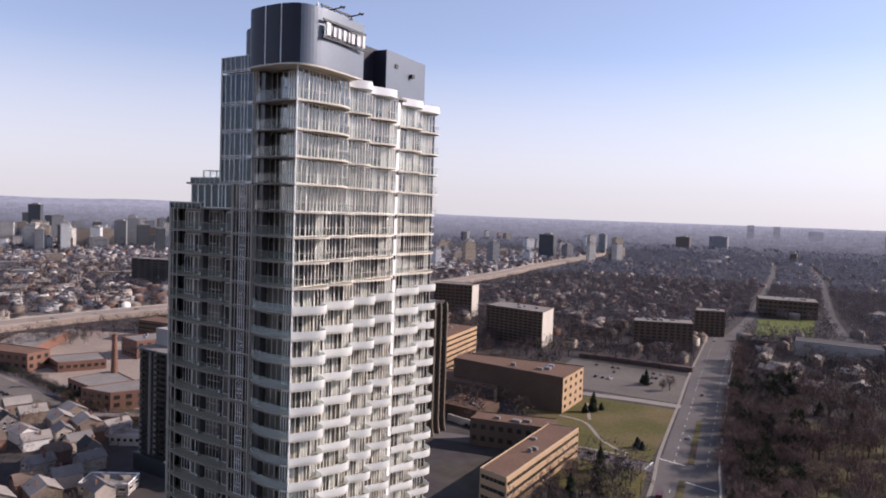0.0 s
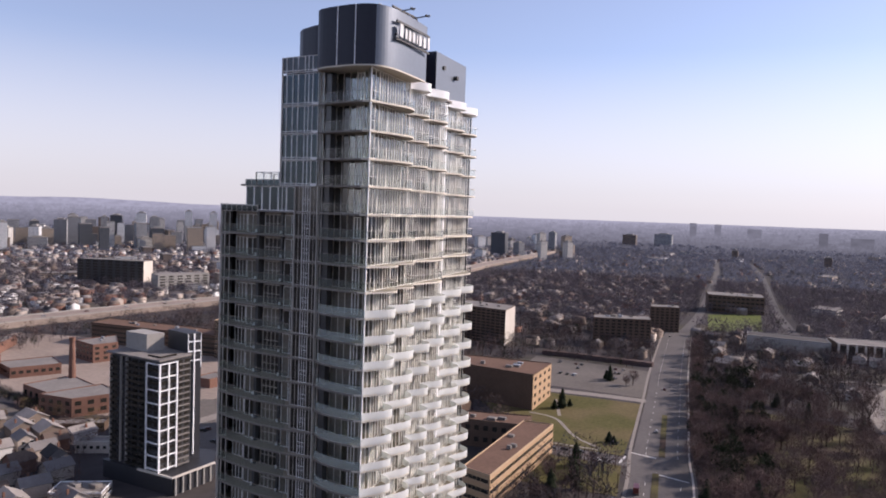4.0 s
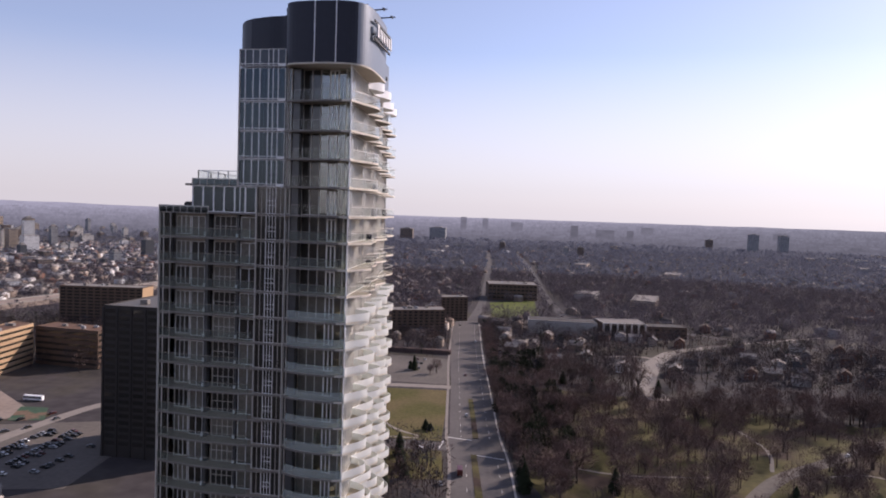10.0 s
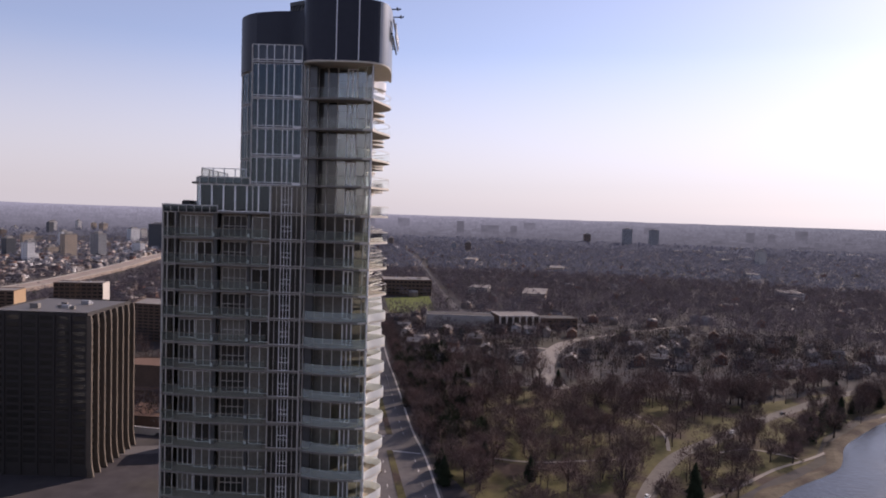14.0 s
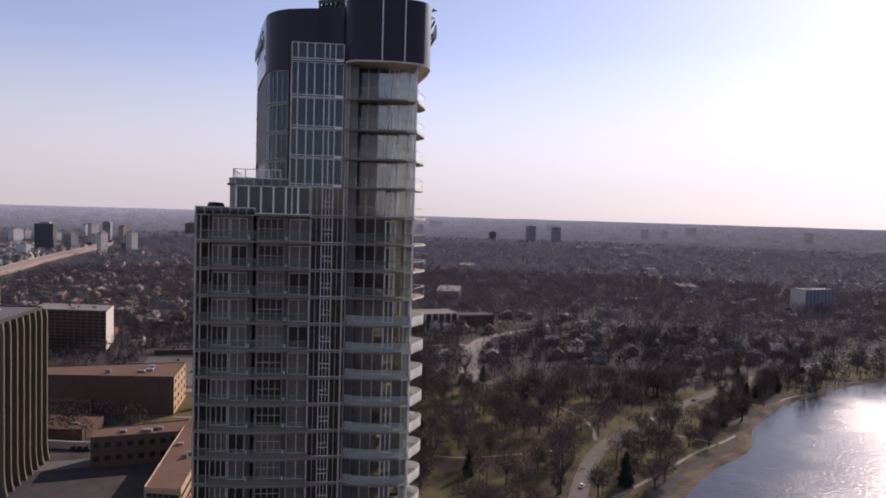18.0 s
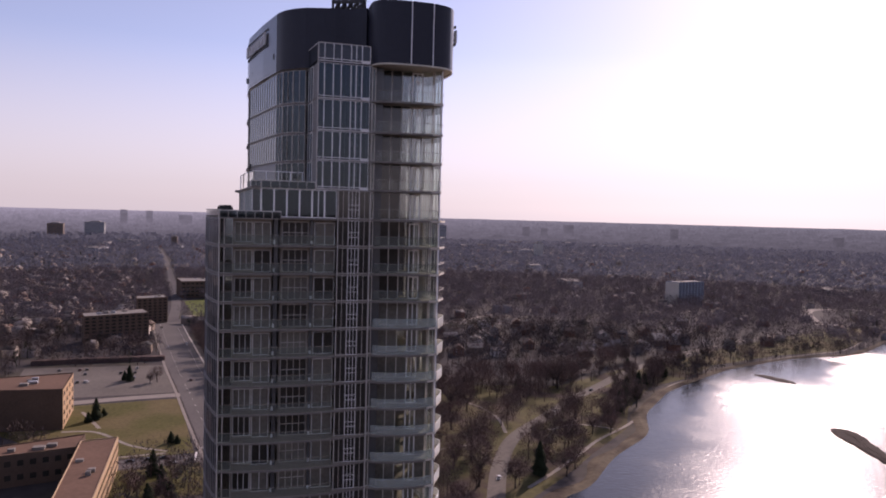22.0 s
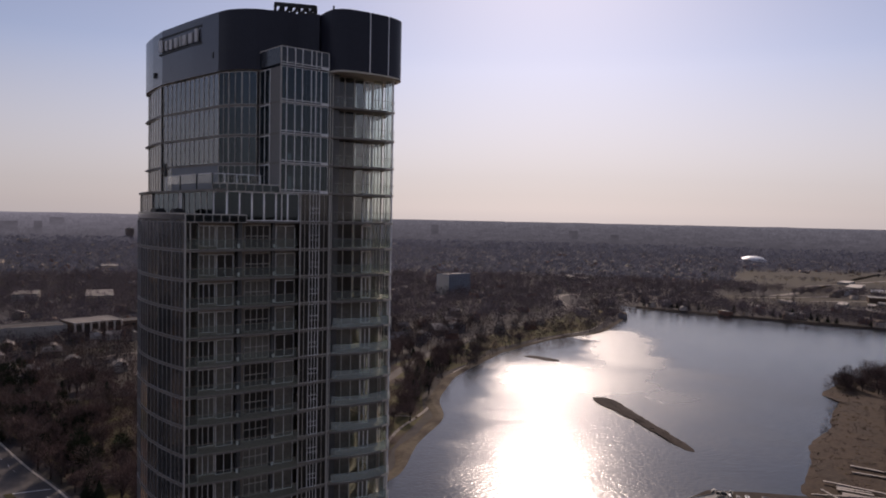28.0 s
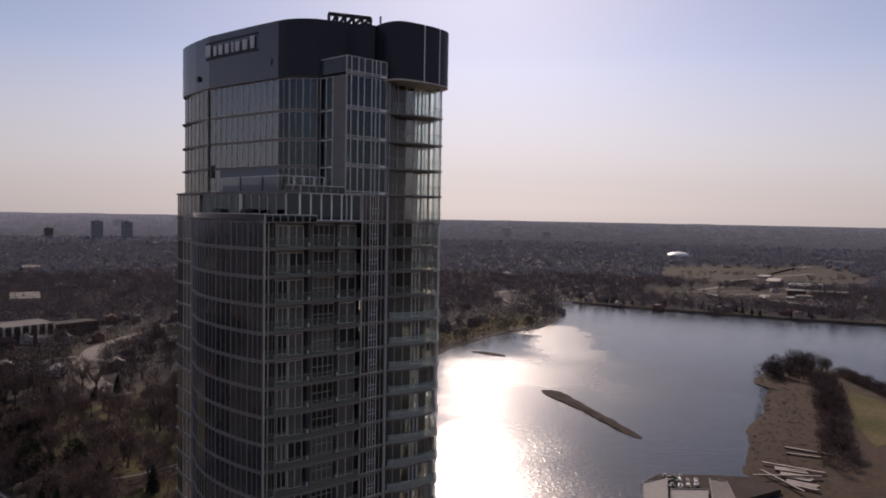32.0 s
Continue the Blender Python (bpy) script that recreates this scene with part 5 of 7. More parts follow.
# ---- trees ----
def m_twig(name, color, thru_share=0.03):
    """Twigs: fine enough that light also comes through the crown."""
    m = mat(name, color, 0.95, vary=0.35, fine=0.4, broad=0.02, island=0.3, spec=0.1)
    n, l = m.node_tree.nodes, m.node_tree.links
    thru, mx = n.new("ShaderNodeBsdfTranslucent"), n.new("ShaderNodeMixShader")
    mx.inputs[0].default_value = thru_share
    l.new(n["Principled BSDF"].inputs["Base Color"].links[0].from_socket, thru.inputs[0])
    l.new(n["Principled BSDF"].outputs[0], mx.inputs[1]), l.new(thru.outputs[0], mx.inputs[2]), l.new(mx.outputs[0], n["Material Output"].inputs[0])
    return m


M_BARK = m_twig("grey_brown_bark", (0.062, 0.047, 0.043))
M_TWIG = m_twig("bare_twigs", (0.110, 0.077, 0.070))
M_TWIG2 = m_twig("reddish_bare_twigs", (0.136, 0.090, 0.080))
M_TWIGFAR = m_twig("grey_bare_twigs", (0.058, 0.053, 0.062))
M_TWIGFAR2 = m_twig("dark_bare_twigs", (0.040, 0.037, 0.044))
# same bare twigs further off: haze put into the colour, paler and bluer
M_WOODMID = m_twig("hazed_suburban_twigs", (0.106, 0.092, 0.104), 0.25)
M_WOODMID2 = m_twig("hazed_dark_suburban_twigs", (0.078, 0.067, 0.077), 0.25)
M_WOODFAR = m_twig("hazed_far_twigs", (0.145, 0.150, 0.190), 0.35)
M_WOODFAR2 = m_twig("hazed_dark_far_twigs", (0.110, 0.114, 0.146), 0.35)
M_NEEDLE = m_twig("dark_conifer_needles", (0.020, 0.026, 0.014))
M_BUSH = m_twig("ochre_shrub_twigs", (0.125, 0.090, 0.040))


def twigs(rng, n, centre, size, length, width, hollow=0.35):
    """Thin pointed slivers through an egg-shaped crown, growing outwards: arrays of verts and triangles."""
    u = rng.normal(size=(n, 3))
    u /= np.linalg.norm(u, axis=1)[:, None]
    r = hollow + (1 - hollow) * rng.random(n) ** 0.6
    lump = 1 + 0.22 * np.sin(3.1 * u[:, 0] + 2 * u[:, 1] + rng.random() * 6) + 0.15 * np.sin(5 * u[:, 1] - 4 * u[:, 2] + rng.random() * 6)
    p = np.asarray(centre) + u * (r * lump)[:, None] * np.asarray(size)
    d = u + rng.normal(size=(n, 3)) * 0.55 + np.array([0, 0, 0.35])
    d /= np.linalg.norm(d, axis=1)[:, None]
    s = np.cross(d, rng.normal(size=(n, 3)))
    s /= np.linalg.norm(s, axis=1)[:, None]
    ln = length * (0.6 + 0.8 * rng.random(n))[:, None]
    w = width * (0.6 + 0.8 * rng.random(n))[:, None]
    v = np.stack([p - s * w / 2, p + s * w / 2, p + d * ln], 1).reshape(-1, 3)
    return v, np.arange(3 * n).reshape(-1, 3)


def limbs(rng, h, spread, n=9):
    bm = bmesh.new()

    def limb(a, b, r0, r1, k=5):
        a, b = Vector(a), Vector(b)
        d = (b - a).normalized()
        u = d.orthogonal().normalized()
        w = d.cross(u)
        ra = [bm.verts.new(a + (u * math.cos(6.2832 * i / k) + w * math.sin(6.2832 * i / k)) * r0) for i in range(k)]
        rb = [bm.verts.new(b + (u * math.cos(6.2832 * i / k) + w * math.sin(6.2832 * i / k)) * r1) for i in range(k)]
        for i in range(k):
            bm.faces.new((ra[i], ra[(i + 1) % k], rb[(i + 1) % k], rb[i]))

    fork = h * 0.32
    limb((0, 0, -0.2), (0.15, 0.1, fork), 0.032 * h, 0.024 * h, 7)
    for i in range(n):
        q = 6.2832 * i / n + rng.uniform(-0.3, 0.3)
        z = fork * rng.uniform(0.85, 1.25)
        out = spread * rng.uniform(0.45, 0.8)
        mid = (math.cos(q) * out * 0.5, math.sin(q) * out * 0.5, z + h * rng.uniform(0.14, 0.24))
        end = (math.cos(q) * out, math.sin(q) * out, z + h * rng.uniform(0.3, 0.52))
        limb((0.1, 0.1, z * 0.95), mid, 0.013 * h, 0.009 * h), limb(mid, end, 0.009 * h, 0.003 * h, 4)
        for j in range(2):
            q2 = q + rng.uniform(-0.9, 0.9)
            limb(mid, (mid[0] + math.cos(q2) * out * 0.5, mid[1] + math.sin(q2) * out * 0.5, mid[2] + h * rng.uniform(0.1, 0.28)), 0.006 * h, 0.002 * h, 3)
    return bm


def bare_tree(seed, h, spread, material, n=1150):
    rng = np.random.default_rng(seed)
    ob = thing("tree", "leafless broad-crowned tree with fine brown twigs", "tree")
    part("trunk", limbs(random.Random(seed), h, spread), M_BARK, ob)
    v, f = twigs(rng, n, (0, 0, h * 0.66), (spread, spread, h * 0.34), h * 0.12, 0.17)
    part("crown", raw_mesh("crown", v, f, [material]), None, ob)
    return ob


def conifer(seed, h, spread):
    rng = np.random.default_rng(seed)
    ob = thing("tree", "dark green conifer with drooping boughs", "tree")
    bm = bmesh.new()
    bar(bm, (0, 0, -0.2), (0, 0, h * 0.9), 0.14)
    part("trunk", bm, M_BARK, ob)
    n = 640
    t = rng.random(n) ** 0.8
    z = h * (0.08 + 0.9 * (1 - t))
    q = rng.random(n) * 6.2832
    r = spread * 1.1 * t ** 0.55 * (0.72 + 0.2 * np.sin(z * 3.1) + 0.22 * np.sin(3 * q + z) + 0.25 * rng.random(n)) + 0.1
    a = np.stack([np.cos(q) * r * 0.25, np.sin(q) * r * 0.25, z + 0.1 * h * t], 1)
    b = np.stack([np.cos(q) * r, np.sin(q) * r, z - 0.06 * h], 1)
    s = np.stack([-np.sin(q), np.cos(q), np.zeros(n)], 1) * (0.28 + 0.5 * t)[:, None]
    v = np.stack([a, b - s, b + s], 1).reshape(-1, 3)
    part("crown", raw_mesh("crown", v, np.arange(3 * n).reshape(-1, 3), [M_NEEDLE]), None, ob)
    return ob


def shrub(seed, h):
    ob = thing("shrub", "low ochre shrub with dense bare twigs", "shrub")
    v, f = twigs(np.random.default_rng(seed), 180, (0, 0, h * 0.5), (h * 0.7, h * 0.7, h * 0.5), 0.7, 0.16, 0.1)
    part("crown", raw_mesh("crown", v, f, [M_BUSH]), None, ob)
    return ob


TREES = [bare_tree(11, 15, 5.6, M_TWIG), bare_tree(12, 17, 6.4, M_TWIG2), bare_tree(13, 13, 4.6, M_TWIG), bare_tree(14, 19, 6.6, M_TWIG), bare_tree(15, 11, 4.2, M_TWIG2), bare_tree(16, 16, 5.0, M_TWIG)]
CONIFERS = [conifer(21, 13, 3.2), conifer(22, 17, 3.8), conifer(23, 9, 2.8)]
SHRUBS = [shrub(31, 2.6), shrub(32, 3.6)]
planted = random.Random(77)
first_use = set()


def plant(kind, x, y, z=0.0, s=None, group="trees"):
    s = s or planted.uniform(0.8, 1.15)
    m = pose(x, y, z, planted.uniform(-3, 3), planted.uniform(-3, 3), planted.uniform(0, 360))
    if kind.name not in first_use:
        first_use.add(kind.name)
        kind.matrix_basis = m
        kind["group"] = group
        ob = kind
    else:
        ob = copy_thing(kind, m)
        ob["group"] = group
    ob.scale = (s, s, s * planted.uniform(0.92, 1.08))
    return ob


FIELD_W = [(940, 700), (850, 600), (872, 520), (960, 430), (1040, 430), (1120, 520), (1080, 600)]
FIELD_E = [(1150, 800), (1130, 640), (1300, 480), (1500, 500), (1900, 760), (1500, 980)]
BUILT = [DT, FIELD_W, FIELD_E, [(-300, 175), (-236, 185), (-236, 236), (-296, 226)], [(-249, 398), (-165, 393), (-168, 440), (-254, 424)], [(-146, 245), (-124, 244), (-127, 334), (-190, 340), (-190, 308), (-150, 315)], [(-335, 585), (-264, 578), (-270, 624), (-340, 632)], [(-216, 634), (-150, 660), (-160, 696), (-222, 668)], [(-160, 980), (-78, 990), (-88, 1050), (-168, 1040)], [(-85, 708), (86, 720), (82, 766), (-85, 760)], [(-142, 820), (-70, 838), (-80, 975), (-146, 958)], [(-120, 464), (-134, 558), (-232, 560), (-218, 458)], [(-97, 342), (-116, 454), (-192, 446), (-207, 396), (-150, 338)], [(-316, 432), (-276, 432), (-286, 508), (-322, 504)], [(-182, 755), (-146, 768), (-152, 800), (-186, 790)]]
park_kind = "trees in the park"
count = 0
while count < 120:  # park between avenue and lake
    x, y = planted.uniform(-60, 240), planted.uniform(235, 530)
    ok = inside([(-52, 300), (-72, 420), (-84, 500), (-70, 525), (20, 500), (150, 470), (235, 515), (275, 492), (222, 436), (180, 388), (140, 346), (105, 315), (60, 282), (15, 235), (-25, 235)], [x], [y])[0]
    if not ok or near_line(PARKWAY, [x], [y], 7)[0] or near_line(BEND, [x], [y], 11)[0] or near_line(SHORE, [x], [y], 8)[0]:
        continue
    kind = planted.choice(TREES) if planted.random() > 0.10 else planted.choice(CONIFERS)
    plant(kind, x, y, group=park_kind)
    count += 1
for k in range(30):  # row along the avenue
    y = 290 + 12.5 * k
    x = np.interp(y, [300, 364, 476, 562, 745], [-55, -69, -88, -101, -131]) + planted.uniform(0, 4)
    plant(planted.choice(TREES if planted.random() > 0.15 else CONIFERS), x, y + planted.uniform(-3, 3), s=planted.uniform(0.8, 1.1), group="trees beside the avenue")
for x, y, s in ((-66, 417, 1.0), (-55, 419, 1.1), (-60, 426, 0.9), (-19, 456, 0.9), (25, 478, 0.8), (-40, 430, 1), (-48, 350, 0.9), (-111, 363, 0.75), (-108, 361, 0.6), (-109, 298, 0.9), (-112, 276, 1.0), (-115, 318, 0.9), (-105, 290, 0.8), (-155, 413, 0.8), (-152, 420, 0.6), (-158, 408, 0.7), (150, 372, 0.9), (160, 384, 1.0), (168, 396, 1.1), (178, 398, 0.9), (186, 410, 1.0), (194, 422, 0.9), (176, 408, 1.1), (205, 432, 0.8), (229, 496, 0.8), (285, 506, 0.8), (292, 510, 0.7), (640, 640, 0.9), (630, 626, 0.8), (-150, 505, 0.7), (-154, 508, 0.6)):
    plant(planted.choice(CONIFERS), x, y, s=s, group="conifers")
for x, y in ((-118, 270), (-110, 284), (-122, 300), (-104, 305), (-118, 290), (-132, 500), (-136, 496), (-108, 322), (-112, 262)):
    plant(planted.choice(TREES), x, y, s=0.62, group="trees beside the offices")
for k in range(46):  # shore trees and shrubs
    i = planted.uniform(3, 14.5)
    a, b = Vector(SHORE[int(i)]), Vector(SHORE[int(i) + 1])
    p, d = a.lerp(b, i % 1), (b - a).normalized()
    p += Vector((-d.y, d.x)) * planted.uniform(10, 34)
    kind = planted.choice(TREES) if planted.random() < 0.55 else planted.choice(SHRUBS)
    plant(kind, p.x, p.y, s=planted.uniform(0.5, 0.85), group="shore planting")
for k in range(40):  # spit: dense tip, and a belt along its far side
    if k < 22:
        x, y = planted.uniform(432, 494), planted.uniform(214, 244)
    else:
        u = planted.random()
        x, y = 446 - 188 * u + planted.uniform(-7, 7), 205 - 83 * u + planted.uniform(-6, 6)
    plant(planted.choice(TREES) if k % 4 else planted.choice(SHRUBS), x, y, 0.9, s=planted.uniform(0.55, 0.85), group="trees on the spit")
for k in range(34):  # far lake side
    y = 260 + 11 * k
    x = np.interp(y, [265, 325, 395, 480, 580, 660], [840, 812, 780, 745, 706, 694]) + planted.uniform(14, 60)
    plant(planted.choice(CONIFERS + SHRUBS), x, y, s=planted.uniform(0.6, 0.9), group="far shore planting")

# woods that nobody could count
LAND = np.random.default_rng(3)


def free_land(x, y, tree=True):
    ok = ~inside(LAKE, x, y)
    for line, reach in ((AVENUE, 17), (AVENUE_FAR, 8), (SIDE_A, 9), (SIDE_B, 8), (PARKWAY, 9), (BEND, 12), (SCHOOLROAD, 8), (CROSS, 8), (CAUSEWAY, 11), (HIGHWAY, 42)):
        ok &= ~near_line(line, x, y, reach)
    for poly in BUILT:
        ok &= ~inside(poly, x, y)
    return ok


def sector(n, r0, r1, a0=-70, a1=80):
    r = np.sqrt(LAND.random(n) * (r1 * r1 - r0 * r0) + r0 * r0)
    a = np.radians(a0 + (a1 - a0) * LAND.random(n))
    return -60 + r * np.sin(a), r * np.cos(a)


def wood(name, x, y, h, spread, n, length, width, mats_):
    """All the trees of a wide stretch as one mesh of slivers over short trunks."""
    vs, k = [], len(x)
    u = LAND.normal(size=(k, n, 3))
    u /= np.linalg.norm(u, axis=2)[..., None]
    size = (0.7 + 0.6 * LAND.random(k))
    rad = (0.3 + 0.7 * LAND.random((k, n)) ** 0.6)
    off = u * rad[..., None] * np.array([spread, spread, h * 0.36])
    zz = np.array([far_place(a, b) for a, b in zip(x, y)])
    p = np.stack([x, y, zz], 1)[:, None, :] + (np.array([0, 0, h * 0.62]) + off) * size[:, None, None]
    d = u + LAND.normal(size=(k, n, 3)) * 0.5 + np.array([0, 0, 0.4])
    d /= np.linalg.norm(d, axis=2)[..., None]
    s = np.cross(d, LAND.normal(size=(k, n, 3)))
    s /= np.linalg.norm(s, axis=2)[..., None] + 1e-9
    tri = np.stack([p - s * width / 2, p + s * width / 2, p + d * length], 2).reshape(-1, 3)
    st = np.stack([x, y, zz], 1)
    tr = np.stack([st + [-0.3, 0, 0], st + [0.3, 0, 0], st + np.array([0, 0, h * 0.7])], 1).reshape(-1, 3)
    v = np.concatenate([tri, tr])
    idx = np.concatenate([np.repeat(LAND.integers(0, len(mats_), k), n), np.zeros(k, int)])
    return tagged(part(name, raw_mesh(name, v, np.arange(len(v)).reshape(-1, 3), mats_, idx)), "wide stretch of bare brown city trees", "woods", kind="stuff")


def thin_left(x, y):
    """Fewer trees on the built-up side beyond the motorway and round the works."""
    left = x < np.interp(y, [0, 340, 760, 1223, 2200], [-200, -240, -260, -560, -800])
    keep = ~left | (LAND.random(len(x)) < np.where(x < -690, 0.42, 0.8))
    return keep & ~((x < -225) & (x > -560) & (y < 420)) & ~((x > -60) & (x < 240) & (y < 500)) & ~((x < -146) & (x > -300) & (y < 345))


# beyond 700 m the twig colour itself carries the haze
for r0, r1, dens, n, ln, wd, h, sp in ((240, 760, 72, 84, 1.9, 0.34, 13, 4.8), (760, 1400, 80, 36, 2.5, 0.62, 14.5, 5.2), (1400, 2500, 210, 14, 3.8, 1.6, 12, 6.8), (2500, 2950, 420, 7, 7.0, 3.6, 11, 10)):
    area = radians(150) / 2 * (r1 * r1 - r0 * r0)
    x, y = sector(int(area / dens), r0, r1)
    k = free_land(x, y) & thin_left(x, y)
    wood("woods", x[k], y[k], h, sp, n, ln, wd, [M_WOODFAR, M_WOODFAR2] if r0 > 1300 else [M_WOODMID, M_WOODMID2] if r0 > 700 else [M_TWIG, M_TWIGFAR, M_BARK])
PARK = [(-52, 300), (-72, 420), (-84, 500), (-70, 525), (20, 500), (150, 470), (235, 515), (275, 492), (222, 436), (180, 388), (140, 346), (105, 315), (60, 282), (15, 235), (-25, 235)]
x, y = LAND.uniform(-80, 280, 640), LAND.uniform(235, 530, 640)
k = inside(PARK, x, y) & free_land(x, y)
wood("woods", x[k], y[k], 15, 5.2, 480, 1.7, 0.17, [M_TWIG, M_TWIG2, M_TWIG])
x, y = LAND.uniform(840, 1900, 900), LAND.uniform(420, 980, 900)
k = (inside(FIELD_W, x, y) | inside(FIELD_E, x, y)) & ~near_line(CAUSEWAY, x, y, 14) & (np.sin(x * 0.021 + y * 0.013) + np.sin(y * 0.034) > 0.55)
wood("woods", x[k], y[k], 8, 4.0, 40, 2.0, 0.6, [M_TWIGFAR, M_TWIGFAR2, M_BUSH])
x, y = LAND.uniform(-95, -30, 70), LAND.uniform(310, 560, 70)
k = free_land(x, y) & (x > np.interp(y, [300, 364, 476, 562], [-50, -66, -86, -98])) & (x < np.interp(y, [300, 364, 476, 562], [-22, -30, -46, -60]))
wood("woods", x[k], y[k], 14, 3.4, 420, 1.5, 0.5, [M_NEEDLE])
x, y = sector(2600, 300, 1900)
k = free_land(x, y) & thin_left(x, y)
wood("woods", x[k], y[k], 12, 2.6, 40, 1.6, 0.7, [M_NEEDLE])

for cx, cy, spread, n, h in ((436, 236, 5, 26, 12), (478, 232, 9, 60, 14), (455, 240, 12, 22, 7)):  # clumps at the tip of the spit
    wood("woods", cx + LAND.normal(size=n) * spread, cy + LAND.normal(size=n) * spread * 0.6, h, 3.6, 150, 1.5, 0.2, [M_TWIG, M_TWIG2, M_BARK])
u, v = LAND.random(260), LAND.random(260)
wood("woods", 452 - 200 * u + 16 * (v - 0.5), 206 - 86 * u + 16 * (LAND.random(260) - 0.5), 7.5, 3.2, 100, 1.5, 0.2, [M_TWIG, M_TWIG2, M_BARK])
wood("woods", 485 - 110 * u + 14 * (v - 0.5), 206 - 112 * u + 8 * (LAND.random(260) - 0.5), 7, 3.4, 80, 1.5, 0.22, [M_TWIG, M_TWIG2])
u = LAND.random(70)
wood("shrubs", 258 - 36 * u + LAND.normal(size=70) * 1.2, 308 - 88 * u + LAND.normal(size=70) * 0.8, 1.3, 1.0, 24, 0.7, 0.14, [M_BARK, M_TWIG])
u, v = LAND.random(420), LAND.random(420)
wood("shrubs", 220 + 240 * u + 10 * v, 128 + 105 * u + 42 * (v - 0.35), 1.6, 1.4, 26, 0.8, 0.16, [M_BUSH, M_TWIG, M_BARK])

# ---- houses ----
M_WALLS = [mat("cream_siding", (0.40, 0.34, 0.29), 0.85), mat("white_siding", (0.62, 0.60, 0.57), 0.85), M_REDBRICK, mat("grey_siding", (0.22, 0.20, 0.195), 0.85), mat("buff_brick", (0.205, 0.160, 0.130), 0.85)]
M_ROOFS = [mat("grey_shingles", (0.17, 0.155, 0.15), 0.9, vary=0.3), mat("brown_shingles", (0.135, 0.100, 0.082), 0.9, vary=0.3), mat("pale_weathered_shingles", (0.27, 0.24, 0.22), 0.9, vary=0.3), mat("dark_shingles", (0.05, 0.047, 0.047), 0.9, vary=0.3)]


def house(w, d, h, rise, wall, roof, label):
    ob = thing("house", label, "house")
    bm = bmesh.new()
    box(bm, -w / 2, -d / 2, 0, w / 2, d / 2, h)
    for y in (-d / 2, d / 2):
        bm.faces.new([bm.verts.new(p) for p in ((-w / 2, y, h), (w / 2, y, h), (0, y, h + rise))])
    part("wall", bm, wall, ob)
    bm = bmesh.new()
    e = 0.5
    for s in (-1, 1):
        v = [bm.verts.new(p) for p in ((s * (w / 2 + e), -d / 2 - e, h - 0.3), (s * (w / 2 + e), d / 2 + e, h - 0.3), (0, d / 2 + e, h + rise + 0.05), (0, -d / 2 - e, h + rise + 0.05), (s * (w / 2 + e), -d / 2 - e, h - 0.05), (s * (w / 2 + e), d / 2 + e, h - 0.05), (0, d / 2 + e, h + rise + 0.3), (0, -d / 2 - e, h + rise + 0.3))]
        for f in ((0, 1, 2, 3), (4, 5, 6, 7), (0, 1, 5, 4), (1, 2, 6, 5), (3, 0, 4, 7)):
            bm.faces.new([v[i] for i in f])
    bmesh.ops.recalc_face_normals(bm, faces=bm.faces)
    part("roof", bm, roof, ob)
    bm = bmesh.new()
    box(bm, w * 0.2, d * 0.1, h, w * 0.2 + 0.8, d * 0.1 + 0.8, h + rise + 0.9)
    part("chimney", bm, M_REDBRICK, ob)
    bm = bmesh.new()
    box(bm, -0.6, -0.05, 0, 0.6, 0.05, 1.4)
    for fc in box(bm, -0.75, -0.1, -0.15, 0.75, 0.04, -0.01) + box(bm, -0.75, -0.09, 1.41, 0.75, 0.04, 1.55):
        fc.material_index = 1
    me = to_mesh("window", bm, [M_DARKGLASS, M_WHITE])
    for x, z in ((-w * 0.25, 0.9), (w * 0.25, 0.9), (-w * 0.22, 3.6), (w * 0.22, 3.6)):
        if z + 1.5 < h:
            part("window", me, None, ob, at=pose(x, -d / 2, z))
    return ob


HOUSES = [house(8, 11, 5.6, 2.6, M_WALLS[0], M_ROOFS[0], "cream house with a grey gable roof"), house(9, 10, 5.8, 3.0, M_WALLS[2], M_ROOFS[1], "red brick house with a brown gable roof"), house(10, 12, 5.2, 2.4, M_WALLS[1], M_ROOFS[2], "white house with a pale gable roof"), house(8, 9, 6.0, 3.2, M_WALLS[3], M_ROOFS[3], "grey house with a dark gable roof"), house(11, 13, 5.5, 2.8, M_WALLS[4], M_ROOFS[2], "buff brick house with a pale roof")]


def put_house(kind, x, y, turn):
    m = pose(x, y, 0, 0, 0, turn)
    if kind.name not in first_use:
        first_use.add(kind.name)
        kind.matrix_basis = m
        return tagged(kind, group="city houses")
    return tagged(copy_thing(kind, m), group="city houses")


lots = random.Random(9)
spots = []
for x, y in ((-326, 187), (-312, 184), (-332, 197), (-310, 160), (-288, 160), (-264, 160), (-318, 172), (-345, 190), (-350, 205), (-335, 212), (-365, 200), (-358, 178), (-375, 212), (-340, 150), (-354, 161), (-368, 150), (-374, 166), (-382, 181), (-394, 169), (-330, 139), (-308, 134), (-286, 131), (-292, 146), (-344, 176), (-388, 197), (-402, 184), (-298, 176), (-280, 146), (-410, 200), (-47, 566), (7, 556), (152, 616), (176, 578), (214, 610), (233, 572), (-112, 748), (-108, 720), (-100, 690), (-96, 662), (-90, 634), (-84, 606)):
    spots.append((x, y))
while len(spots) < 104:
    x, y = lots.uniform(-70, 420), lots.uniform(535, 720)
    if free_land([x], [y])[0] and all((x - a) ** 2 + (y - b) ** 2 > 260 for a, b in spots):
        spots.append((x, y))
for x, y in spots:
    put_house(lots.choice(HOUSES), x, y, lots.choice((-10, 80, 170, 260)) + lots.uniform(-6, 6))


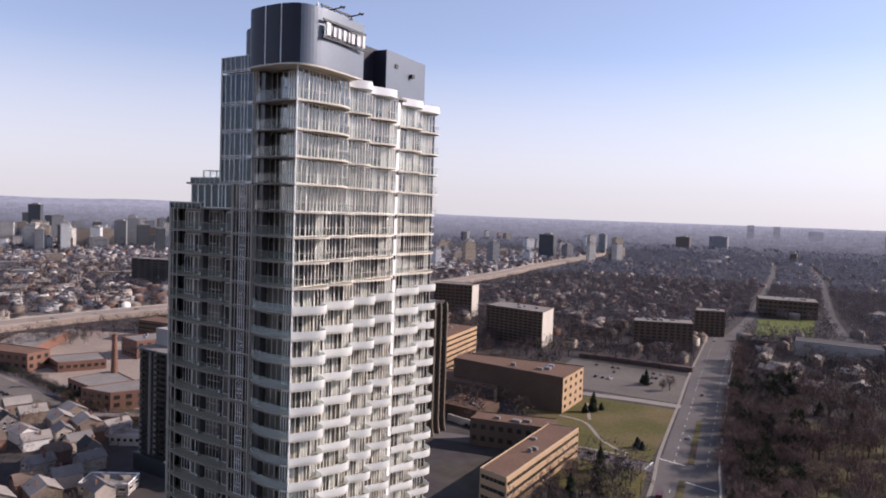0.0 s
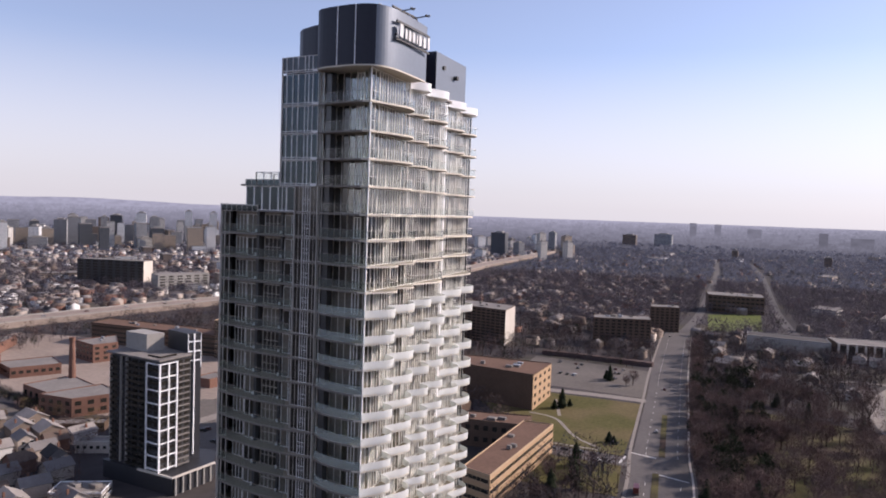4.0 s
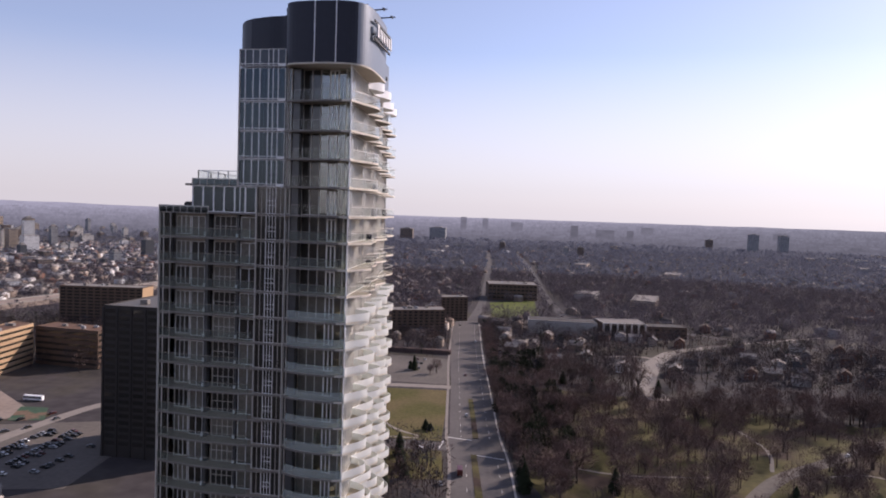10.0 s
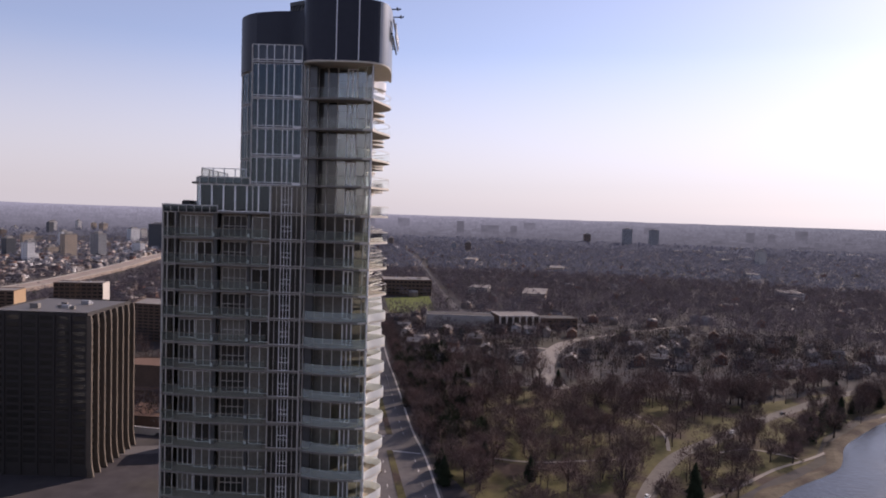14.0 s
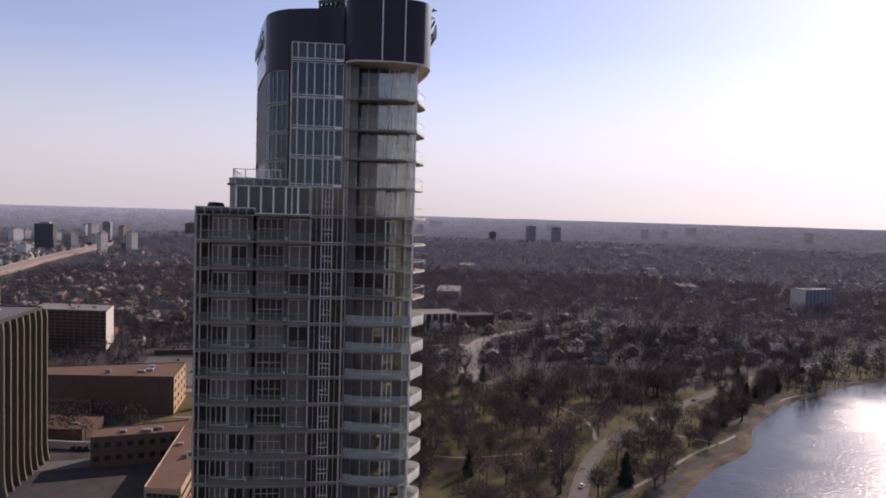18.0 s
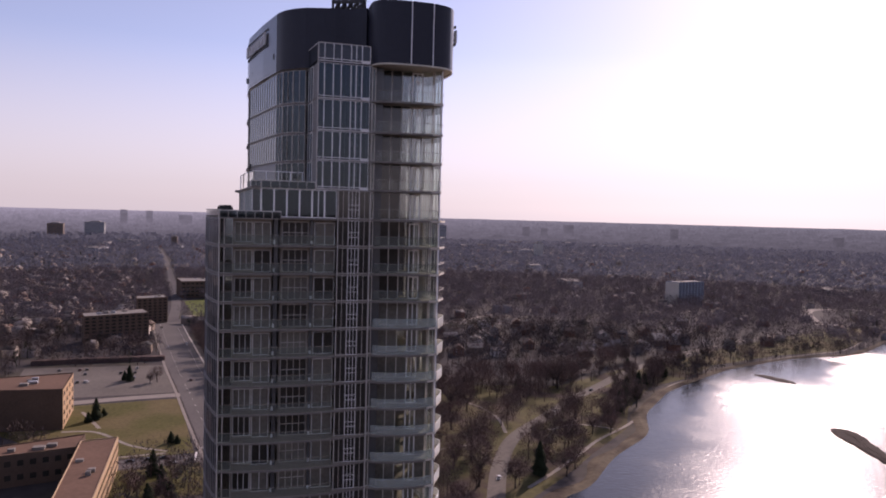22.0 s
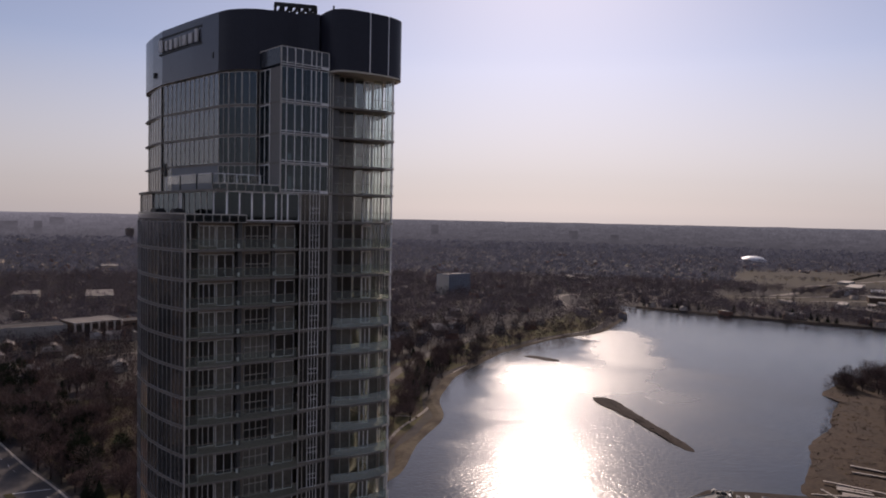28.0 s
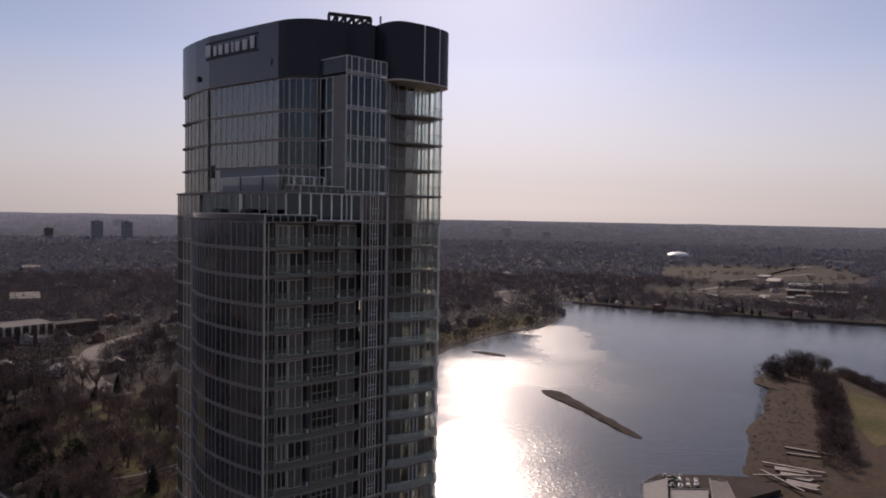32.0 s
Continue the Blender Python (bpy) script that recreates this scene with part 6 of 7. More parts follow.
def far_houses(name, x, y, big, flat, label, walls=(0, 1, 2, 3, 4)):
    """A whole quarter of small houses as one mesh: walls with gable or flat roofs."""
    k = len(x)
    w, d = big * (0.8 + 0.5 * LAND.random(k)), big * (0.9 + 0.7 * LAND.random(k))
    h = 5 + 2.5 * LAND.random(k)
    rise = np.where(LAND.random(k) < flat, 0.15, 2.6)
    q = np.radians(-10 + 90 * LAND.integers(0, 2, k) + LAND.normal(size=k) * 5)
    z0 = np.array([far_place(a, b) for a, b in zip(x, y)])
    tpl = np.array([(-1, -1, 0), (1, -1, 0), (1, 1, 0), (-1, 1, 0), (-1, -1, 1), (1, -1, 1), (1, 1, 1), (-1, 1, 1), (0, -1, 2), (0, 1, 2)], float)
    lx, ly = tpl[None, :, 0] * w[:, None] / 2, tpl[None, :, 1] * d[:, None] / 2
    lz = np.where(tpl[None, :, 2] == 0, 0, np.where(tpl[None, :, 2] == 1, h[:, None], (h + rise)[:, None]))
    v = np.stack([x[:, None] + lx * np.cos(q)[:, None] - ly * np.sin(q)[:, None], y[:, None] + lx * np.sin(q)[:, None] + ly * np.cos(q)[:, None], z0[:, None] + lz], 2).reshape(-1, 3)
    tris = np.array([(0, 1, 5), (0, 5, 4), (1, 2, 6), (1, 6, 5), (2, 3, 7), (2, 7, 6), (3, 0, 4), (3, 4, 7), (4, 5, 8), (6, 7, 9), (5, 6, 9), (5, 9, 8), (7, 4, 8), (7, 8, 9)])
    f = (tris[None] + 10 * np.arange(k)[:, None, None]).reshape(-1, 3)
    wi, ri = np.array(walls)[LAND.integers(0, 5, k)], 5 + LAND.integers(0, 4, k)
    idx = np.where(np.arange(14)[None] < 10, wi[:, None], ri[:, None]).ravel()
    tagged(part(name, raw_mesh(name, v, f, M_WALLS + M_ROOFS, idx)), label, "houses", kind="stuff")


x, y = sector(1250, 560, 2400, -20, 80)
k = free_land(x, y) & ~((x < 430) & (y < 725) & (x > -75))
far_houses("house_quarter", x[k], y[k], 9, 0.2, "quarter of small gabled houses among bare trees", (0, 2, 3, 4, 4))
x, y = sector(4300, 520, 2300, -72, -12)
k = free_land(x, y) & (x < np.interp(y, [0, 340, 760, 1223, 2200], [-700, -700, -680, -690, -840]))
far_houses("house_quarter", x[k], y[k], 10, 0.5, "dense quarter of small brick and siding houses")
x, y = sector(420, 560, 1500, -30, -8)
k = free_land(x, y) & (x > -560) & (y > 640)
far_houses("house_quarter", x[k], y[k], 10, 0.3, "houses behind the apartment slabs", (2, 3, 4, 4, 0))


# ---- far blocks and the city centre ----
def grid_mat(name, wall, pane, fx=3.4, fz=3.2, cut=0.5, colcut=0.3):
    """Far facade: rows of panes in a wall, at true size."""
    m = mat(name, wall, 0.7, vary=0.1)
    n, l = m.node_tree.nodes, m.node_tree.links
    b = n["Principled BSDF"]
    src = b.inputs["Base Color"].links[0].from_socket
    geo, sep, add = n.new("ShaderNodeNewGeometry"), n.new("ShaderNodeSeparateXYZ"), n.new("ShaderNodeMath")
    l.new(geo.outputs["Position"], sep.inputs[0]), l.new(sep.outputs[0], add.inputs[0]), l.new(sep.outputs[1], add.inputs[1])
    flags = []
    for sock, size, lim in ((sep.outputs[2], fz, cut), (add.outputs[0], fx, colcut)):
        div, fr, gt = n.new("ShaderNodeMath"), n.new("ShaderNodeMath"), n.new("ShaderNodeMath")
        div.operation, fr.operation, gt.operation = "DIVIDE", "FRACT", "GREATER_THAN"
        div.inputs[1].default_value, gt.inputs[1].default_value = size, lim
        l.new(sock, div.inputs[0]), l.new(div.outputs[0], fr.inputs[0]), l.new(fr.outputs[0], gt.inputs[0])
        flags.append(gt.outputs[0])
    both, mx = n.new("ShaderNodeMath"), n.new("ShaderNodeMix")
    both.operation = "MULTIPLY"
    l.new(flags[0], both.inputs[0]), l.new(flags[1], both.inputs[1])
    mx.data_type = "RGBA"
    mx.inputs[7].default_value = (*pane, 1)
    l.new(both.outputs[0], mx.inputs[0]), l.new(src, mx.inputs[6]), l.new(mx.outputs[2], b.inputs["Base Color"])
    return m


FACADES = [grid_mat("pale_concrete_facade", (0.56, 0.52, 0.47), (0.10, 0.11, 0.13)), grid_mat("white_facade", (0.70, 0.69, 0.67), (0.2, 0.21, 0.23)), grid_mat("dark_glass_facade", (0.07, 0.075, 0.085), (0.03, 0.035, 0.045)), grid_mat("grey_facade", (0.28, 0.28, 0.285), (0.06, 0.065, 0.08)), grid_mat("tan_facade", (0.40, 0.31, 0.23), (0.09, 0.085, 0.085)), grid_mat("brown_facade", (0.16, 0.115, 0.09), (0.04, 0.04, 0.045))]
WORDS = ["pale concrete", "white", "dark glass", "grey concrete", "tan brick", "brown brick"]
FAR_R = np.linspace(2200, 4790, 800)
FAR_TRUE = 2200 + (FAR_R - 2200) * (1 + 9 * ((FAR_R - 2200) / 2600) ** 2)


def far_put(x, y):
    """Where a thing at a true far place stands on the shortened land, and its scale."""
    dx, dy = x + 70, y - 75
    r = math.hypot(dx, dy)
    if r <= 2200:
        return x, y, 0.0, 1.0
    q = float(np.interp(r, FAR_TRUE, FAR_R))
    return -70 + dx * q / r, 75 + dy * q / r, far_z(q), q / r


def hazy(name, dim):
    """Plain backdrop of far land and blocks, kilometres of haze painted as glow."""
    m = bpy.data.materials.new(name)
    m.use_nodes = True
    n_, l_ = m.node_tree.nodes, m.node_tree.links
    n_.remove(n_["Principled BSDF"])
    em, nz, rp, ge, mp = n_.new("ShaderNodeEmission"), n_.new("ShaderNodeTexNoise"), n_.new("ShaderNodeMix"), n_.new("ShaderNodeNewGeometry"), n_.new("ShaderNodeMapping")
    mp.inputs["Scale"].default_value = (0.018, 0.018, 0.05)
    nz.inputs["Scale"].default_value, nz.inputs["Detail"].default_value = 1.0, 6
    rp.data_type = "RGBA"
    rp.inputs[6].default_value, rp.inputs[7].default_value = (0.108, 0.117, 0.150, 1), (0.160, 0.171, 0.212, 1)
    sx, hz, lft = n_.new("ShaderNodeSeparateXYZ"), n_.new("ShaderNodeMix"), n_.new("ShaderNodeMapRange")  # more painted haze on the hills to the west
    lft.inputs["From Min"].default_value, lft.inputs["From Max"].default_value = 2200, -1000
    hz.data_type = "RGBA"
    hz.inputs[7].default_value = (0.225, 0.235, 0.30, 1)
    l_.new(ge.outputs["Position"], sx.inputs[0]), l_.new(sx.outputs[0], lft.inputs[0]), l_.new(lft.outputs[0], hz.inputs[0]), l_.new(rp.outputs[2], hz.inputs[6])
    ln_, near, dp = n_.new("ShaderNodeVectorMath"), n_.new("ShaderNodeMapRange"), n_.new("ShaderNodeMix")  # the painted haze thickens with distance
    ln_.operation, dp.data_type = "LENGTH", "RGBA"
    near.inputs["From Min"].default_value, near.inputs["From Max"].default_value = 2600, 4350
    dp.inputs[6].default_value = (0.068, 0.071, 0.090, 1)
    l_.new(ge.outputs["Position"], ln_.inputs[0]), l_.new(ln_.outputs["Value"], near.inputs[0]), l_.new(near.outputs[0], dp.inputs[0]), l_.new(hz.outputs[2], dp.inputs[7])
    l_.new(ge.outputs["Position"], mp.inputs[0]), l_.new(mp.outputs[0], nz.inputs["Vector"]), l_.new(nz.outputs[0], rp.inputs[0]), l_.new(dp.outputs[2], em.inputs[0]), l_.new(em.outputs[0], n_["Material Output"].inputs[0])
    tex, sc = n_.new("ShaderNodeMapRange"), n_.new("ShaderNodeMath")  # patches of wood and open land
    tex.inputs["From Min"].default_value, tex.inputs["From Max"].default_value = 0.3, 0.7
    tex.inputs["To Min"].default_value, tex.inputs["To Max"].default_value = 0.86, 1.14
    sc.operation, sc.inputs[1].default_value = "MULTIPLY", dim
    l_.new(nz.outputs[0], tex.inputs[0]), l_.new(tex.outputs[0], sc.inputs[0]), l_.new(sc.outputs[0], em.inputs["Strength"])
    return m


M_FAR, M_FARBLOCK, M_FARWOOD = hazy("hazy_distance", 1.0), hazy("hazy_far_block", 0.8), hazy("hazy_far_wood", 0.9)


def block(x, y, w, d, h, style, turn=0.0, label="", cap=True, group="city centre"):
    px, py, pz, s = far_put(x, y)
    w, d, h = w * s, d * s, h * s
    ob = thing("far_block", label or WORDS[style] + " tower block far across the city", "block", group=group)
    ob.matrix_basis = pose(px, py, pz - 0.5, 0, 0, turn)
    bm = bmesh.new()
    box(bm, -w / 2, -d / 2, 0, w / 2, d / 2, h)
    lost = s < 0.86  # so far that a glowing haze colour replaces the facade
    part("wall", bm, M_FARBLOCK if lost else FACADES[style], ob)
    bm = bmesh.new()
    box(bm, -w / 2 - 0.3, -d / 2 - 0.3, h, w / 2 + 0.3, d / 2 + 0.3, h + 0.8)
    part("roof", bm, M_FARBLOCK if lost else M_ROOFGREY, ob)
    if cap and not lost:
        bm = bmesh.new()
        box(bm, -w * 0.25, -d * 0.25, h + 0.8, w * 0.25, d * 0.25, h + 5 * s)
        part("plant_room", bm, M_CONC, ob)
    return ob


centre = random.Random(41)


def polar(az, r):
    return -30 + r * math.sin(radians(az)), -5 + r * math.cos(radians(az))


for k in range(150):  # dense city centre
    az = centre.uniform(-68, -41)
    r = centre.uniform(1800, 2650)
    x, y = polar(az, r)
    block(x, y, centre.uniform(18, 44), centre.uniform(16, 32), centre.choice((18, 24, 30, 38, 46, 52, 60, 70)) * centre.uniform(0.85, 1.1), centre.choice((0, 0, 1, 2, 3, 3, 4, 4, 5)), centre.choice((-35, 55, -30)), cap=k % 3 == 0)
for az, r, w, d, h, st in ((-62.3, 1900, 96, 22, 58, 0), (-65.4, 1900, 60, 24, 52, 0), (-60.2, 1900, 54, 22, 50, 0), (-58.4, 1950, 40, 22, 52, 1), (-66.8, 1880, 44, 24, 48, 3), (-56.8, 2100, 40, 30, 66, 3), (-48.2, 2250, 26, 20, 96, 1), (-46.4, 2250, 26, 20, 94, 1), (-44.9, 2260, 40, 34, 98, 2), (-51.5, 2150, 30, 26, 88, 1), (-53.2, 2150, 44, 30, 80, 2), (-62.4, 2500, 36, 34, 100, 2)):
    x, y = polar(az, r)
    block(x, y, w, d, h, st, -40)
for k in range(62):  # scattered mid-rise blocks
    az = centre.uniform(-42, -17)
    x, y = polar(az, centre.uniform(1500, 3400))
    block(x, y, centre.uniform(14, 34), centre.uniform(12, 22), centre.choice((14, 18, 24, 30, 40, 52)), centre.choice((0, 0, 1, 2, 3, 4, 4, 5)), centre.choice((-30, 60)), group="scattered blocks")
for k in range(46):  # low blocks beyond the motorway
    az = centre.uniform(-70, -38)
    x, y = polar(az, centre.uniform(980, 1800))
    block(x, y, centre.uniform(18, 44), centre.uniform(14, 22), centre.choice((9, 11, 14, 18)), centre.choice((0, 1, 3, 4, 4, 5, 5)), centre.choice((-30, 60)), cap=False, group="low blocks")
for x, y, w, d, h, st, tr in ((-853, 1870, 70, 40, 78, 2, 5), (-906, 2464, 40, 30, 70, 3, 0), (-690, 2010, 46, 30, 42, 5, 0), (-760, 3024, 90, 40, 60, 5, 0), (-652, 3192, 120, 50, 66, 3, 0), (-279, 2432, 30, 26, 34, 5, 0), (-16, 2167, 30, 26, 38, 5, 0), (-60, 2250, 26, 26, 30, 3, 0), (-28, 4183, 70, 40, 90, 3, 0), (163, 4487, 180, 50, 60, 3, 0), (300, 4300, 60, 50, 66, 5, 0), (711, 3157, 60, 40, 88, 3, 10), (853, 3237, 60, 40, 84, 3, 10), (800, 1981, 36, 30, 50, 0, 10), (560, 3300, 50, 40, 50, 5, 0), (1700, 4200, 60, 50, 70, 3, 0), (1850, 4250, 50, 50, 64, 5, 0), (2600, 3900, 60, 50, 80, 3, 0), (2500, 5200, 120, 60, 80, 3, 0), (1500, 5600, 150, 60, 60, 3, 0), (600, 6200, 160, 60, 70, 3, 0), (-500, 6000, 160, 60, 80, 3, 0), (-900, 5600, 70, 60, 120, 5, 0), (-760, 5900, 70, 60, 115, 5, 0), (3200, 3200, 70, 50, 60, 3, 0), (2900, 2600, 60, 40, 50, 5, 0)):
    block(x, y, w * 0.62, d * 0.7, h * 0.85, st, tr, group="far blocks")
for k in range(46):  # long pale roofs scattered through the suburbs
    az = centre.uniform(-14, 76)
    x, y = polar(az, centre.uniform(1000, 5200))
    if free_land([x], [y])[0]:
        block(x, y, centre.uniform(25, 80), centre.uniform(18, 34), centre.uniform(8, 14), centre.choice((0, 1, 3, 4)), centre.choice((-10, 80)), label="low flat-roofed block among the suburban trees", cap=False, group="suburban blocks")

# sports dome and halls by the far lake end
dome = thing("sports_dome", "white inflated sports dome in open fields", "dome")
dx, dy, dz, ds = far_put(1985, 1248)
bm = bmesh.new()
rows = []
for j in range(7):
    e = radians(90 * j / 6)
    rows.append([bm.verts.new((dx + 42 * ds * math.cos(e) * math.cos(q), dy + 42 * ds * math.cos(e) * math.sin(q), dz + 19 * ds * math.sin(e))) for q in [radians(15 * i) for i in range(24)]])
for a, b in zip(rows, rows[1:]):
    for i in range(24):
        bm.faces.new((a[i], a[(i + 1) % 24], b[(i + 1) % 24], b[i]))
bmesh.ops.remove_doubles(bm, verts=bm.verts[:], dist=0.2)
bmesh.ops.recalc_face_normals(bm, faces=bm.faces)
part("skin", bm, M_WHITE, dome)
building("lake_hall", "long low hall with a pale roof by the lake", [(1080, 505), (1125, 425), (1150, 440), (1105, 520)], 8, M_BROWNBRICK, M_CONC, category="hall", trim=M_PALE)
patch("far_field", FIELD_W, 0.06, M_DRYFIELD, "dry open field beside the lake head", "field")
patch("far_field_east", FIELD_E, 0.05, M_DRYFIELD, "wide dry fields beyond the lake", "field")

bm = bmesh.new()
ribbon(bm, smooth_line([(-313, 240), (-312, 273), (-311, 310), (-306, 351), (-290, 372), (-250, 380)], 6), 8, 0.1)
setting("road_works", bm, M_WALKWAY, "pale works road past the car park", "road")
patch("works_verge", [(-337, 328), (-330, 337), (-317, 327), (-320, 316)], 0.12, M_PARK, "small green verge beside the works road")
dome2 = thing("hall_roof", "white arched hall roof beside the lake head", "hall", at=pose(1227, 537, 0, 0, 0, 115))
bm = bmesh.new()
arch = [(16 * math.cos(radians(18 * k)), 10 * math.sin(radians(18 * k))) for k in range(11)]
fr, bk = [[bm.verts.new((y, x, z)) for x, z in arch] for y in (-28, 28)]
for k in range(10):
    bm.faces.new((fr[k], fr[k + 1], bk[k + 1], bk[k]))
bm.faces.new(fr[::-1]), bm.faces.new(bk)
part("skin", bm, M_WHITE, dome2)

for x, y, w, d, tr in ((985, 500, 46, 14, 20), (1010, 470, 30, 10, 25), (940, 560, 34, 9, 60), (1060, 470, 24, 12, 100), (1330, 640, 90, 26, 20), (1420, 700, 60, 22, 15)):
    building("field_shed", "low pale shed on the open fields", rect(x, y, w, d, tr), 4, M_CONC, M_PALE, category="shed", trim=M_PALE)

for pts, w in (([(1010, 560), (1085, 520), (1160, 470)], 7), ([(1240, 700), (1420, 700), (1640, 690)], 10), ([(880, 560), (905, 505), (960, 450), (1010, 425)], 6), ([(950, 640), (1080, 590), (1250, 560), (1400, 600)], 7)):
    bm = bmesh.new()
    ribbon(bm, smooth_line(pts, 5), w, 0.16)
    setting("field_track", bm, M_WALKWAY, "pale track across the open fields", "track")

# distant land at the horizon, its haze painted as glow
bm = bmesh.new()
rows = []
for k in range(361):
    az = radians(-85 + k / 2)
    hill = 34 * max(0.0, min(1.0, (-(math.degrees(az)) - 28) / 25)) * (0.75 + 0.5 * noise.noise(Vector((k * 0.06, 0, 0)))) + 3 * noise.noise(Vector((k * 0.2, 5, 0)))
    rows.append([bm.verts.new((-70 + r * math.sin(az), 75 + r * math.cos(az), z)) for r, z in [(2600 + 100 * q, far_z(2600 + 100 * q) + 1.0) for q in range(22)] + [(4780, far_z(4780) + 1.5), (4785, far_z(4785) + 2.5 + hill)]])
for a, b in zip(rows, rows[1:]):
    for k in range(23):
        bm.faces.new((a[k], b[k], b[k + 1], a[k + 1]))
setting("backdrop", bm, M_FAR, "glowing backdrop of blue distance and low hills, haze painted in", "distance")

# ---- vehicles ----
def car(paint, label):
    ob = thing("car", label, "car")
    bm = bmesh.new()
    box(bm, -2.2, -0.88, 0.3, 2.2, 0.88, 0.92)
    bmesh.ops.bevel(bm, geom=bm.edges[:], offset=0.16, segments=2, affect="EDGES")
    part("body", bm, paint, ob)
    bm = bmesh.new()
    fs = box(bm, -1.5, -0.78, 0.9, 1.0, 0.78, 1.45)
    for v in bm.verts:
        if v.co.z > 1.2:
            v.co.x *= 0.72
            v.co.y *= 0.86
    fs[1].material_index = 1
    part("cabin", bm, [M_DARKGLASS, paint], ob)
    bm = bmesh.new()
    bmesh.ops.create_cone(bm, cap_ends=True, segments=12, radius1=0.33, radius2=0.33, depth=0.2)
    me = to_mesh("wheel", bm, M_BLACK)
    for x in (-1.35, 1.35):
        for y in (-0.82, 0.82):
            part("wheel", me, None, ob, at=pose(x, y, 0.33, 90))
    return ob


def paint(name, c):
    return mat(name, c, 0.3, 0.2, vary=0.05)


CARS = [car(paint("black_car_paint", (0.012, 0.012, 0.014)), "black saloon car with dark windows"), car(paint("white_car_paint", (0.7, 0.7, 0.69)), "white saloon car with dark windows"), car(paint("silver_car_paint", (0.34, 0.35, 0.36)), "silver saloon car with dark windows"), car(paint("dark_red_car_paint", (0.10, 0.018, 0.016)), "dark red saloon car with dark windows"), car(paint("grey_car_paint", (0.08, 0.083, 0.09)), "dark grey saloon car with dark windows")]
traffic = random.Random(15)


def put_car(x, y, turn, group="parked cars", z=0.09):
    kind = traffic.choice(CARS + [CARS[0], CARS[4], CARS[0], CARS[4]])
    m = pose(x, y, z, 0, 0, turn)
    if kind.name not in first_use:
        first_use.add(kind.name)
        kind.matrix_basis = m
        return tagged(kind, group=group)
    return tagged(copy_thing(kind, m), group=group)


# low buildings, lots and clutter round the old works and the condominium
building("corner_shop", "low white-walled building behind the condominium", [(-320, 199), (-305, 209), (-309, 216), (-324, 206)], 5, M_PALE, M_ROOFGREY, 1, 6, (0.5, 0.4), (0, 1), category="shop")
building("workshop", "low flat-roofed workshop with a white parapet", rect(-270, 168, 20, 12, 35), 4.5, M_CONC, M_ROOFGREY, 1, 4, (0.5, 0.4), (0, 1), category="workshop", trim=M_WHITE, plant=2)
building("workshop", "low flat-roofed garage row", rect(-350, 222, 26, 9, 40), 4, M_BROWNBRICK, M_ROOFGREY, 1, 6, (0.6, 0.5), (0,), category="workshop", plant=1)
# the tan side stands for sunlight on the same brown wall
building("brown_block", "dark brown apartment block, its sunlit side given a paler colour", [(-520, 585), (-441, 599), (-445, 623), (-525, 610)], 38, M_BROWNBRICK, M_ROOFGREY, 12, 12, (0.7, 0.5), (0,), plant=3, pale=(1,), category="apartments")
patch("gravel_lot", [(-508, 234), (-470, 192), (-396, 182), (-345, 194), (-331, 222), (-376, 216), (-412, 225)], 0.09, M_LOT, "dusty gravel lot beside the railway cutting", "car park")
patch("tennis_court", [(-332, 313), (-314, 319), (-329, 340), (-345, 338)], 0.13, M_COURT, "faded green hard court beside the works road", "court")
wood("shrubs", *[np.interp(np.linspace(0, 1, 150), [0, 0.35, 0.75, 1], q) + LAND.normal(size=150) * 1.8 for q in ([-520, -470, -416, -392], [243, 240, 232, 238])], 4.5, 2.2, 70, 1.0, 0.3, [M_BARK, M_TWIGFAR2, M_NEEDLE])
x, y = LAND.uniform(-420, -255, 150), LAND.uniform(125, 235, 150)
k = (x < -300) | (y < 180)
k &= np.array([min((p - a) ** 2 + (q - b) ** 2 for a, b in spots) > 36 for p, q in zip(x, y)])
wood("woods", x[k], y[k], 9, 3.0, 150, 1.2, 0.16, [M_TWIG2, M_TWIG, M_BUSH])
x, y = LAND.uniform(-640, -440, 130), LAND.uniform(270, 640, 130)
k = near_line(HIGHWAY, x, y, 46) & ~near_line(HIGHWAY, x, y, 34) & (x > np.interp(y, [150, 340, 760], [-640, -662, -622]))
wood("woods", x[k], y[k], 8, 3.2, 120, 1.4, 0.25, [M_TWIG2, M_BUSH, M_TWIG])
for k in range(15):
    put_car(-378 - 7.0 * k, 210 + 1.2 * (k % 4), planted.uniform(0, 180), "cars on the gravel lot") if k % 3 else None
wall_low = thing("retaining_wall", "long pale concrete retaining wall beside the laboratory", "wall")
bm = bmesh.new()
wall_along(bm, [(-215, 341), (-204, 338.5), (-189, 337)], 1.2, 0, 3.4)
part("wall", bm, M_PALE, wall_low)
bm = bmesh.new()
wall_along(bm, [(-215, 341), (-204, 338.5), (-189, 337)], 1.4, 3.4, 3.6)
part("coping", bm, M_CONC, wall_low)
for k in range(2):  # white box trailers
    trailer = thing("trailer", "white box trailer parked beside the condominium", "trailer", at=pose(-227 + 6 * k, 210 + 3 * k, 0.05, 0, 0, 62), group="trailers")
    bm = bmesh.new()
    box(bm, -3.4, -1.25, 1.0, 3.4, 1.25, 3.7)
    bmesh.ops.bevel(bm, geom=bm.edges[:], offset=0.08, segments=1, affect="EDGES")
    part("load_box", bm, M_WHITE, trailer)
    for wx in (-2.2, -1.2, 2.4):
        for wy in (-1.0, 1.0):
            bm = bmesh.new()
            bmesh.ops.create_cone(bm, cap_ends=True, segments=12, radius1=0.5, radius2=0.5, depth=0.3)
            part("wheel", bm, M_BLACK, trailer, at=pose(wx, wy, 0.5, 90))
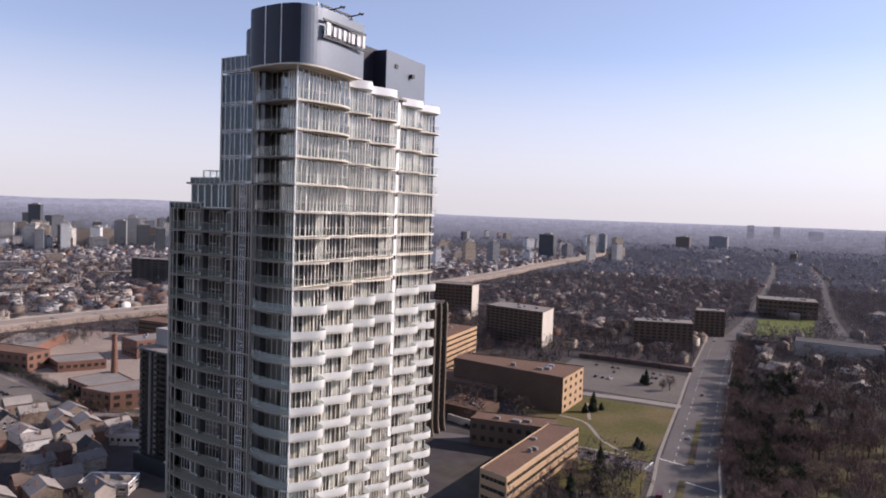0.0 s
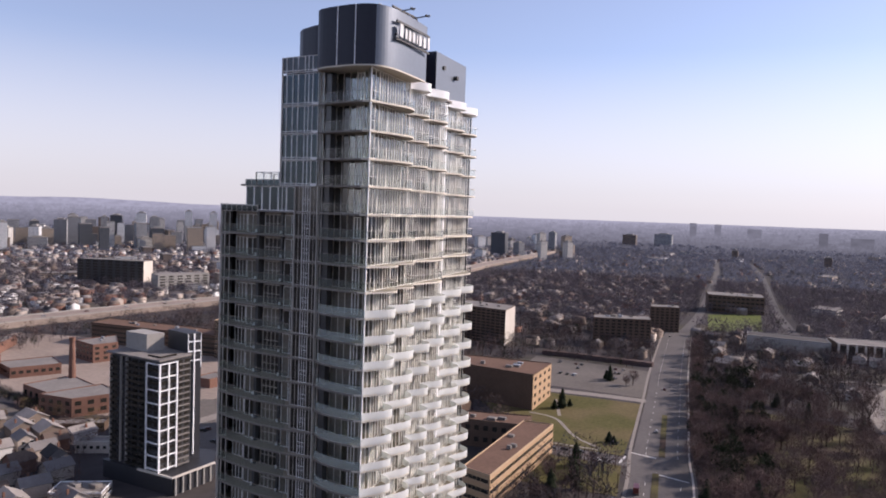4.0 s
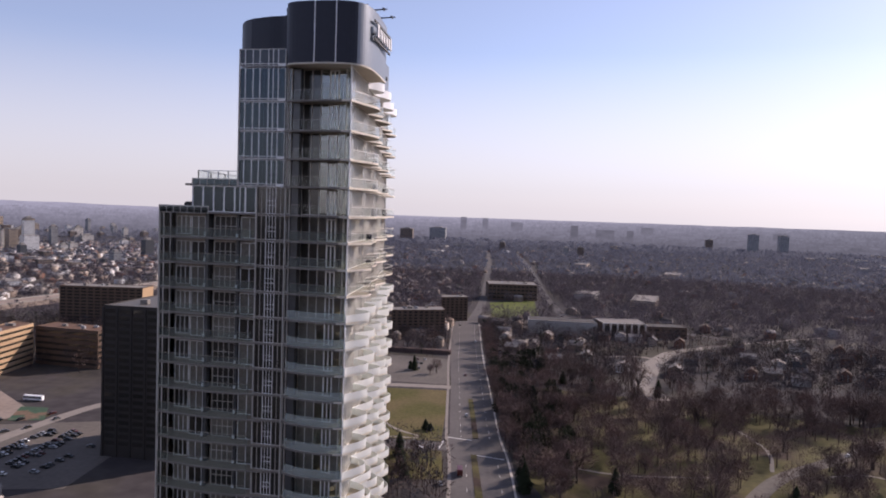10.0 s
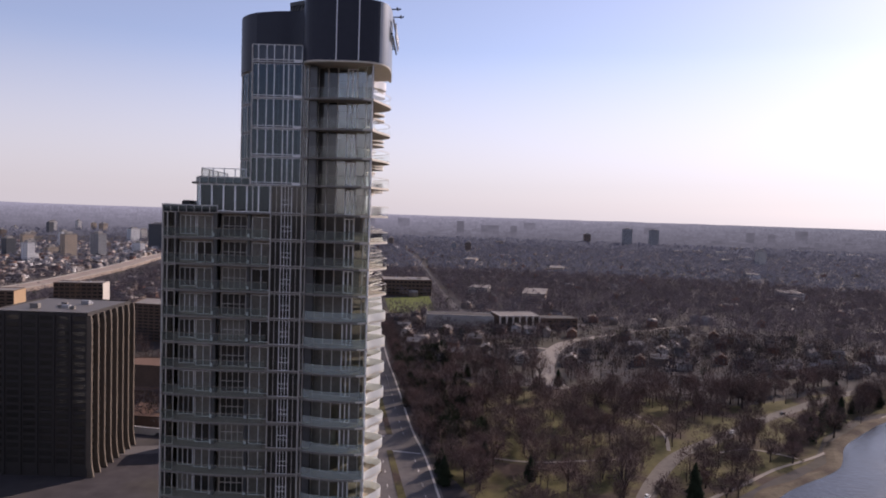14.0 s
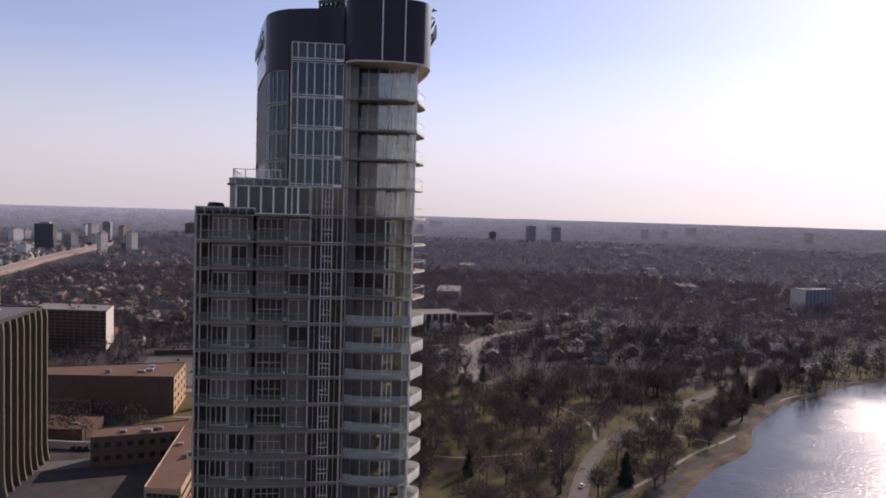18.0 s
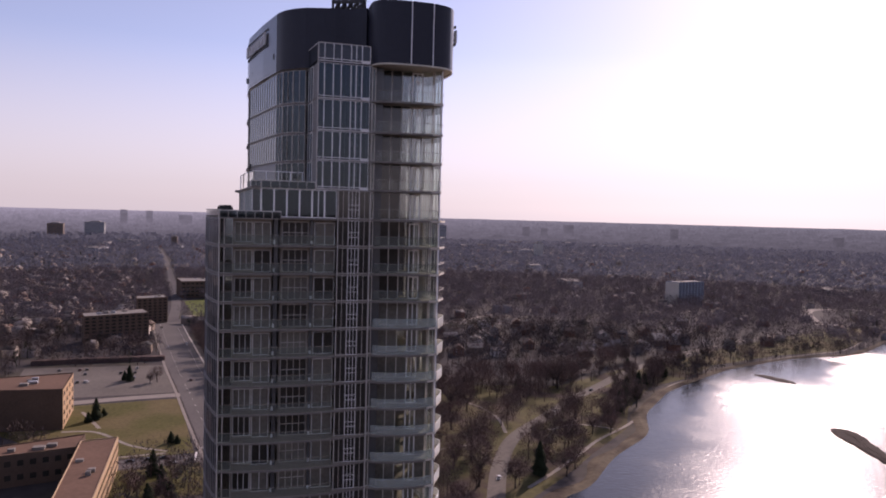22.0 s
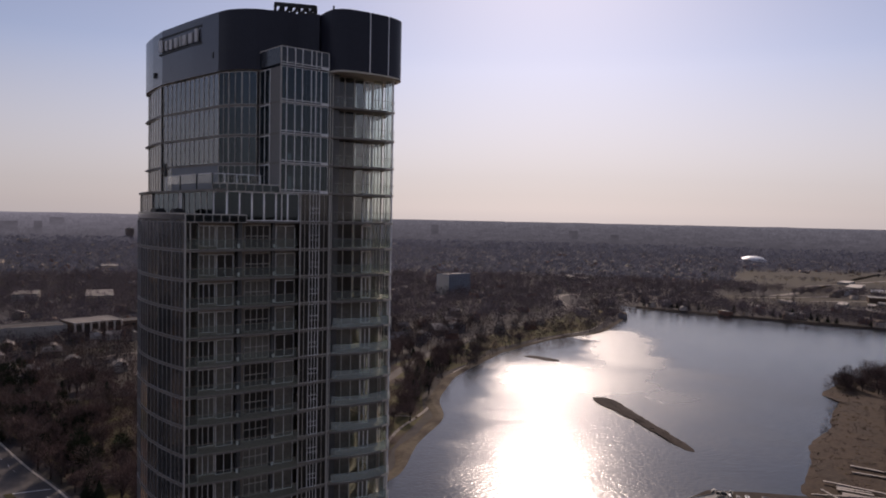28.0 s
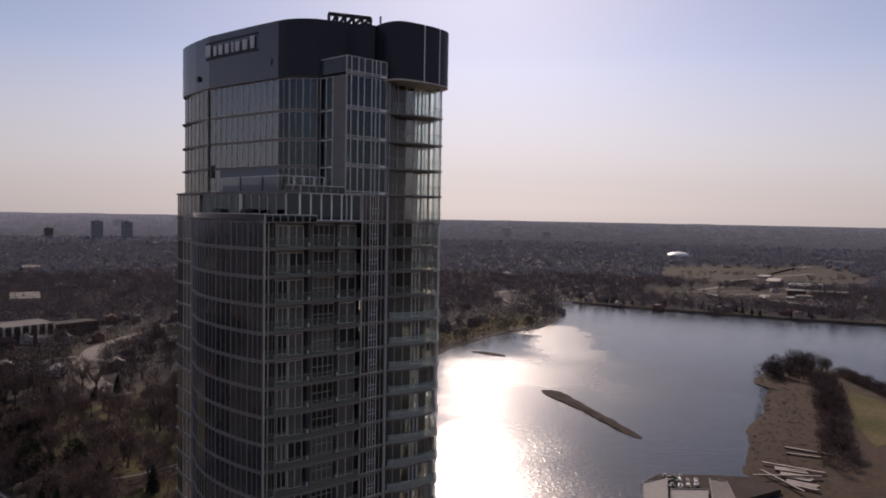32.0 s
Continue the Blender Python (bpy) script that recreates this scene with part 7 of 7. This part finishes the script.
bus = thing("bus", "white city bus standing on the works road", "bus", at=pose(-348, 351, 0.1, 0, 0, 4))
bm = bmesh.new()
box(bm, -6, -1.25, 0.4, 6, 1.25, 3.1)
bmesh.ops.bevel(bm, geom=bm.edges[:], offset=0.18, segments=2, affect="EDGES")
part("body", bm, M_WHITE, bus)
for wy in (-1.27, 1.27):
    for k in range(6):
        bm = bmesh.new()
        box(bm, -5.6 + 1.9 * k, wy - 0.02, 1.5, -3.95 + 1.9 * k, wy + 0.02, 2.5)
        part("window", bm, M_DARKGLASS, bus)
    for wx in (-4, 4):
        bm = bmesh.new()
        bmesh.ops.create_cone(bm, cap_ends=True, segments=12, radius1=0.5, radius2=0.5, depth=0.3)
        part("wheel", bm, M_BLACK, bus, at=pose(wx, wy * 0.92, 0.5, 90))
for pts, w in (([(132, 560), (129, 548), (131, 590), (150, 622), (165, 650)], 6), ([(205, 600), (226, 622), (248, 642), (262, 636)], 8), ([(190, 586), (210, 586), (228, 588)], 5), ([(60, 560), (48, 590), (30, 620), (-5, 611)], 5)):
    bm = bmesh.new()
    ribbon(bm, smooth_line(pts, 5), w, 0.09)
    setting("driveway", bm, M_WALKWAY, "pale driveway between the houses", "driveway")

# far woods in glowing haze colour that break the line of the distance
x, y = sector(9000, 2650, 4300, -75, 82)
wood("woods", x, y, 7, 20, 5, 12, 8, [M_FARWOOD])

# ---- lake pavilion, docks, boats ----
building("boat_house", "lakeside boat house with a flat pale roof", [(132.3, 151.5), (143.3, 146.5), (167.5, 162.2), (153.1, 165.3)], 4, M_BROWNBRICK, M_CONC, 1, 6, (0.6, 0.4), (0, 2), category="boat house", trim=M_CONC)
building("boat_store", "low boat store with a grey roof", [(145.6, 147), (157.4, 136.8), (170.6, 143.9), (158, 154.6)], 3.4, M_BROWNBRICK, M_CONC, category="boat house", trim=M_CONC)
building("boat_house", "lakeside boat house with a dark grey roof", [(158.8, 135.8), (168.2, 130.6), (184.3, 142.7), (181.2, 149.6)], 4, M_BROWNBRICK, M_ROOFGREY, category="boat house", trim=M_CONC)
bm = bmesh.new()
prism(bm, [(139, 150), (160, 134), (200, 126), (206, 140), (191, 155), (173, 170), (158, 169)], 0, 2.2)
bmesh.ops.recalc_face_normals(bm, faces=bm.faces)
tagged(part("landing_deck", bm, M_MUD), "dark landing deck between the boat houses", "deck")
wharf = random.Random(8)
for k in range(13):
    u, w = (k % 5) / 4, (k // 5) / 2.4 + wharf.uniform(-0.08, 0.08)
    bm = bmesh.new()
    ln, wd = wharf.uniform(1.6, 3.0), wharf.uniform(0.7, 1.1)
    lo = [bm.verts.new((x, y, 0)) for x, y in ((-ln, -wd * 0.5), (ln * 0.5, -wd * 0.6), (ln, 0), (ln * 0.5, wd * 0.6), (-ln, wd * 0.5))]
    hi = [bm.verts.new((x, y, 1.0)) for x, y in ((-ln, -wd), (ln * 0.5, -wd), (ln * 1.25, 0), (ln * 0.5, wd), (-ln, wd))]
    for i in range(5):
        bm.faces.new((lo[i], lo[(i + 1) % 5], hi[(i + 1) % 5], hi[i]))
    bm.faces.new(hi), bm.faces.new(lo[::-1])
    at = pose(162 + 11 * u + 12 * w, 160 - 9 * u + 7.5 * w, 2.21, 0, 0, wharf.choice((35, 215, 125)) + wharf.uniform(-12, 12))
    boat = thing("boat", "covered boat stored on the landing deck", "boat", at=at, group="boats")
    part("hull", bm, wharf.choice((M_WHITE, M_CHAR, M_CHAR, M_BLACK, M_CONC)), boat)
    bm = bmesh.new()
    box(bm, -ln * 0.7, -wd * 0.6, 1.0, ln * 0.3, wd * 0.6, 1.5)
    bmesh.ops.bevel(bm, geom=bm.edges[:], offset=0.2, segments=1, affect="EDGES")
    part("cover", bm, wharf.choice((M_WHITE, M_CHAR, M_CONC)), boat)


def dock(a, b, width, z, label):
    """A timber dock of deck panels on two beams, lying from a to b."""
    a, b = Vector(a), Vector(b)
    d, ln = (b - a).normalized(), (b - a).length
    ob = thing("dock", label, "dock", at=pose(a.x, a.y, z, 0, 0, math.degrees(math.atan2(d.y, d.x))), group="docks")
    n = max(2, int(ln / 5))
    for j in range(n):
        bm = bmesh.new()
        box(bm, ln * j / n + 0.08, -width / 2, 0, ln * (j + 1) / n - 0.08, width / 2, 0.25)
        part("deck_panel", bm, M_TIMBER, ob)
    for y in (-width / 2 + 0.15, width / 2 - 0.15):
        bm = bmesh.new()
        box(bm, 0, y - 0.12, -0.28, ln, y + 0.12, 0)
        part("beam", bm, M_BARK, ob)


M_TIMBER = mat("weathered_pale_timber", (0.34, 0.29, 0.245), 0.8, vary=0.25, fine=1.5, broad=0.2)
for a, b, w, z in (((263, 152), (270, 131), 1.5, 1.7), ((254, 147), (261, 133), 1.3, 1.7), ((229, 148), (238, 122), 1.4, 2.1), ((217, 143), (205, 118), 1.0, 2.4), ((207, 142), (231, 121), 0.9, 2.5)):
    dock(a, b, w, z, "long weathered timber dock laid up on the shore")
for k in range(9):
    u = k / 8
    x, y = 232 - 24 * u, 138 - 16 * u + (k % 3) * 0.8
    dock((x - 2 + 4.5 * u, y + 4.5), (x + 5.5, y - 8.5 + (k % 2)), 1.9, 1.55 + 0.12 * (k % 3), "pale timber dock section in a stack on the shore")

# ---- road details ----
for name, pts in (("median", [(-98, 434), (-95, 434), (-80.5, 355), (-83.5, 354)]), ("median_south", [(-81, 329), (-78, 329), (-61, 240), (-64.5, 239)])):
    patch(name, pts, 0.22, M_PARK, "grass median between concrete kerbs", "median")


def offset_line(line, off):
    out = []
    for i, p in enumerate(line):
        d = (Vector(line[min(i + 1, len(line) - 1)]) - Vector(line[max(i - 1, 0)])).normalized()
        out.append((p[0] + d.y * off, p[1] - d.x * off))
    return out


core = smooth_line(AVENUE[1:], 8)
for off, w, m, nm, cat in ((-14.6, 1.6, M_WALKWAY, "kerb_walk", "pavement"), (13.8, 1.0, M_PALE, "kerb_walk_east", "pavement")):
    bm = bmesh.new()
    wall_along(bm, offset_line(core, off), w, 0.0, 0.2)
    bmesh.ops.recalc_face_normals(bm, faces=bm.faces)
    setting(nm, bm, m, "pale concrete kerb and footway along the avenue", cat)
bm = bmesh.new()
for off in (-7.5, 7.8):
    pts = offset_line(core, off)
    for i in range(0, len(pts) - 1):
        a, b = Vector(pts[i]), Vector(pts[i + 1])
        ln = (b - a).length
        for j in range(int(ln / 9)):
            p, q = a.lerp(b, j * 9 / ln), a.lerp(b, (j * 9 + 4) / ln)
            ribbon(bm, [tuple(p), tuple(q)], 0.22, 0.075)
tagged(part("lane_marking", bm, M_PAINT), "worn white lane dashes on the avenue", "road marking", kind="stuff")
for a, b in (((-97, 353), (-84, 351)), ((-80, 329), (-64, 326)), ((-98, 346), (-98, 334))):
    bm = bmesh.new()
    ribbon(bm, [a, b], 1.0, 0.08)
    setting("stop_line", bm, M_PAINT, "white stop line at the crossing", "road marking")
for pts in ([(-168, 392), (-150, 388), (-130, 362), (-112, 350)], [(-165, 430), (-150, 395)], [(-112, 347), (-150, 343)], [(-44, 330), (-10, 320), (40, 330)], [(60, 420), (70, 380), (64, 345)], [(90, 345), (110, 352), (128, 340)], [(45, 268), (59, 279), (87, 303), (109, 323), (141, 346), (177, 379), (215, 420), (250, 442), (345, 487), (420, 511), (480, 525), (540, 562)]):
    bm = bmesh.new()
    ribbon(bm, smooth_line(pts, 5), 2.0, 0.12)
    setting("footpath", bm, M_WALKWAY, "pale footpath across the grass", "path")
for side in (-1, 1):
    bm = bmesh.new()
    wall_along(bm, offset_line(smooth_line(HIGHWAY, 6), -15 + 15.3 * side), 0.5, 5.5, 6.5)
    bmesh.ops.recalc_face_normals(bm, faces=bm.faces)
    setting("motorway_parapet", bm, M_CONC, "pale concrete parapet of the motorway", "parapet")
bm = bmesh.new()
wall_along(bm, [(-226, 566), (-200, 570), (-134, 572)], 6, 0.0, 3.5)
bmesh.ops.recalc_face_normals(bm, faces=bm.faces)
tagged(part("hedge", bm, M_TWIG), "long clipped brown hedge behind the car park", "hedge")


# ---- parked and moving vehicles ----
for a, b, full in (((-297, 256), (-297, 312), 0.8), ((-292, 258), (-293, 310), 0.5), ((-279, 246), (-286, 309), 0.85), ((-274, 246), (-281, 307), 0.7), ((-263, 252), (-262, 296), 0.8)):
    a, b = Vector(a), Vector(b)
    for j in range(int((b - a).length / 3.0)):
        if traffic.random() < full * 0.8:
            p = a.lerp(b, j * 3.0 / (b - a).length)
            put_car(p.x, p.y, traffic.choice((0, 180)) + traffic.uniform(-3, 3))
for x, y, tr in ((-330, 300, 40), (-318, 296, 60), (-336, 312, 20), (-318, 330, 80), (-326, 316, 80), (-309, 322, 85), (-312, 305, 85)):
    put_car(x, y, tr, "cars in the yard")
for x, y, tr in ((-112, 339, 5), (-119, 338, 5), (-127, 337, 5), (-134, 336, 8), (-108, 331, 5), (-88, 286, 100), (-78, 410, 100), (-110, 500, 100), (-100, 545, 280), (-122, 640, 100), (-93, 395, 100), (-152, 735, 100)):
    put_car(x, y, tr, "cars on the avenue")
for k in range(16):
    put_car(traffic.uniform(-205, -140), traffic.choice((505, 512, 530, 545)), 90 + traffic.uniform(-4, 4), "cars in the car park")
for k in range(12):
    put_car(-222 + 4.3 * k, 580 + 0.4 * k, 90 + traffic.uniform(-4, 4), "cars behind the hedge")
for k in range(9):
    put_car(-200 + 3 * k, 338 + traffic.uniform(-1, 1), 80, "cars behind the offices")
for x, y, tr in ((36, 281, 60), (110, 380, 45), (158, 424, 40), (300, 530, 28), (420, 590, 25)):
    put_car(x, y, tr, "cars on the parkway")
for k in range(14):
    y = 360 + 45 * k
    x = np.interp(y, [340, 430, 560, 760, 933], [-662, -660, -650, -622, -606]) - traffic.uniform(6, 24)
    put_car(x, y, 90, "cars on the motorway", 5.52)
truck = thing("lorry", "dark red lorry driving on the avenue", "lorry", at=pose(-82, 301, 0.08, 0, 0, 101))
bm = bmesh.new()
box(bm, -4, -1.2, 0.9, 2.2, 1.2, 3.4)
part("load_box", bm, CARS[3].children[0].data.materials[0], truck)
bm = bmesh.new()
box(bm, 2.4, -1.15, 0.7, 4.4, 1.15, 2.8)
bmesh.ops.bevel(bm, geom=bm.edges[:], offset=0.2, segments=2, affect="EDGES")
part("cab", bm, M_CHAR, truck)
bm = bmesh.new()
bmesh.ops.create_cone(bm, cap_ends=True, segments=14, radius1=0.5, radius2=0.5, depth=0.35)
me = to_mesh("wheel", bm, M_BLACK)
for x in (-3, -1.8, 3.4):
    for y in (-1.05, 1.05):
        part("wheel", me, None, truck, at=pose(x, y, 0.5, 90))
